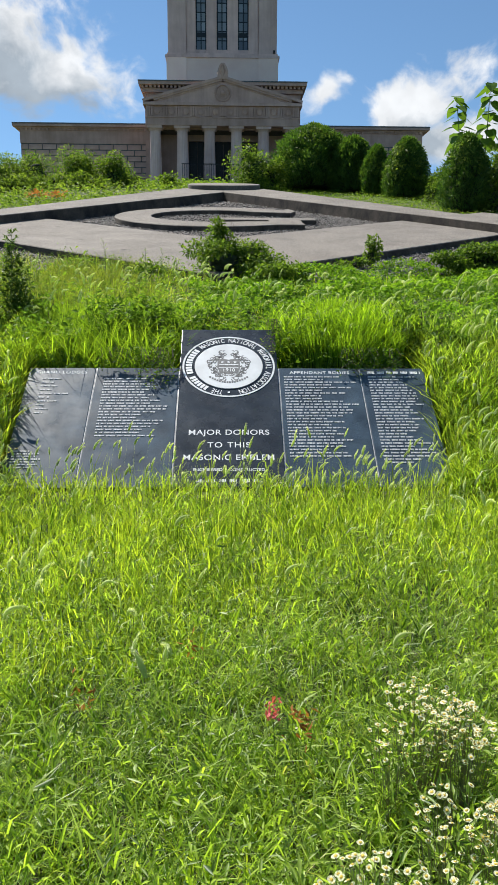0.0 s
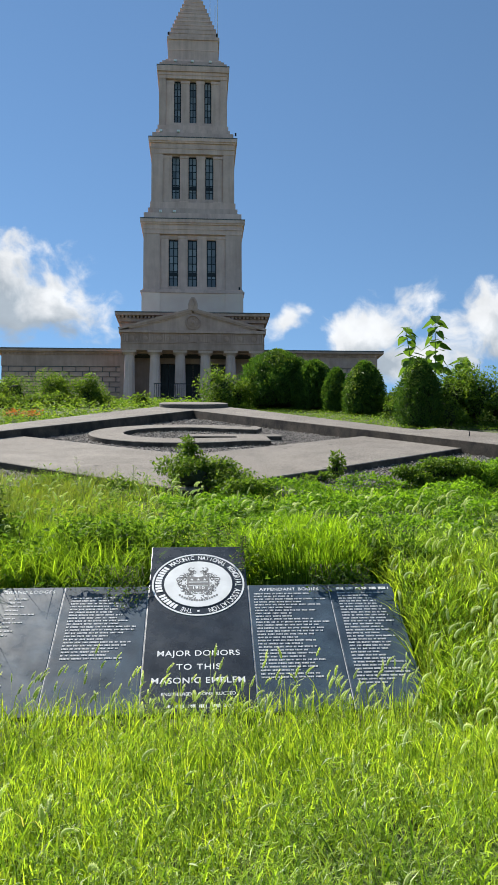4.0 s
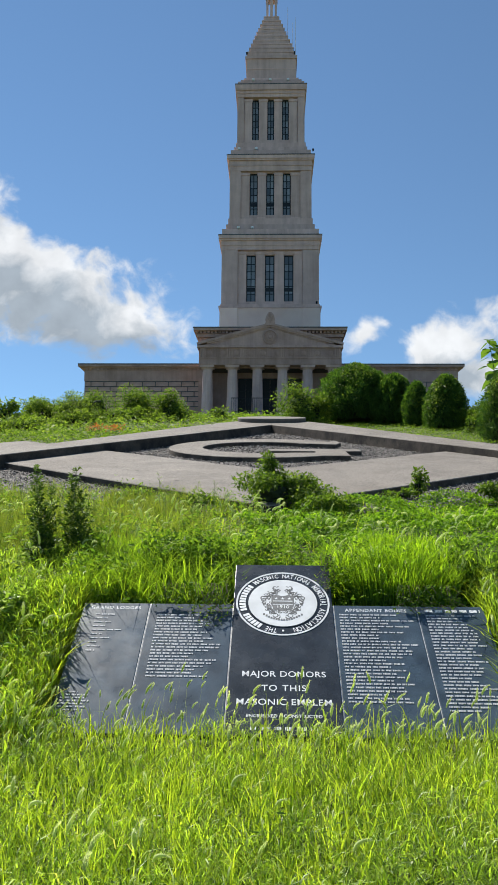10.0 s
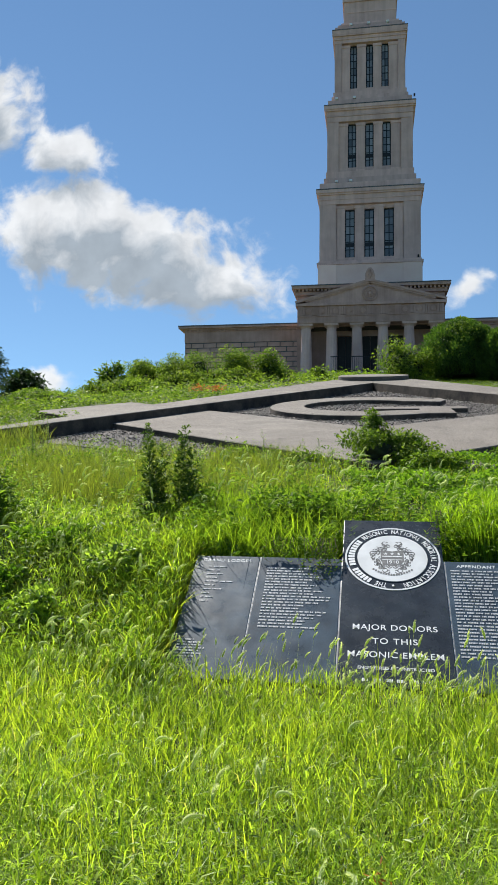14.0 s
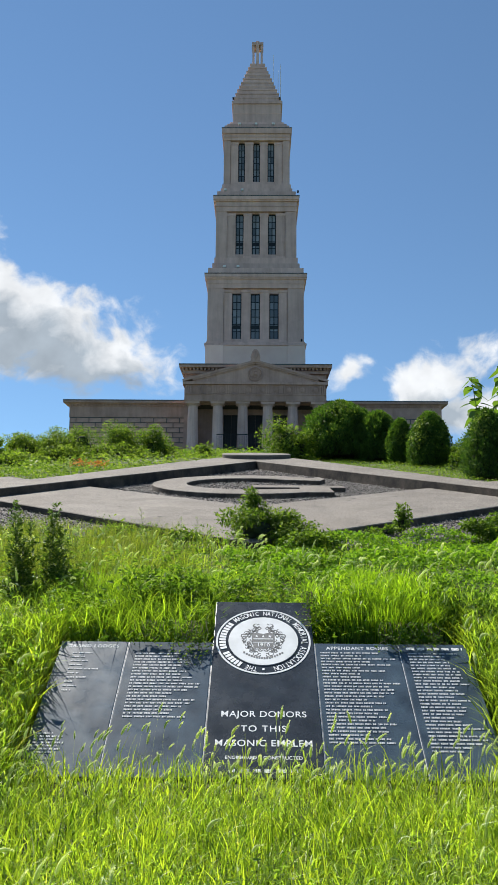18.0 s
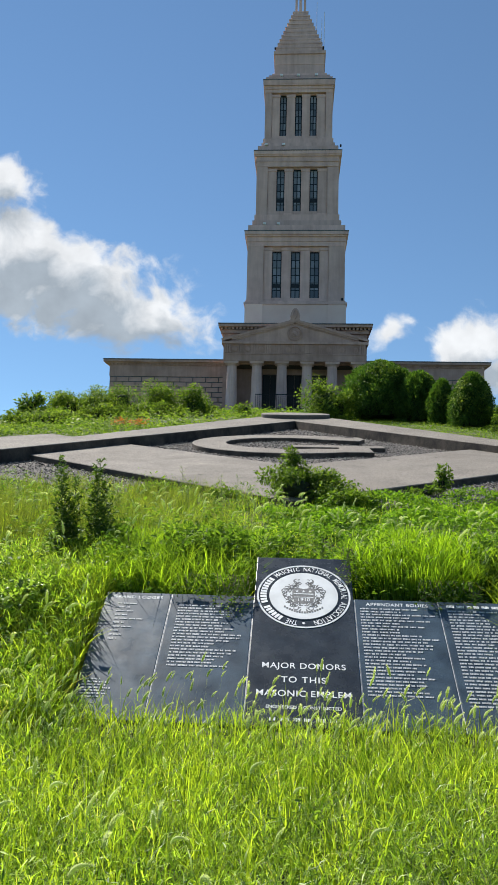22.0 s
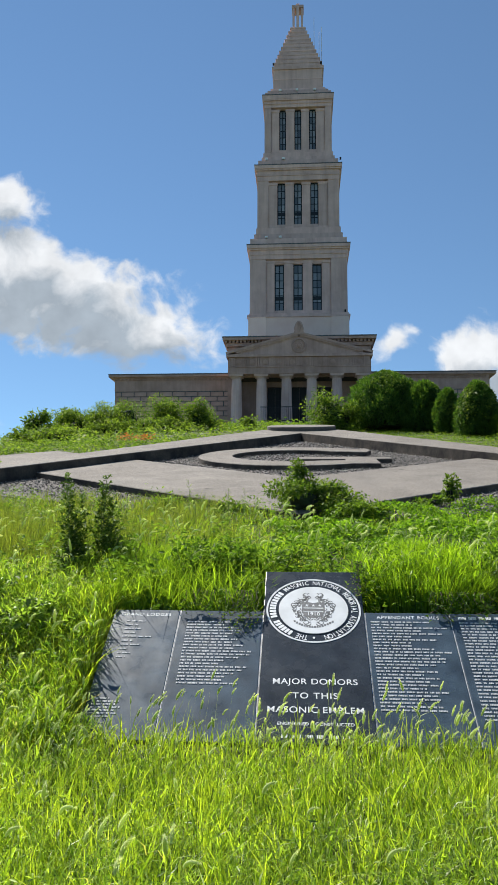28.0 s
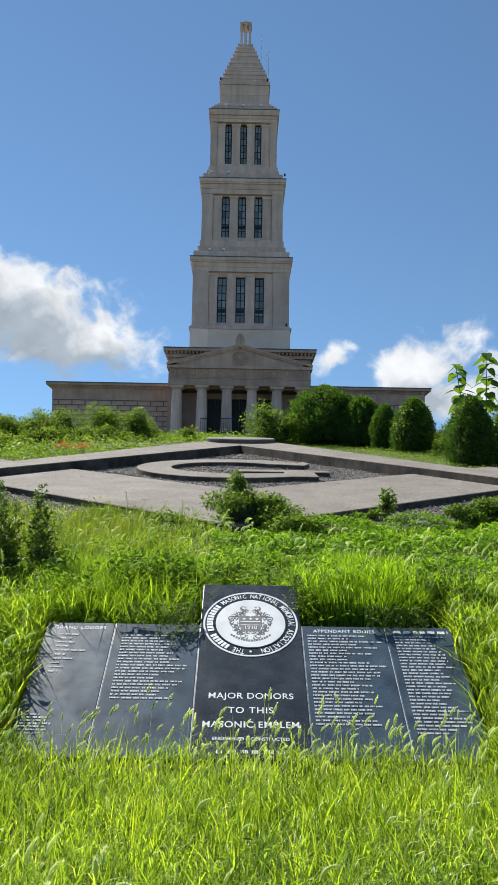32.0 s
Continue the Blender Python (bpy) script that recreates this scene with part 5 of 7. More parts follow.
x, y, rng = scatter(21, 30000, -5.2, 5.2, 0.75, 5.85, meadow, 0.5)
h = rng.uniform(0.10, 0.32, len(x)) * (0.70 + 0.1 * y) * near_plaque(x, y)
stuff(part_mesh("meadow_grass", blades("meadow_grass", x, y, h, rng.uniform(0.005, 0.012, len(x)) * np.clip(0.62 + 0.12 * y, 0.5, 1.15), rng.uniform(0.25, 1.15, len(x)), M_GRASS, 22), M_GRASS),
      "long unmown green grass in sunlight", "grass")
x, y, rng = scatter(23, 32000, -5.2, 5.2, 1.6, 5.85, lambda x, y: meadow(x, y) & (y > 3.3 + 0.6 * np.sin(x * 1.7)), 0.5)
h = rng.uniform(0.20, 0.42, len(x)) * (0.72 + 0.065 * y) * near_plaque(x, y)
stuff(part_mesh("tall_grass", blades("tall_grass", x, y, h, rng.uniform(0.006, 0.013, len(x)), rng.uniform(0.05, 0.6, len(x)), M_GRASS, 24), M_GRASS),
      "tall bright yellow-green grass before the plaque", "grass")
# low broad-bladed grass between: two sizes, in patches
x, y, sz, rng = cluster(121, 2700, 26, 0.058, -5.0, 5.0, 0.75, 5.8, meadow)
leafy_grass("crab_grass", "low crabgrass with short broad blades", x, y, 0.24 * sz * np.clip(near_plaque(x, y), 0.5, 1), 0.095, 0.0085, M_CRAB, 122)
x, y, sz, rng = cluster(123, 2600, 25, 0.045, -3.6, 3.6, 0.75, 4.2, meadow)
leafy_grass("crab_grass", "fine low crabgrass close to the path", x, y, 0.20 * sz, 0.066, 0.0064, M_NEAR_WEED, 124, (0.6, 2.0))
x, y, rng = scatter(125, 230, -4.6, 4.6, 1.0, 5.2, meadow)
tufts("grass_tuft", "bright tufts of grass in the meadow", x, y, 34, 0.07, 0.27, 0.010, 0.75, M_CRAB, 126)
# scattered long dark blades standing over the rest
x, y, rng = scatter(127, 700, -4.2, 4.2, 1.6, 5.2, meadow, 0.7)
stuff(part_mesh("long_blades", blades("long_blades", x, y, rng.uniform(0.30, 0.46, len(x)), rng.uniform(0.010, 0.019, len(x)), rng.uniform(0.15, 0.7, len(x)), M_GRASS_BRIGHT, 128, segs=4), M_GRASS_BRIGHT),
      "single long broad blades of grass", "grass")
x, y, rng = scatter(25, 24000, -4.4, 4.4, 0.75, 5.4, lambda x, y: in_view(x, y) & ((y < 4.5) | (np.abs(x) > 2.2)), 0.85)
carpet("low_weeds", "small narrow-leaved weeds among the grass", "weeds", x, y, 0.22, 0.048, M_NEAR_WEED, 26, 1.0, (0.14, 0.30))
x, y, rng = scatter(29, 26000, -2.6, 2.6, 0.75, 3.4, lambda x, y: in_view(x, y), 0.8, 1.6)
carpet("low_weeds", "fine-leaved green weeds in the near grass", "weeds", x, y, 0.22, 0.036, M_NEAR_WEED, 30, 0.7, (0.14, 0.30))
x, y, rng = scatter(27, 24000, -2.6, 2.6, 0.7, 2.6, lambda x, y: in_view(x, y), 0.4)
h = rng.uniform(0.06, 0.18, len(x))
stuff(part_mesh("short_grass", blades("short_grass", x, y, h, rng.uniform(0.004, 0.009, len(x)), rng.uniform(0.4, 1.5, len(x)), M_NEAR_WEED, 28, segs=2), M_NEAR_WEED),
      "short fine grass close to the path", "grass")
# feathery grey-green weed in the near grass
for k, (wx, wy, wr) in enumerate(((2.3, 2.8, 0.22), (2.05, 2.55, 0.18), (2.6, 3.1, 0.22), (2.5, 2.75, 0.2), (2.25, 2.5, 0.18))):
    leafy_bush("feathery_weed", wx, wy, wr, wr, 0.27, 1300, 0.022, M_FEATHER, "feathery grey-green weed in the grass", "weeds", 620 + k, 6, group="feathery weeds", droop=-0.3)

# the same meadow where the path comes from, and at both sides
x, y, rng = scatter(19, 90000, -8, 8, -4.0, 6.5, lambda x, y: ~in_view(x, y) | (y < 0.75), 0.4)
h = rng.uniform(0.08, 0.24, len(x)) * (0.7 + 0.09 * np.maximum(0, np.abs(x) - 1))
stuff(part_mesh("meadow_grass", blades("meadow_grass", x, y, h, rng.uniform(0.012, 0.026, len(x)), rng.uniform(0.5, 1.6, len(x)), M_GRASS, 20, segs=2), M_GRASS),
      "unmown grass along the path", "grass")

# ---- lush grass beside the plaque ----
def hollow(x, y):
    """Open shaded hollow among the weeds of the bank."""
    return ((x + 4.5) / 0.75) ** 2 + ((y - 7.35) / 0.38) ** 2 > 1


x, y, rng = scatter(31, 12000, -6.8, -1.86, 5.4, 8.2, hollow, 0.75)
h = rng.uniform(0.18, 0.42, len(x)) * np.where(x > -2.4, 1.2, 1.0)
stuff(part_mesh("bank_grass", blades("bank_grass", x, y, h, rng.uniform(0.008, 0.016, len(x)), rng.uniform(0.15, 0.9, len(x)), M_GRASS, 32), M_GRASS),
      "lush grass on the bank beside the plaque", "grass")
x, y, sz, rng = cluster(131, 1000, 25, 0.075, -6.8, -1.95, 5.3, 8.4, lambda x, y: hollow(x, y) & off_plaque(x, y))
leafy_grass("bank_leaves", "broad-bladed low grass on the bank", x, y, 0.34 * sz, 0.12, 0.012, M_CRAB, 132)
x, y, rng = scatter(35, 13000, -6.8, -1.9, 5.4, 8.6, hollow, 0.95)
carpet("bank_weeds", "leafy weeds on the bank", "weeds", x, y, 0.36, 0.075, M_WEED, 36, 1.0, (0.25, 0.5))
x, y, rng = scatter(133, 11000, -5.8, -2.0, 6.0, 8.6, lambda x, y: (y > 6.8) | (x < -2.6), 0.85, 1.6)
carpet("dry_weeds", "drying grey-green weeds on the bank", "weeds", x, y, 0.26, 0.055, M_GREY_LEAF, 134, 1.0, (0.3, 0.5))

x, y, rng = scatter(33, 15000, 1.86, 6.8, 5.4, 8.3, None, 0.6)
h = rng.uniform(0.22, 0.52, len(x)) * np.where(x < 2.6, 1.1, 1.0) * np.where(y > 7.2, 0.7, 1.0)
stuff(part_mesh("bank_grass", blades("bank_grass", x, y, h, rng.uniform(0.009, 0.018, len(x)), rng.uniform(0.15, 0.8, len(x)), M_GRASS, 34), M_GRASS),
      "long arching grass on the bank beside the plaque", "grass")
x, y, sz, rng = cluster(135, 900, 25, 0.075, 1.95, 6.6, 5.3, 8.0, off_plaque)
leafy_grass("bank_leaves", "broad-bladed bright grass on the bank", x, y, 0.40 * sz, 0.13, 0.012, M_CRAB, 136, (0.4, 1.5))
x, y, rng = scatter(37, 9000, 3.3, 6.8, 6.2, 8.6, None, 0.9)
carpet("bank_weeds", "pale leafy weeds on the bank", "weeds", x, y, 0.40, 0.07, M_GREY_LEAF, 38, 1.0, (0.3, 0.55))

# broad blades that lean over both sides of the plaque, and hide its lower corners
for k, (sd, n, mat) in enumerate(((-1, 1500, M_GRASS), (1, 1300, M_GRASS))):
    rng = np.random.default_rng(139 + k)
    y = rng.uniform(5.35, 7.5, n)
    x = sd * (np.where(y < 5.78, 1.66, 1.89) + 0.55 * rng.random(n) ** 1.2) + 0.05
    h = rng.uniform(0.24, 0.52, n) * np.where(y < 5.78, np.clip((np.abs(x) - 1.4) / 0.5, 0.45, 1), 1)
    stuff(part_mesh("edge_grass", blades("edge_grass", x, y, h, rng.uniform(0.012, 0.024, n), rng.uniform(0.12, 0.75, n), mat, 40 + k, bend=0.8), mat),
          "tall broad grass leaning over the plaque's side", "grass")
    y = rng.uniform(5.3, 7.4, 2600)
    x = sd * (np.where(y < 5.76, 1.70, 1.91) + 0.5 * rng.random(2600)) + 0.05
    leafy_grass("edge_leaves", "leaf blades of the grass beside the plaque", x, y, 0.34 * np.clip((np.abs(x) - 1.5) / 0.4, 0.5, 1), 0.15, 0.014, M_CRAB, 157 + k)

# ---- behind the plaque ----
x, y, rng = scatter(41, 13000, 0.48, 1.95, 7.15, 8.45, lambda x, y: off_plaque(x, y) & (((x - 1.16) / 0.66) ** 2 + ((y - 7.80) / 0.60) ** 2 < 1), 0.3)
r2 = ((x - 1.16) / 0.66) ** 2
h = rng.uniform(0.30, 0.64, len(x)) * (1.06 - 0.30 * r2) * (0.94 + 0.16 * np.sin(9 * x + 4 * y) * np.cos(8 * y - 5 * x))
stuff(part_mesh("grass_tussock", blades("grass_tussock", x, y, h, rng.uniform(0.011, 0.020, len(x)), rng.uniform(0.05, 0.6, len(x)) * (0.6 + 0.6 * r2), M_TUSSOCK, 42, bend=1.0, way=np.where(rng.random(len(x)) < 0.3, np.arctan2(y - 7.8, x - 1.16), rng.uniform(0, 6.28, len(x)))), M_TUSSOCK),
      "dense bright tussock of grass behind the plaque", "grass")
x, y, rng = scatter(153, 5200, 0.45, 2.05, 7.2, 8.4, lambda x, y: off_plaque(x, y, 0.03) & (((x - 1.2) / 0.78) ** 2 + ((y - 7.80) / 0.6) ** 2 < 1), 0.3)
leafy_grass("tussock_leaves", "short leaf blades in the bright tussock", x, y, 0.48, 0.14, 0.013, M_TUSSOCK, 154)
x, y, rng = scatter(43, 9000, -2.1, -0.42, 7.25, 9.4, lambda x, y: off_plaque(x, y), 0.7, 1.7)
h = rng.uniform(0.24, 0.56, len(x)) * np.where(y > 8.4, 0.85, 1.0)
stuff(part_mesh("grass_tussock", blades("grass_tussock", x, y, h, rng.uniform(0.010, 0.019, len(x)), rng.uniform(0.1, 0.8, len(x)), M_GRASS_BRIGHT, 44), M_GRASS_BRIGHT),
      "grass overhanging the plaque's upper edge", "grass")
x, y, rng = scatter(159, 46, -2.0, -0.5, 7.3, 8.9, lambda x, y: off_plaque(x, y, 0.12))
tufts("arching_grass", "arching tufts of grass behind the plaque", x, y, 60, 0.09, 0.60, 0.014, 0.95, M_GRASS_BRIGHT, 160)
x, y, rng = scatter(45, 13500, -2.1, 2.3, 7.05, 8.6, lambda x, y: off_plaque(x, y, 0.02), 0.6)
carpet("edge_weeds", "dark leafy weeds along the plaque's upper edge", "weeds", x, y, 0.40, 0.06, M_WEED, 46, 1.0, (0.3, 0.6))
for k, (wx, wy, wr, wh) in enumerate(((-0.72, 7.9, 0.26, 0.56), (-1.75, 7.9, 0.30, 0.52), (-1.25, 8.3, 0.34, 0.55), (-2.05, 8.6, 0.40, 0.55), (-0.3, 8.4, 0.3, 0.45), (0.62, 7.95, 0.24, 0.5), (1.75, 7.75, 0.34, 0.5), (2.1, 7.9, 0.4, 0.5), (2.3, 7.45, 0.34, 0.5))):
    leafy_bush("weed_clump", wx, wy, wr, wr * 0.8, wh, int(1500 * wr), 0.06, M_WEED, "dark leafy weeds behind the plaque", "weeds", 640 + k, 7, group="leafy weed clumps", droop=-0.2)


# ---- the slope up to the emblem ----
def left_slope(x, y):
    return in_view(x, y, 0.95) & off_emblem(x, y, 0.15) & (y < 14.2 + 0.5 * np.abs(x)) & (x < 0.3 - 0.12 * (y - 9))


x, y, rng = scatter(51, 15000, -12, 0.4, 8.4, 16.6, left_slope, 0.9, 0.8)
h = rng.uniform(0.2, 0.5, len(x)) * np.where(x < -1.4, 1.0, 0.7)
stuff(part_mesh("slope_grass", blades("slope_grass", x, y, h, rng.uniform(0.010, 0.018, len(x)), rng.uniform(0.15, 0.9, len(x)), M_GRASS_DRY, 52), M_GRASS_DRY),
      "yellowing meadow grass on the slope", "grass")
x, y, rng = scatter(53, 10000, -12, 0.2, 8.4, 15.5, left_slope, 0.9, 0.6)
h = rng.uniform(0.2, 0.46, len(x))
stuff(part_mesh("slope_grass", blades("slope_grass", x, y, h, rng.uniform(0.008, 0.016, len(x)), rng.uniform(0.1, 0.8, len(x)), M_GRASS, 54), M_GRASS),
      "green grass tufts on the slope", "grass")
x, y, rng = scatter(141, 420, -11.5, -0.9, 8.7, 16.0, left_slope, 0.5)
tufts("fountain_grass", "fountain-like tufts of thin yellowing grass on the slope", x, y, 62, 0.12, 0.62, 0.0085, 0.62, M_GRASS_DRY, 142)
x, y, rng = scatter(161, 260, -6.8, -2.3, 9.3, 12.6, left_slope, 0.4)
tufts("fountain_grass", "upright tufts of fine yellow-green grass on the slope", x, y, 80, 0.14, 0.66, 0.0075, 0.32, M_GRASS_DRY, 162)
x, y, rng = scatter(143, 120, -7.5, -0.7, 8.4, 12.5, left_slope, 0.5)
tufts("fountain_grass", "green tufts of broad grass on the slope", x, y, 46, 0.12, 0.5, 0.013, 0.7, M_GRASS_BRIGHT, 144)
x, y, rng = scatter(59, 42000, -12, 0.5, 8.4, 16.0, left_slope, 0.95, 0.5)
carpet("slope_weeds", "leafy weeds on the slope", "weeds", x, y, 0.36, 0.065, M_WEED, 60, 1.0, (0.3, 0.55))


def right_slope(x, y):
    return in_view(x, y, 0.98) & off_emblem(x, y, 0.10) & (y < np.minimum(13.8 + 0.62 * np.abs(x), 15.3 + 0.15 * np.abs(x))) & (x > -0.5 + 0.1 * np.sin(5 * y)) & off_plaque(x, y, 0.3)


x, y, rng = scatter(55, 150000, -0.7, 13.5, 7.9, 17.2, right_slope)
canopy("ground_cover", "dense low green ground cover on the slope", "ground cover", x, y, mound_field(561, 170, -0.7, 13, 7.9, 17, 0.75, 0.34), 0.058, M_IVY, 56)
x, y, rng = scatter(57, 1600, -0.5, 9, 8.2, 14.0, right_slope, 0.95, 0.7)
h = rng.uniform(0.3, 0.5, len(x))
stuff(part_mesh("slope_grass", blades("slope_grass", x, y, h, rng.uniform(0.007, 0.012, len(x)), rng.uniform(0.2, 0.8, len(x)), M_GRASS, 58), M_GRASS),
      "scattered grass in the ground cover", "grass")


def flank(x, y):
    a = np.abs(x)
    return (a > 10.9) & (y < 13.9 + 1.0 * a) & (y > 13.5) & in_view(x, y, 0.95) & ((a > 12.6) | (y < 18.5))


x, y, rng = scatter(81, 24000, -30, -10, 14, 34, flank, 0.5, 0.5)
h = rng.uniform(0.2, 0.6, len(x))
stuff(part_mesh("flank_grass", blades("flank_grass", x, y, h, rng.uniform(0.012, 0.025, len(x)), rng.uniform(0.1, 0.9, len(x)), M_GRASS_DRY, 82), M_GRASS_DRY),
      "meadow grass at the sides of the emblem", "grass")
x, y, rng = scatter(83, 90000, -30, 24, 14, 34, flank, 0.6, 0.4)
carpet("flank_weeds", "leafy weeds at the sides of the emblem", "weeds", x, y, 0.5, 0.12, M_BUSH, 84, 1.0, (0.25, 0.55))


def leg_side(x, y):
    a = np.abs(x)
    arm = (y > 13.7 + 0.91 * a) & (y < 19.9 + 0.92 * a) & (a < 12.3)
    return (y > 23.6 + 2.42 * (8.0 - a)) & ~arm & (a < 14.5) & ((x < 0) | (a > 12.9))


x, y, rng = scatter(85, 60000, -14.5, 14.5, 16.5, 36, leg_side, 0.4, 0.6)
carpet("leg_side_cover", "low green creepers along the compass", "ground cover", x, y, 0.32, 0.11, M_BUSH, 86, 1.0)
x, y, rng = scatter(87, 2600, -11.5, -8.6, 15.6, 18.6, None)
h = rng.uniform(0.3, 0.75, len(x))
stuff(part_mesh("foot_grass", blades("foot_grass", x, y, h, rng.uniform(0.010, 0.02, len(x)), rng.uniform(0.1, 0.8, len(x)), M_GRASS_DRY, 88), M_GRASS_DRY),
      "tall grass round the foot of the compass", "grass")
x, y, rng = scatter(89, 7000, 10.8, 14.5, 15.8, 19.4, lambda x, y: y < 12.6 + 0.5 * x)
carpet("foot_weeds", "leafy creepers round the foot of the compass", "weeds", x, y, 0.30, 0.10, M_SHRUB_PALE, 90, 1.0)


# ---- beyond the emblem ----
def beyond(x, y):
    a = np.abs(x)
    return (y > 42.2 - 2.4 * a) & (y > 20.2 + 0.3 * a) & (y > 28.6 - 4.2 * np.maximum(0, a - 10)) & ((a > 12.4) | (y > 28.8))


x, y, rng = scatter(155, 60000, 0, 14, 24, 50, beyond, 0.75, 0.8)
carpet("soil_weeds", "small weeds on dry soil under the evergreens", "weeds", x, y, 0.16, 0.08, M_BUSH, 156, 1.0)
x, y, rng = scatter(61, 70000, -34, 26, 19, 52, lambda x, y: beyond(x, y) & in_view(x, y, 0.9) & ((x < 0) | (x > 13)), 0.5, 0.4)
carpet("bank_cover", "low weeds and creepers beyond the emblem", "ground cover", x, y, 0.45, 0.15, M_SHRUB_PALE, 62, 1.0)
x, y, rng = scatter(63, 22000, -44, 40, 45, 80, lambda x, y: in_view(x, y, 0.85), 0.6, 0.2)
carpet("crest_cover", "weedy cover on the crest of the hill", "ground cover", x, y, 0.6, 0.24, M_BUSH, 64, 1.0)


# ---- foxtail heads ----
def foxtails(name, x, y, h, seed, label, droop=0.6, size=0.075):
    """Foxtail stalks with nodding seed heads: a slim green core in a halo of fine pale bristles."""
    rng = np.random.default_rng(seed)
    z = ground_z(x, y)
    V, F, S, I = [], [], [], []
    base = 0
    for i in range(len(x)):
        a = rng.normal(-0.3, 1.1)
        out = np.array([math.cos(a), math.sin(a) * 0.6, 0])
        foot = np.array([x[i], y[i], z[i]])
        p = foot + np.array([0, 0, h[i]]) + out * h[i] * 0.16
        st = np.array([-out[1], out[0], 0]) * 0.0007
        V += [foot - st, foot + st, p + st, p - st]
        F += [base, base + 1, base + 2, base + 3]
        S += [4]
        I += [1]
        base += 4
        L = size * rng.uniform(0.7, 1.25)
        dr = droop * rng.uniform(0.05, 1.5)
        d = out * 0.35 + np.array([0, 0, 1.0])
        K = 7
        ring = []
        for k in range(K + 1):
            t = k / K
            d2 = d + out * dr * 1.7 * t - np.array([0, 0, dr * 1.3 * t])
            d2 /= np.linalg.norm(d2)
            r = 0.0080 * math.sin(math.pi * min(0.98, 0.16 + 0.80 * t)) * (L / 0.07)
            s1 = np.cross(d2, [0.3, 0.8, 0.1])
            s1 /= np.linalg.norm(s1)
            s2 = np.cross(d2, s1)
            ring.append(base)
            for q in range(5):
                V.append(p + (math.cos(math.tau * q / 5) * s1 + math.sin(math.tau * q / 5) * s2) * r)
            base += 5
            for q in range(13):
                w = math.tau * (q + rng.random()) / 13
                c = math.cos(w) * s1 + math.sin(w) * s2
                side = np.cross(d2, c) * 0.0014
                b = p + d2 * L / K * rng.random() + c * r * 0.7
                V += [b - side, b + side, b + c * 0.0075 * (L / 0.07) + d2 * 0.007]
                F += [base, base + 1, base + 2]
                S += [3]
                I += [0]
                base += 3
            p = p + d2 * L / K
        for k in range(K):
            for q in range(5):
                F += [ring[k] + q, ring[k] + (q + 1) % 5, ring[k + 1] + (q + 1) % 5, ring[k + 1] + q]
                S += [4]
                I += [1]
    ob = part_mesh(name, mesh_from(name, np.array(V), np.array(F), np.array(S)), M_FOXTAIL)
    ob.data.materials.append(M_FOXTAIL_CORE)
    ob.data.polygons.foreach_set("material_index", np.array(I, dtype=np.int32))
    return stuff(ob, label, "grass")


x, y, rng = scatter(71, 290, -2.6, 2.6, 4.6, 5.8)
foxtails("foxtail_grass", x, y, rng.uniform(0.24, 0.52, len(x)), 72, "foxtail grass with pale nodding seed heads before the plaque", 0.32, 0.070)
x, y, rng = scatter(73, 210, 1.75, 5.2, 5.0, 7.2)
foxtails("foxtail_grass", x, y, rng.uniform(0.40, 0.66, len(x)), 74, "tall foxtail grass with arching seed heads beside the plaque", 0.8, 0.11)
x, y, rng = scatter(75, 110, -6.0, -1.9, 5.0, 8.4)
foxtails("foxtail_grass", x, y, rng.uniform(0.35, 0.6, len(x)), 76, "foxtail grass on the bank", 0.9, 0.105)
x, y, rng = scatter(77, 80, -2.8, 2.8, 2.4, 4.5)
foxtails("foxtail_grass", x, y, rng.uniform(0.25, 0.42, len(x)), 78, "foxtail grass in the foreground meadow", 0.8, 0.085)
x, y, rng = scatter(79, 110, -4.0, 0.2, 7.8, 11.5, lambda x, y: off_plaque(x, y))
foxtails("foxtail_grass", x, y, rng.uniform(0.45, 0.75, len(x)), 80, "foxtail grass on the slope", 0.8, 0.11)
x, y, rng = scatter(145, 22, -4.7, -3.7, 6.9, 7.4)
foxtails("foxtail_grass", x, y, rng.uniform(0.25, 0.42, len(x)), 146, "large nodding foxtail heads in a shaded hollow", 1.3, 0.17)
x, y, rng = scatter(147, 70, 0.4, 3.4, 7.5, 9.4, lambda x, y: off_plaque(x, y))
foxtails("foxtail_grass", x, y, rng.uniform(0.45, 0.7, len(x)), 148, "foxtail grass behind the plaque", 0.8, 0.11)

# ---- separate plants ----
# leafy spires beside the plaque
for k, (wx, wy, wh) in enumerate(((-2.66, 8.30, 1.32), (-2.60, 8.37, 1.08), (-2.74, 8.40, 1.20), (-2.33, 8.46, 1.30), (-2.26, 8.50, 1.02), (-2.40, 8.52, 1.16), (-2.58, 8.25, 0.8), (-2.30, 8.36, 0.75))):
    spire_weed("tall_weed", wx, wy, wh, 101 + k, M_SPIRE, "tall dark upright weed with a leafy spire", 0.07, 0.115, 1, 0.05, 38, 12, lean=0.035)
for k, (wx, wy, wr, wh) in enumerate(((-2.6, 8.45, 0.26, 0.45),)):
    leafy_bush("weed_clump", wx, wy, wr, wr * 0.8, wh, 700, 0.075, M_WEED, "dark leafy weeds at the foot of tall spires", "weeds", 190 + k, 7, group="leafy weed clumps", droop=-0.3)
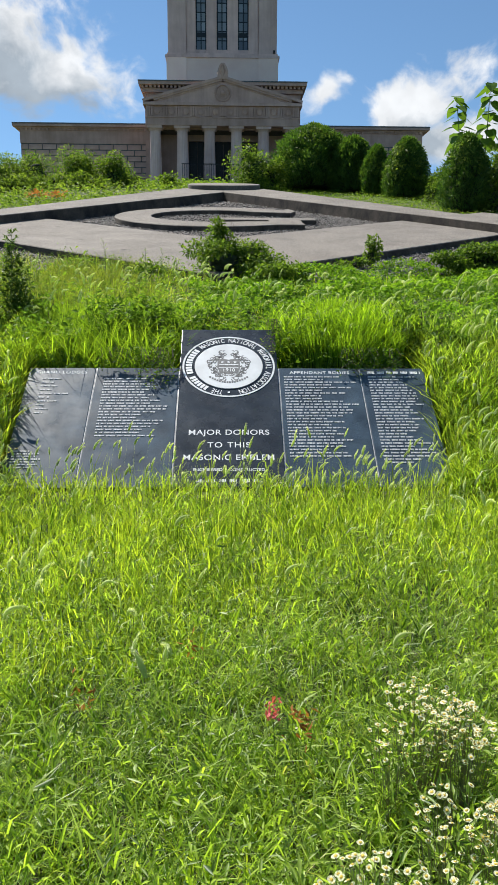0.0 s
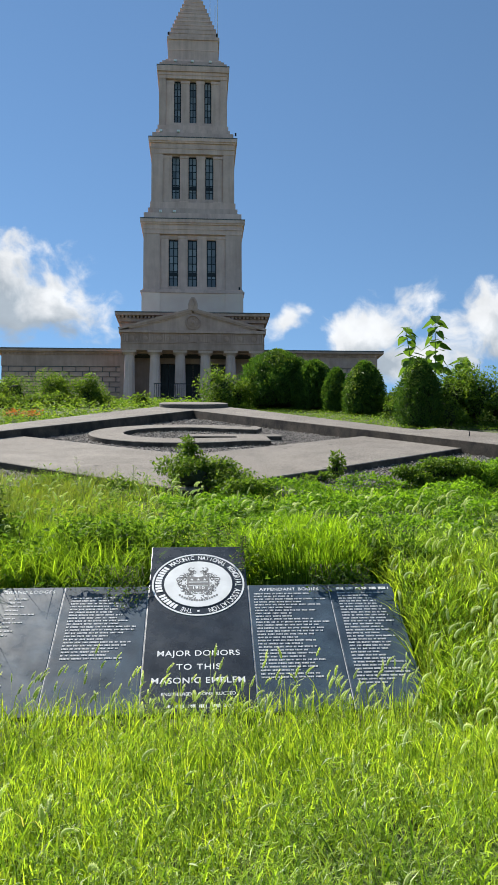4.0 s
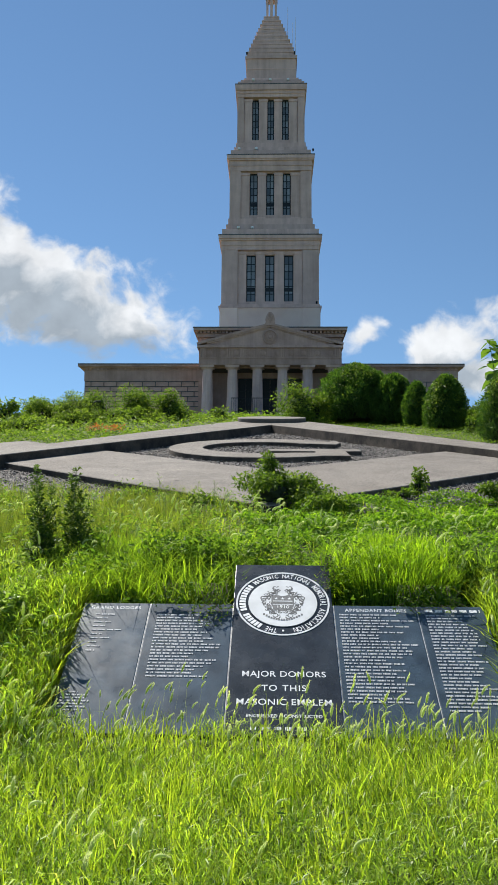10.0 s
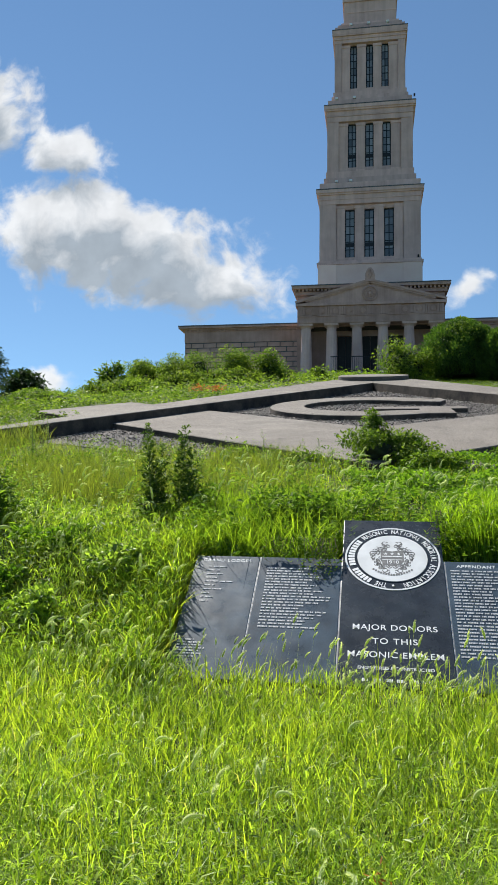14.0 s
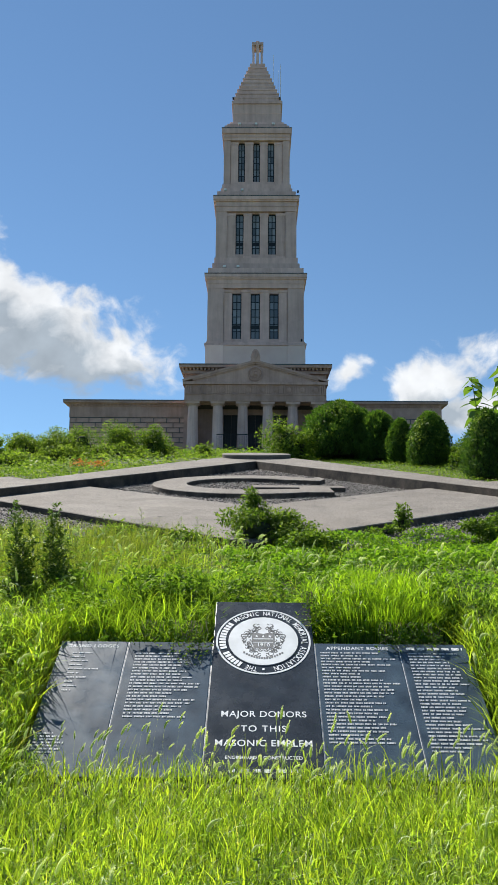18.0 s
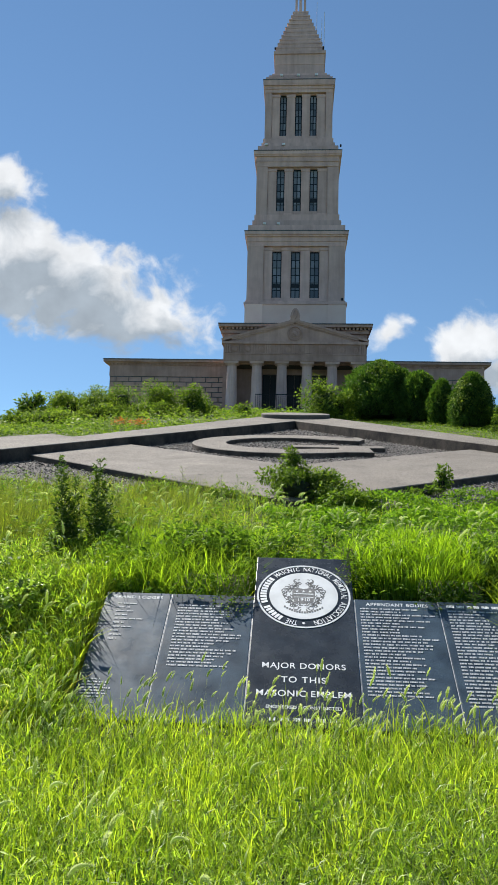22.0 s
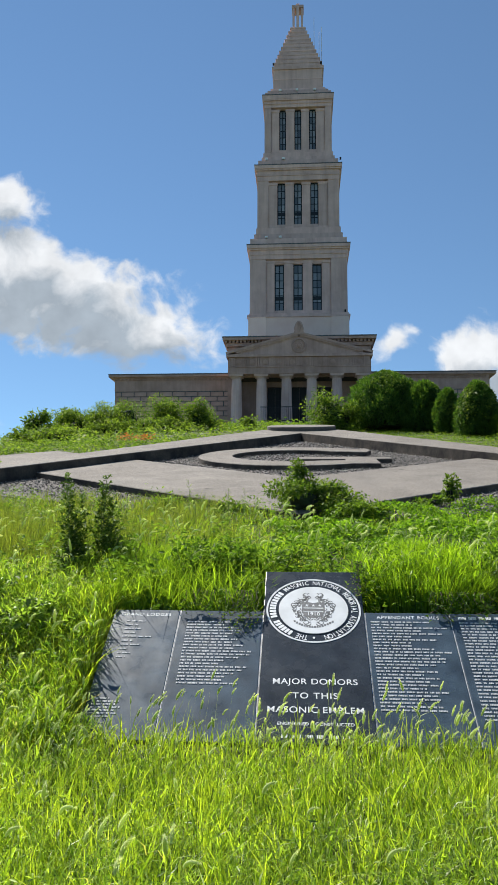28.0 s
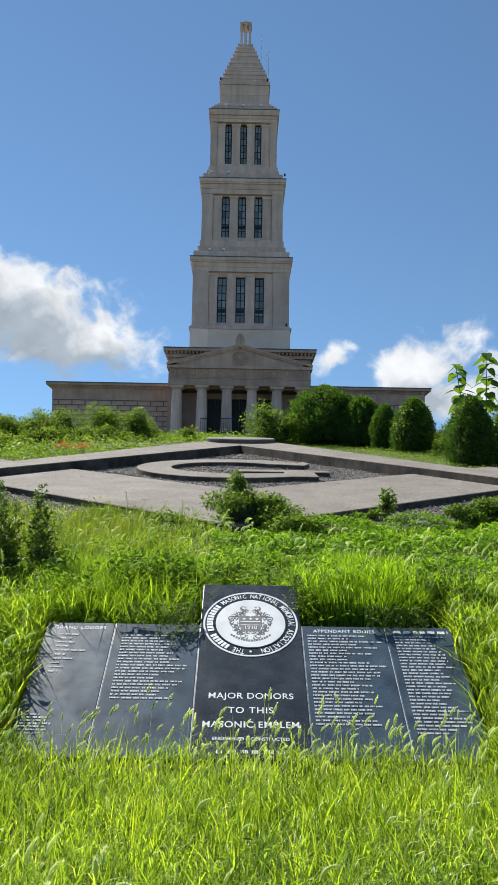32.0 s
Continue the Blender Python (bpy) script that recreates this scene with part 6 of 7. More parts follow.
for k, (wx, wy, wr, wh, wl) in enumerate(((-3.8, 6.6, 0.42, 0.40, 0.07), (-3.1, 6.35, 0.45, 0.42, 0.075), (-2.5, 6.9, 0.36, 0.48, 0.07), (-3.4, 7.4, 0.5, 0.40, 0.065), (-5.2, 6.6, 0.5, 0.38, 0.07), (-3.7, 8.3, 0.45, 0.36, 0.055), (-2.25, 6.0, 0.25, 0.36, 0.065), (2.9, 8.4, 0.5, 0.42, 0.07), (3.5, 7.7, 0.4, 0.42, 0.065))):
    leafy_bush("weed_clump", wx, wy, wr, wr * 0.8, wh, int(1500 * wr), wl, M_IVY if k % 3 == 0 else M_NEAR_WEED, "leafy green weeds in the long grass", "weeds", 320 + k, 7, group="leafy weed clumps", droop=-0.3)
# dark clump at the hollow on the bank
for k, (wx, wy, wh) in enumerate(((-4.65, 7.9, 1.18), (-4.5, 8.05, 1.0), (-4.85, 8.0, 1.1), (-4.4, 7.8, 0.85), (-4.7, 7.7, 0.7), (-4.3, 7.95, 0.95), (-4.5, 7.7, 0.8), (-1.02, 8.15, 0.52), (-0.85, 8.3, 0.58), (-1.2, 8.05, 0.42))):
    spire_weed("dark_weed", wx, wy, wh, 171 + k, M_WEED, "dense dark-leaved weed in the long grass", 0.095, 0.20, 3, 0.12, 17, 9, "dark weeds")
for k, (wx, wy, wr, wh) in enumerate(((-5.9, 8.1, 0.5, 0.7), (-6.6, 8.6, 0.6, 0.8), (-7.6, 9.6, 0.8, 0.9), (-6.1, 7.5, 0.4, 0.5))):
    leafy_bush("grey_thicket", wx, wy, wr, wr * 0.8, wh, 1600, 0.055, M_GREY_LEAF, "thicket of small grey-green leaves on the bank", "weeds", 180 + k, 8, group="grey-green weeds", droop=-0.2)
for k, (wx, wy, wh) in enumerate(((-5.05, 8.2, 1.05), (-5.3, 8.0, 0.95), (-5.6, 8.3, 1.1), (-5.95, 8.1, 0.95), (-6.3, 8.5, 1.1), (-5.5, 7.6, 0.7), (-6.0, 7.6, 0.7), (-4.2, 8.5, 0.8))):
    spire_weed("pale_weed", wx, wy, wh, 760 + k, M_FEATHER if k % 2 else M_NEAR_WEED, "airy pale green weed with small leaves", 0.055, 0.16, 3, 0.10, 18, 9, "pale weeds", 0.09)
# thin tall weeds scattered over the slope
for k, (wx, wy, wh) in enumerate(((-7.07, 14.3, 0.98), (-7.5, 15.9, 1.1), (-4.17, 10.8, 0.85), (-3.75, 10.3, 0.75), (-8.6, 12.4, 1.2), (-6.97, 10.6, 0.9), (-9.9, 13.1, 1.7), (-7.4, 15.2, 1.5), (-5.52, 7.7, 0.9), (-5.3, 12.4, 0.9), (-1.35, 12.9, 0.8), (-2.1, 13.9, 0.9), (-1.0, 13.6, 0.75), (-3.1, 12.0, 0.8))):
    spire_weed("thin_weed", wx, wy, wh, 701 + k, M_GREY_LEAF if k % 3 else M_WEED, "thin tall weed going to seed", 0.045, 0.09, 2, 0.06, 16, 6, "thin tall weeds", 0.08)
spire_weed("near_weed", -2.1, 3.1, 0.55, 108, M_WEED, "leafy weed in the near grass", 0.06, 0.12, 2, 0.05, 10, 8, "thin tall weeds")
# grey-green thicket on the other bank
rt = random.Random(44)
for k in range(20):
    wx = 3.95 + 3.2 * (k % 7) / 6 + rt.uniform(-0.2, 0.2)
    wy = 7.15 + 0.85 * (k // 7) + rt.uniform(-0.2, 0.2)
    wh = (2.17 if wx > 4.4 else 1.95) - float(ground_z(wx, wy)) - rt.uniform(0.0, 0.28) - (0.35 if k < 7 else 0.0)
    spire_weed("grey_weed", wx, wy, wh, 120 + k, M_THICKET if k % 3 else M_GREY_LEAF, "bushy grey-green weed with upright leafy stems", 0.078, 0.22, 5, 0.14, 24, 11, "grey-green weeds", 0.10)
for k, (wx, wy, wr, wh) in enumerate(((4.4, 8.2, 0.5, 0.7), (5.2, 8.4, 0.6, 0.8), (6.0, 8.2, 0.6, 0.8), (6.7, 8.6, 0.6, 0.8))):
    leafy_bush("grey_thicket", wx, wy, wr, wr * 0.8, wh, 1500, 0.06, M_THICKET, "thicket of small grey-green leaves on the slope", "weeds", 160 + k, 9, group="grey-green weeds", droop=-0.2)
for k, (wx, wy, wr, wh) in enumerate(((4.5, 6.75, 0.32, 0.55), (5.1, 6.65, 0.34, 0.5), (5.6, 6.8, 0.34, 0.55))):
    leafy_bush("broad_leaved_weed", wx, wy, wr, wr * 0.8, wh, 320, 0.12, M_GREY_LEAF, "pale broad-leaved weed before the thicket", "weeds", 740 + k, 6, group="broad-leaved weeds", droop=0.1)
for k, (wx, wy, wr, wh) in enumerate(((7.7, 11.9, 0.55, 0.75), (8.3, 12.1, 0.4, 0.6), (10.2, 12.6, 0.5, 0.7))):
    leafy_bush("yellow_weed", wx, wy, wr, wr * 0.8, wh, 1100, 0.045, M_NEAR_WEED, "bright yellow-green feathery weed", "weeds", 750 + k, 7, group="yellow-green weeds", droop=-0.4)


# vines that hang over the plaque's upper edge
def hanging_vine(u0, v0, spread, n, length, seed, label):
    rng = random.Random(seed)
    vine = empty("hanging_vine")
    vine.matrix_world = plaque.matrix_world @ Matrix.Translation((u0, v0, 0.01))
    tagged(vine, label, "vine", "vines over the plaque")
    P, D = [], []
    for k in range(n):
        u = rng.uniform(-spread, spread)
        ln_ = length * rng.uniform(0.4, 1.1)
        pts = [(u, 0.16, 0.10)]
        for j in range(1, 6):
            t = j / 5
            pts.append((u + rng.uniform(-0.05, 0.05) + 0.12 * t * (rng.random() - 0.4), 0.10 - ln_ * t, 0.075 * (1 - t) ** 1.5 + rng.uniform(0.008, 0.03)))
        part("stem", tube(pts, 0.0028, 0.0014, 4), M_DRYSTEM, vine)
        for j in range(15):
            a = rng.uniform(0, 4.9)
            b = Vector(pts[int(a)]).lerp(Vector(pts[int(a) + 1]), a % 1)
            P.append(tuple(b))
            D.append((rng.uniform(-1, 1), rng.uniform(-1, 0.6), rng.uniform(0.0, 0.6)))
    P, D = np.array(P), np.array(D)
    g = np.random.default_rng(seed)
    L = g.uniform(0.014, 0.042, len(P))
    part_mesh("foliage", leaves("foliage", P, D, g.normal(size=P.shape) * 0.5 + np.array([0, 0, 1.0]), L, L * 0.5), M_WEED, vine)


hanging_vine(-0.66, 1.47, 0.19, 20, 0.42, 801, "tangled dark vine hanging over the plaque's upper edge")
hanging_vine(-1.0, 1.47, 0.2, 8, 0.2, 802, "short vine shoots hanging over the plaque's upper edge")
hanging_vine(0.44, 1.92, 0.06, 10, 0.42, 803, "leafy vine creeping along the tall panel's side")
hanging_vine(1.32, 1.47, 0.26, 18, 0.26, 804, "tangled dark vine hanging over the plaque's upper edge")

# bushes before the emblem
leafy_bush("slope_bush", 0.02, 14.5, 1.15, 0.7, 0.82, 4200, 0.075, M_BUSH, "leafy green bush before the emblem", "bush", 131)
leafy_bush("slope_bush", 0.0, 14.9, 0.36, 0.3, 1.25, 900, 0.080, M_BUSH, "upright leafy shoots of a bush", "bush", 132)
leafy_bush("slope_bush", 1.0, 13.8, 0.6, 0.45, 0.55, 1300, 0.075, M_BUSH, "low dark leafy bush on the slope", "bush", 133)
leafy_bush("slope_bush", 0.5, 11.7, 0.9, 0.7, 0.42, 1500, 0.07, M_WEED, "low dark leafy bush on the slope", "bush", 134)
leafy_bush("small_bush", 3.1, 16.25, 0.24, 0.22, 0.72, 260, 0.085, M_BUSH, "small upright leafy bush at the emblem's edge", "bush", 135)
leafy_bush("small_bush", 2.75, 16.0, 0.45, 0.22, 0.26, 260, 0.08, M_BUSH, "low leafy bush at the emblem's edge", "bush", 141)
leafy_bush("ivy_mound", 6.3, 15.6, 1.15, 0.8, 0.66, 4200, 0.075, M_IVY, "rounded mound of ivy", "ivy", 136)
leafy_bush("ivy_mound", 5.3, 15.5, 1.05, 0.7, 0.68, 3800, 0.075, M_BUSH, "rounded mound of ivy", "ivy", 137)
leafy_bush("ivy_mound", 7.2, 15.6, 0.9, 0.6, 0.5, 2400, 0.075, M_BUSH, "dark mound of ivy", "ivy", 138)
leafy_bush("small_bush", -2.9, 15.2, 0.35, 0.3, 0.4, 300, 0.08, M_BUSH, "small leafy bush at the emblem's edge", "bush", 139)
leafy_bush("small_bush", -1.45, 14.2, 0.35, 0.3, 0.45, 320, 0.08, M_BUSH, "small leafy bush at the emblem's edge", "bush", 140)

# branching weed close to the path
near = empty("branching_weed", -2.08, 2.92, float(ground_z(-2.08, 2.92)))
tagged(near, "tall branching weed with a dark stem and ovate leaves", "weed")
part("stem", tube([(-0.02, 0, -0.03), (0.0, 0.01, 0.5), (0.03, 0.0, 0.8), (0.05, 0.02, 1.02)], 0.0075, 0.003, 7), M_DRYSTEM, near)
rw = np.random.default_rng(61)
P, D = [], []
for k in range(13):
    t = 0.25 + 0.75 * k / 12
    a = k * 2.4
    o = Vector((0.05 * t - 0.02, 0.01, 1.0 * t))
    ln_ = (0.34 - 0.20 * t) * rw.uniform(0.8, 1.2)
    e = o + Vector((math.cos(a) * ln_, math.sin(a) * ln_, ln_ * 0.75))
    part("branch", tube([tuple(o), tuple(o.lerp(e, 0.5) + Vector((0, 0, -0.01))), tuple(e)], 0.0035, 0.0015, 5), M_STEM, near)
    for q in np.linspace(0.35, 1.0, 6):
        for s in (-1, 1):
            P.append(tuple(o.lerp(e, q)))
            D.append((math.cos(a + s * 1.0), math.sin(a + s * 1.0), rw.uniform(-0.4, 0.3)))
P, D = np.array(P), np.array(D)
L = rw.uniform(0.05, 0.095, len(P))
for p_, d_, l_ in zip(P, D, L):
    part_mesh("leaf", leaves("leaf", p_[None], d_[None], np.array([[rw.normal() * 0.2, rw.normal() * 0.2, 1.0]]), np.array([l_]), np.array([l_ * 0.42])), M_WEED, near)

# evergreens behind the emblem
EVERGREENS = [(4.9, 44.6, 2.45, 3.55, 2.7, 5), (6.95, 43.0, 1.3, 2.95, 2.6, 4), (7.9, 41.0, 0.75, 2.5, 2.2, 2), (9.05, 39.0, 1.12, 2.9, 2.2, 6),
              (9.6, 31.0, 1.0, 3.0, 2.1, 2), (14.7, 32.0, 0.65, 2.7, 1.35, 1), (16.0, 30.2, 1.5, 3.55, 2.0, 1), (19.0, 31.5, 0.7, 1.75, 1.5, 0),
              (18.7, 27.5, 1.7, 4.7, 1.8, 2), (15.25, 20.4, 1.75, 4.5, 2.0, 2)]
for k, (ex, ey, er, eh, sh_, vines) in enumerate(EVERGREENS):
    evergreen("evergreen_shrub", ex, ey, er, eh, int(min(46000, 12000 + 9000 * er * er)), M_CONIFER,
              "rounded dark green evergreen shrub overgrown with vines" if vines > 1 else "dark green evergreen shrub", 150 + k, sh_, ln=0.05 + 0.0036 * ey, vines=vines)
# leafy shrubs among them
SHRUBS = [(1.55, 42.2, 1.15, 2.3, 1300, 0.16), (2.3, 43.0, 0.8, 1.7, 600, 0.17), (11.2, 31.6, 1.05, 2.5, 1100, 0.15), (12.3, 31.8, 1.2, 2.5, 1200, 0.15), (13.4, 31.4, 1.0, 2.0, 800, 0.14),
          (16.8, 27.6, 1.1, 1.7, 900, 0.15), (15.4, 26.6, 1.0, 1.4, 700, 0.15), (17.6, 26.0, 1.2, 1.8, 1000, 0.15), (16.0, 24.3, 1.0, 1.5, 800, 0.14), (14.3, 20.6, 0.9, 1.0, 500, 0.12),
          (-14.2, 46, 1.3, 1.9, 1900, 0.14), (-11.3, 46.0, 1.35, 2.3, 2200, 0.14), (-8.7, 46.0, 1.0, 2.15, 1700, 0.14), (-6.5, 46.0, 0.95, 1.95, 1500, 0.14), (-12.6, 44.6, 1.2, 1.7, 1300, 0.14), (-15.8, 47, 1.2, 1.0, 800, 0.17),
          (-10.2, 44.8, 1.0, 0.9, 600, 0.15), (-17.0, 44, 1.2, 0.8, 600, 0.17), (-19.5, 42, 1.4, 0.6, 700, 0.17), (-14.2, 43, 1.2, 1.0, 600, 0.16), (-5.3, 46, 0.5, 0.7, 300, 0.15),
          (-18.0, 30.0, 1.5, 1.1, 1000, 0.15), (-22.5, 27, 1.8, 2.2, 1200, 0.16), (-16.2, 32.5, 1.1, 0.9, 500, 0.14), (-20.0, 24.5, 1.5, 1.5, 900, 0.14), (-18.4, 26.5, 1.3, 1.3, 800, 0.14), (-16.4, 25.5, 1.3, 1.0, 800, 0.13), (-14.9, 21.5, 0.9, 1.5, 900, 0.15), (-13.2, 20.0, 0.8, 0.9, 600, 0.13), (-16.6, 21.4, 0.9, 1.7, 900, 0.15), (-3.4, 46.5, 0.5, 1.1, 260, 0.16), (-11.9, 44.0, 1.3, 0.9, 700, 0.15), (-8.2, 44.3, 1.0, 0.8, 600, 0.15), (-16.2, 46.5, 1.4, 1.1, 700, 0.18), (-21.5, 45, 1.6, 0.7, 700, 0.18), (-24, 41, 1.6, 0.5, 700, 0.18), (-13.6, 40.5, 1.3, 0.8, 500, 0.16), (-17.5, 38, 1.4, 0.8, 500, 0.16), (10.6, 30.2, 0.6, 1.2, 400, 0.13), (10.1, 37.5, 0.75, 1.35, 700, 0.14), (9.7, 35.0, 0.6, 1.15, 500, 0.14), (10.9, 33.2, 0.6, 1.7, 600, 0.14), (13.9, 29.6, 0.9, 1.1, 500, 0.13), (17.4, 29.2, 0.9, 1.5, 500, 0.14), (14.3, 24.6, 0.7, 1.1, 500, 0.13), (13.7, 22.0, 0.6, 0.9, 450, 0.12)]
for k, (bx, by, br, bh, bn, bl) in enumerate(SHRUBS):
    br, bh, bn = (br * 1.3, bh * 1.04, int(bn * 1.5)) if bx < 0 else (br * 1.15, bh * 1.12, int(bn * 1.2))
    leafy_bush("leafy_shrub", bx, by, br, br * 0.9, bh, bn, bl, M_SHRUB_PALE if by > 40 or by < 28 else M_BUSH, "leafy green shrub on the crest of the slope" if by > 38 else "leafy green shrub beside the emblem", "shrub", 200 + k, 6)
spire_weed("thin_sapling", 1.05, 43.4, 2.7, 231, M_BUSH, "thin leafy sapling shoot", 0.2, 0.22, 2, 0.1, 9, 3, "")
spire_weed("thin_sapling", 13.1, 33.0, 3.1, 232, M_WEED, "thin tall shoot with sparse leaves", 0.14, 0.2, 2, 0.1, 12, 3, "")
leafy_bush("young_tree", -15.9, 43, 0.75, 0.7, 2.3, 420, 0.24, M_BUSH, "young leafy tree on the slope", "tree", 233)

# tall plant with large heart-shaped leaves
big = empty("large_leaved_plant", 11.3, 34.5, float(ground_z(11.3, 34.5)))
tagged(big, "tall upright plant with large heart-shaped leaves", "plant")
rb = np.random.default_rng(9)
for sx, hh in ((-1.2, 4.55), (0.28, 5.1), (1.62, 3.1)):
    part("stalk", tube([(sx * 0.5, 0, -0.05), (sx * 0.75, 0.05, hh * 0.5), (sx, 0.1, hh)], 0.035, 0.014, 7), M_STEM, big)
    for k in range(24):
        t = 0.50 + 0.50 * (k // 2) / 11
        a = (k // 2) * 1.25 + (k % 2) * math.pi + rb.uniform(-0.35, 0.35)
        c = Vector((sx * (0.5 + 0.5 * t), 0.1 * t, hh * t))
        r = rb.uniform(0.36, 0.52) * (1.25 - 0.5 * t)
        bm = bmesh.new()
        out = [(-0.10, 0.0), (-0.2, 0.42), (0.12, 0.72), (0.62, 0.62), (1.15, 0.25), (1.5, 0.0), (1.15, -0.25), (0.62, -0.62), (0.12, -0.72), (-0.2, -0.42)]
        cv = bm.verts.new((0.35 * r, 0, -0.02))
        vs = [bm.verts.new((px * r, py * r, 0.10 * r * abs(py) - 0.16 * r * max(0, px))) for px, py in out]
        for i in range(len(vs)):
            bm.faces.new((cv, vs[i], vs[(i + 1) % len(vs)]))
        bmesh.ops.transform(bm, verts=bm.verts, matrix=Matrix.Translation(c + Vector((math.cos(a), math.sin(a), 0)) * (0.46 - 0.28 * t)) @ Euler((rb.uniform(-0.3, 0.3), rb.uniform(0.1, 0.85), a)).to_matrix().to_4x4())
        part("leaf", bm, M_BIGLEAF, big)


# ---- trees and lamp at the left of the hill ----
def tree(name, x, y, h, r, n, ln, label, seed):
    rng = np.random.default_rng(seed)
    zb = float(ground_z(x, y))
    tr = empty(name, x, y, zb)
    tagged(tr, label, "tree")
    part("trunk", tube([(0, 0, -0.1), (0.05, 0, h * 0.3), (-0.05, 0.05, h * 0.75)], 0.20, 0.06, 10), M_BARK, tr)
    P, D, N = [], [], []
    clumps = 70
    m = n // clumps
    for k in range(clumps):
        w = k * 2.399963
        e = 1 - 2 * (k + 0.5) / clumps
        q = np.array([math.cos(w) * math.sqrt(1 - e * e), math.sin(w) * math.sqrt(1 - e * e), e])
        c = q * rng.uniform(0.55, 0.88) * np.array([r, r, h * 0.44]) + np.array([0, 0, h * 0.47])
        c[2] = max(c[2], 0.25)
        part("limb", tube([(0, 0, h * max(0.05, c[2] / h * 0.5)), tuple(c * np.array([0.5, 0.5, 0.8])), tuple(c)], 0.045, 0.010, 5), M_BARK, tr)
        s = rng.uniform(0.16, 0.30) * r
        # a loose ball of leaves round the limb's end
        g = np.clip(rng.normal(size=(m // 2, 3)), -1.6, 1.6) * np.array([0.5, 0.5, 0.42]) * s
        P.append(c + g)
        # and rising shoots with leaves along them
        for j in range(7):
            d = q * 0.7 + rng.normal(size=3) * 0.45 + np.array([0, 0, 0.75])
            d /= np.linalg.norm(d)
            t = rng.random((m // 14, 1)) ** 0.8
            P.append(c + d * t * rng.uniform(0.7, 1.5) * s * 1.25 + rng.normal(size=(m // 14, 3)) * 0.07 * (1.1 - t) * r / 2)
        nn = m // 2 + 7 * (m // 14)
        D.append(q * 0.5 + rng.normal(size=(nn, 3)) * 0.6 + np.array([0, 0, 0.3]))
        N.append(q * 0.4 + np.array([0, 0, 0.8]) + rng.normal(size=(nn, 3)) * 0.6)
    # added dark lump standing for the shade within the crown
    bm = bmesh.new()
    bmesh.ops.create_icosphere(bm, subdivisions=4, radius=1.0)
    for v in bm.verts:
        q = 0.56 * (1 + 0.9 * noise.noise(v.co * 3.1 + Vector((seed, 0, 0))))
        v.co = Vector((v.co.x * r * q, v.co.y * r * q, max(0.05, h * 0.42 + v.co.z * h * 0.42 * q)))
    part("shade_core", bm, M_CORE, tr)
    P, D, N = np.concatenate(P), np.concatenate(D), np.concatenate(N)
    P[:, 2] = np.maximum(P[:, 2], 0.15)
    L = ln * rng.uniform(0.6, 1.3, len(P))
    part_mesh("crown", leaves("crown", P, D, N, L, L * rng.uniform(0.35, 0.6, len(P))), M_TREE, tr)
    return tr


tree("broadleaf_tree", -16.7, 24.4, 5.2, 2.3, 36000, 0.15, "dark green broadleaf tree with a full crown", 301)


def far_conifer(name, x, y, h, r, seed, label, round_top=False):
    rng = np.random.default_rng(seed)
    zb = float(ground_z(x, y))
    tr = empty(name, x, y, zb)
    tagged(tr, label, "tree")
    part("trunk", tube([(0, 0, -0.1), (0, 0, h)], 0.25, 0.03, 8), M_BARK, tr)
    P, D, N = [], [], []
    for k in range(46):
        t = k / 45
        rr = r * (math.sqrt(max(0, 1 - t * t)) if round_top else (1 - t) ** 0.8) * rng.uniform(0.6, 1.1) + 0.15
        a = k * 2.4
        m = 90
        s = rng.random(m) ** 0.7
        P.append(np.stack([np.cos(a) * rr * s + rng.normal(size=m) * 0.22, np.sin(a) * rr * s + rng.normal(size=m) * 0.22, h * (0.06 + 0.92 * t) - 0.12 * rr * s + rng.normal(size=m) * 0.14], 1))
        D.append(np.stack([np.full(m, math.cos(a)), np.full(m, math.sin(a)), np.full(m, -0.1)], 1) + rng.normal(size=(m, 3)) * 0.6)
        N.append(np.stack([rng.normal(size=m) * 0.3, rng.normal(size=m) * 0.3, np.ones(m)], 1))
    P, D, N = np.concatenate(P), np.concatenate(D), np.concatenate(N)
    L = 0.42 * rng.uniform(0.6, 1.3, len(P))
    part_mesh("needles", leaves("needles", P, D, N, L, L * 0.35), M_CONIFER_FAR, tr)


far_conifer("spruce_tree", -41.3, 75, 7.0, 5.0, 311, "dark spruce beyond the crest")
far_conifer("yew_tree", -30.0, 60, 2.9, 2.6, 312, "rounded dark conifer beyond the crest", True)
far_conifer("yew_tree", -18.6, 58, 2.2, 1.3, 313, "rounded dark conifer beyond the crest", True)

lamp = empty("street_lamp", -34.1, 60, float(ground_z(-34.1, 60)))
tagged(lamp, "lantern-style street lamp on a dark green post", "street lamp")
LZ = 13.05 - float(ground_z(-34.1, 60))
part("post", lathe([(0.16, 0), (0.16, 0.5), (0.08, 0.7), (0.07, LZ)], 12), M_IRON, lamp)
bm = lathe([(0.16, LZ), (0.30, LZ + 0.62)], 6)
part("lantern_glass", bm, M_LAMPGLASS, lamp, "frosted lantern")
part("lantern_roof", lathe([(0.38, LZ + 0.62), (0.12, LZ + 0.88), (0.03, LZ + 1.0)], 6), M_SPOT, lamp, "pale lantern roof")
pole = part("distant_pole", tube([(-29.8, 90, float(ground_z(-29.8, 90))), (-29.8, 90, 17.7)], 0.07, 0.05, 6), M_IRON)
tagged(pole, "thin distant pole beyond the crest", "pole")

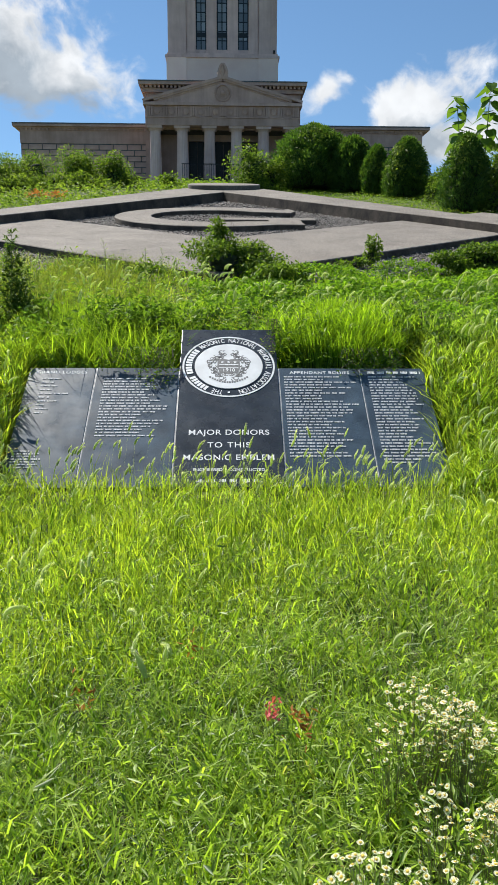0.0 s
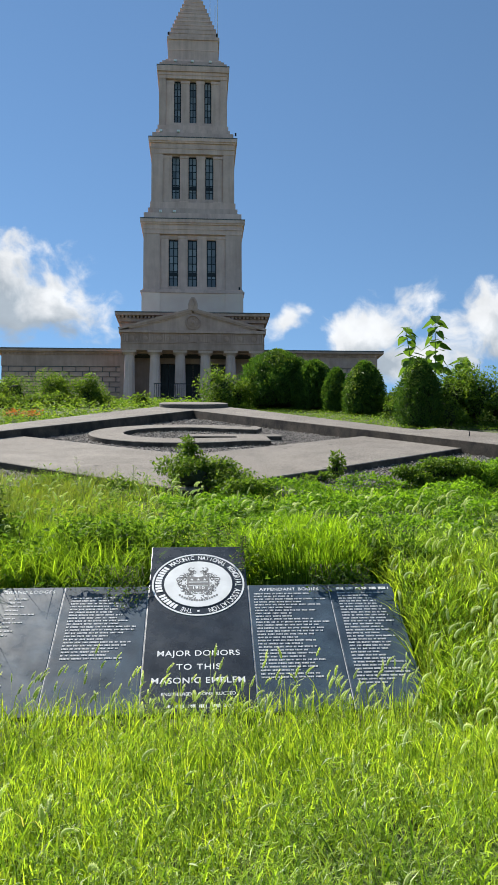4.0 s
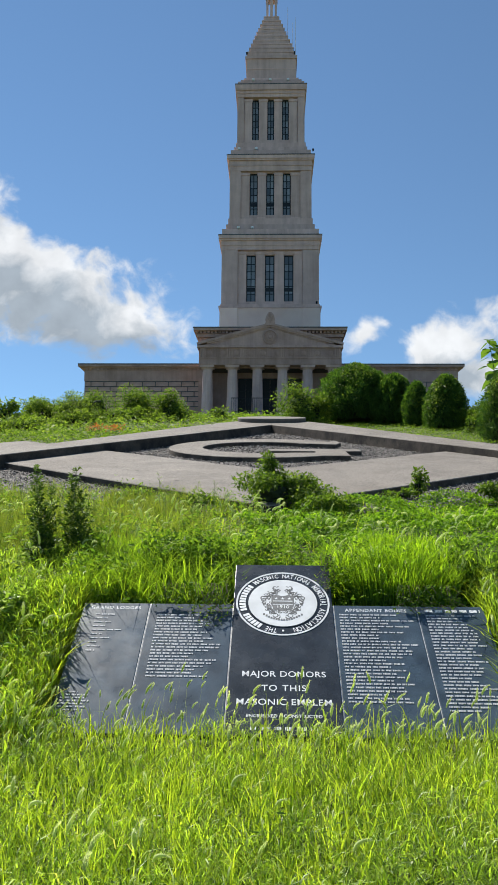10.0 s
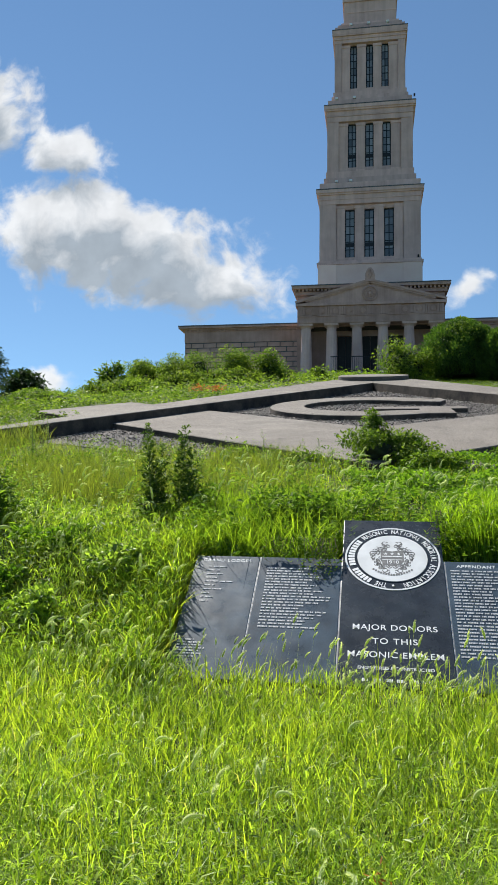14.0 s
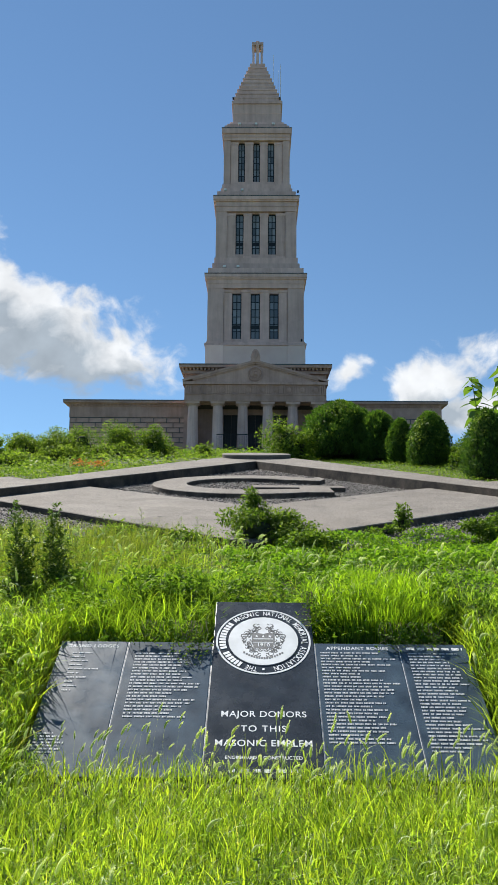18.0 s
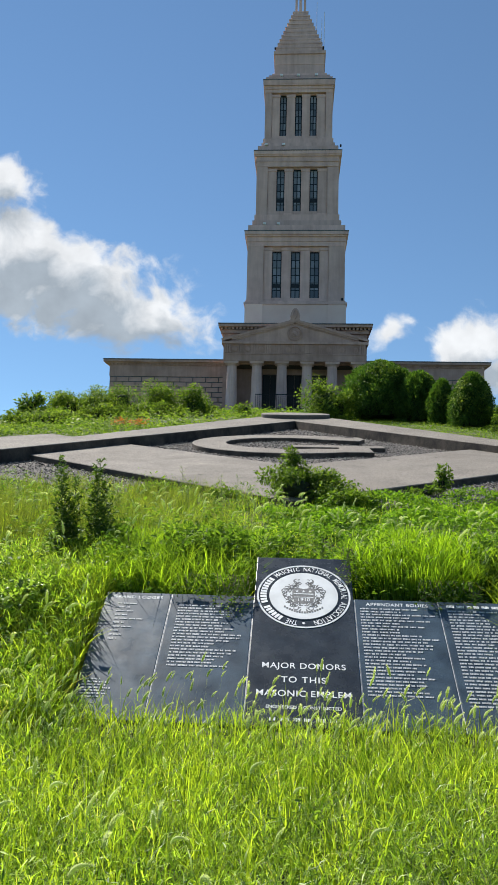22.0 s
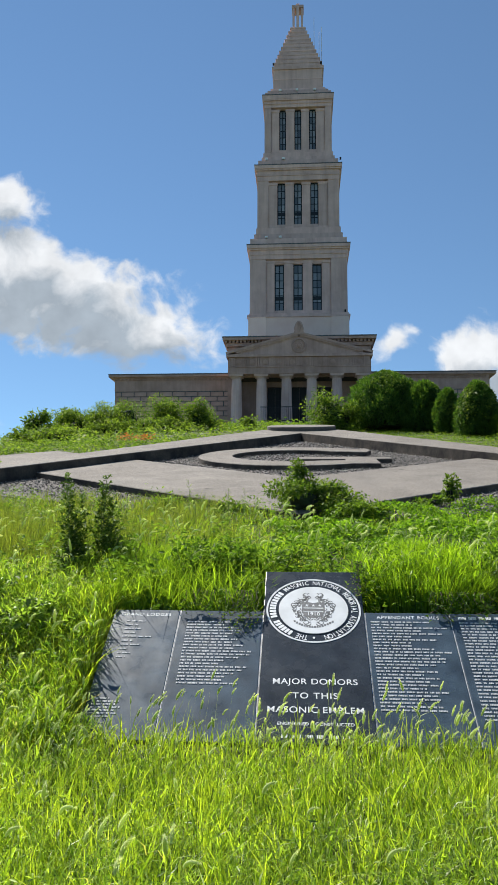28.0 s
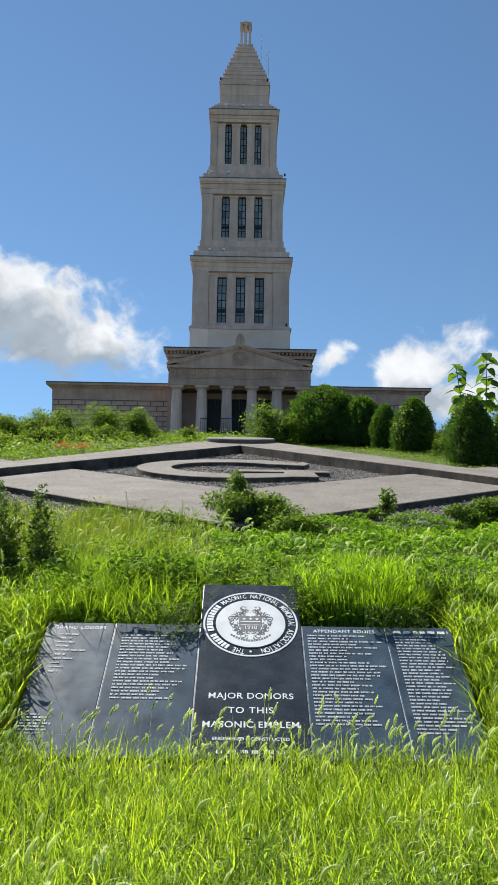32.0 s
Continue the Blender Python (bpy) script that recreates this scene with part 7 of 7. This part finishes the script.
# orange flowers on the bank
rngf = np.random.default_rng(77)
n = 190
fx = rngf.uniform(-8.6, -7.0, n)
fy = rngf.normal(33.7, 0.45, n)
p = np.stack([fx, fy, ground_z(fx, fy) + rngf.uniform(0.25, 0.5, n)], 1)
d = rngf.normal(size=(n, 3))
ob = part_mesh("orange_flowers", leaves("orange_flowers", p, d, rngf.normal(size=(n, 3)) * 0.4 + np.array([0, 0, 1]), np.full(n, 0.13), np.full(n, 0.09)), M_ORANGE)
stuff(ob, "patch of orange flowers on the bank", "flowers")


# ---- white daisies close to the camera ----
def petal_disc():
    bm = bmesh.new()
    c = bm.verts.new((0, 0, 0.0))
    for k in range(14):
        a = math.tau * k / 14
        b = 0.15
        v1 = bm.verts.new((0.010 * math.cos(a - b), 0.010 * math.sin(a - b), 0.0012))
        v2 = bm.verts.new((0.0105 * math.cos(a + b), 0.0105 * math.sin(a + b), 0.0008))
        bm.faces.new((c, v1, v2))
    me = bpy.data.meshes.new("petals")
    bm.to_mesh(me)
    bm.free()
    me.materials.append(M_PETAL)
    bm = lathe([(0.0042, 0.0), (0.0045, 0.0018), (0.002, 0.0034)], 8)
    me2 = bpy.data.meshes.new("eye")
    bm.to_mesh(me2)
    bm.free()
    me2.materials.append(M_EYE)
    return me, me2


PETALS, EYE = petal_disc()


def daisy_plant(x, y, r, h, n, seed):
    rng = random.Random(seed)
    zb = float(ground_z(x, y))
    pl = empty("daisy_plant", x, y, zb)
    tagged(pl, "white fleabane daisies with yellow eyes on thin stems", "flowers", "daisy plants")
    bm = bmesh.new()
    for k in range(n):
        a, rr = rng.uniform(0, math.tau), r * math.sqrt(rng.random())
        px, py, pz = rr * math.cos(a), rr * math.sin(a), h * rng.uniform(0.78, 1.05) - 0.25 * rr
        tube([(px * 0.25, py * 0.25, 0), (px * 0.7, py * 0.7, pz * 0.6), (px, py, pz)], 0.0010, 0.0006, 3, bm)
        m = Matrix.Translation((px, py, pz)) @ Euler((rng.uniform(-0.5, 0.5) + 0.25, rng.uniform(-0.4, 0.4), rng.uniform(0, 6))).to_matrix().to_4x4() @ Matrix.Scale(rng.uniform(0.55, 0.95), 4)
        f = new("flower", PETALS)
        f.parent = pl
        f.matrix_basis = m
        e = new("flower_eye", EYE)
        e.parent = f
    tagged(part("stem_tangle", bm, M_DAISY_STEM, pl), "thin brownish green stems", kind="stuff")
    g = np.random.default_rng(seed)
    m = 420
    a, q = g.uniform(0, math.tau, m), r * 1.15 * np.sqrt(g.random(m))
    zz = h * g.uniform(0.05, 0.92, m)
    p = np.stack([np.cos(a) * q * (0.3 + 0.7 * zz / h), np.sin(a) * q * (0.3 + 0.7 * zz / h), zz], 1)
    d = np.stack([np.cos(a), np.sin(a), g.uniform(0.2, 1.4, m)], 1) + g.normal(size=(m, 3)) * 0.4
    L = g.uniform(0.02, 0.055, m)
    part_mesh("foliage", leaves("foliage", p, d, g.normal(size=(m, 3)) * 0.4 + np.array([0, 0, 1.0]), L, L * 0.2), M_NEAR_WEED, pl)


for k, (dx, dy, dr, dh, dn) in enumerate(((0.60, 1.98, 0.12, 0.48, 142), (0.69, 1.90, 0.10, 0.46, 105), (0.50, 1.90, 0.08, 0.44, 30), (0.56, 1.56, 0.10, 0.44, 63), (0.66, 1.50, 0.09, 0.42, 90), (0.34, 1.36, 0.10, 0.42, 69), (0.48, 1.34, 0.09, 0.40, 60), (0.62, 1.32, 0.10, 0.42, 60), (0.20, 1.32, 0.08, 0.40, 36))):
    daisy_plant(dx, dy, dr, dh, dn, 400 + k)

# a pink flower and rusty leaves in the grass
fl = empty("pink_flower", 0.175, 2.12, 0.0)
tagged(fl, "pink-red flower standing in the grass", "flower")
bm = bmesh.new()
rf = random.Random(8)
for k in range(60):
    a, b = rf.uniform(0, math.tau), rf.uniform(-0.3, 1.4)
    d = Vector((math.cos(a) * math.cos(b), math.sin(a) * math.cos(b), math.sin(b)))
    s = d.orthogonal().normalized() * 0.005
    c = Vector((rf.uniform(-0.018, 0.018), rf.uniform(-0.01, 0.01), 0.35 + rf.uniform(-0.03, 0.03)))
    bm.faces.new((bm.verts.new(c + d * 0.006 - s), bm.verts.new(c + d * 0.006 + s), bm.verts.new(c + d * 0.017)))
part("petals", bm, M_CLOVER, fl)
part("stalk", tube([(0, 0, 0), (0.012, 0, 0.18), (0, 0, 0.34)], 0.0014, 0.001, 5), M_STEM, fl)
rngr = np.random.default_rng(12)
for name, cx, cy, cz, n in (("rusty_leaves", 0.255, 2.08, 0.33, 26), ("rusty_leaves", -0.46, 2.42, 0.22, 16), ("rusty_leaves", -0.1, 2.75, 0.25, 10)):
    p = np.stack([rngr.normal(cx, 0.02, n), rngr.normal(cy, 0.02, n), rngr.normal(cz, 0.035, n)], 1)
    d = rngr.normal(size=(n, 3))
    ob = part_mesh(name, leaves(name, p, d, rngr.normal(size=(n, 3)), np.full(n, 0.035), np.full(n, 0.010)), M_RUST)
    stuff(ob, "rust-brown dead leaves among the grass", "leaves")
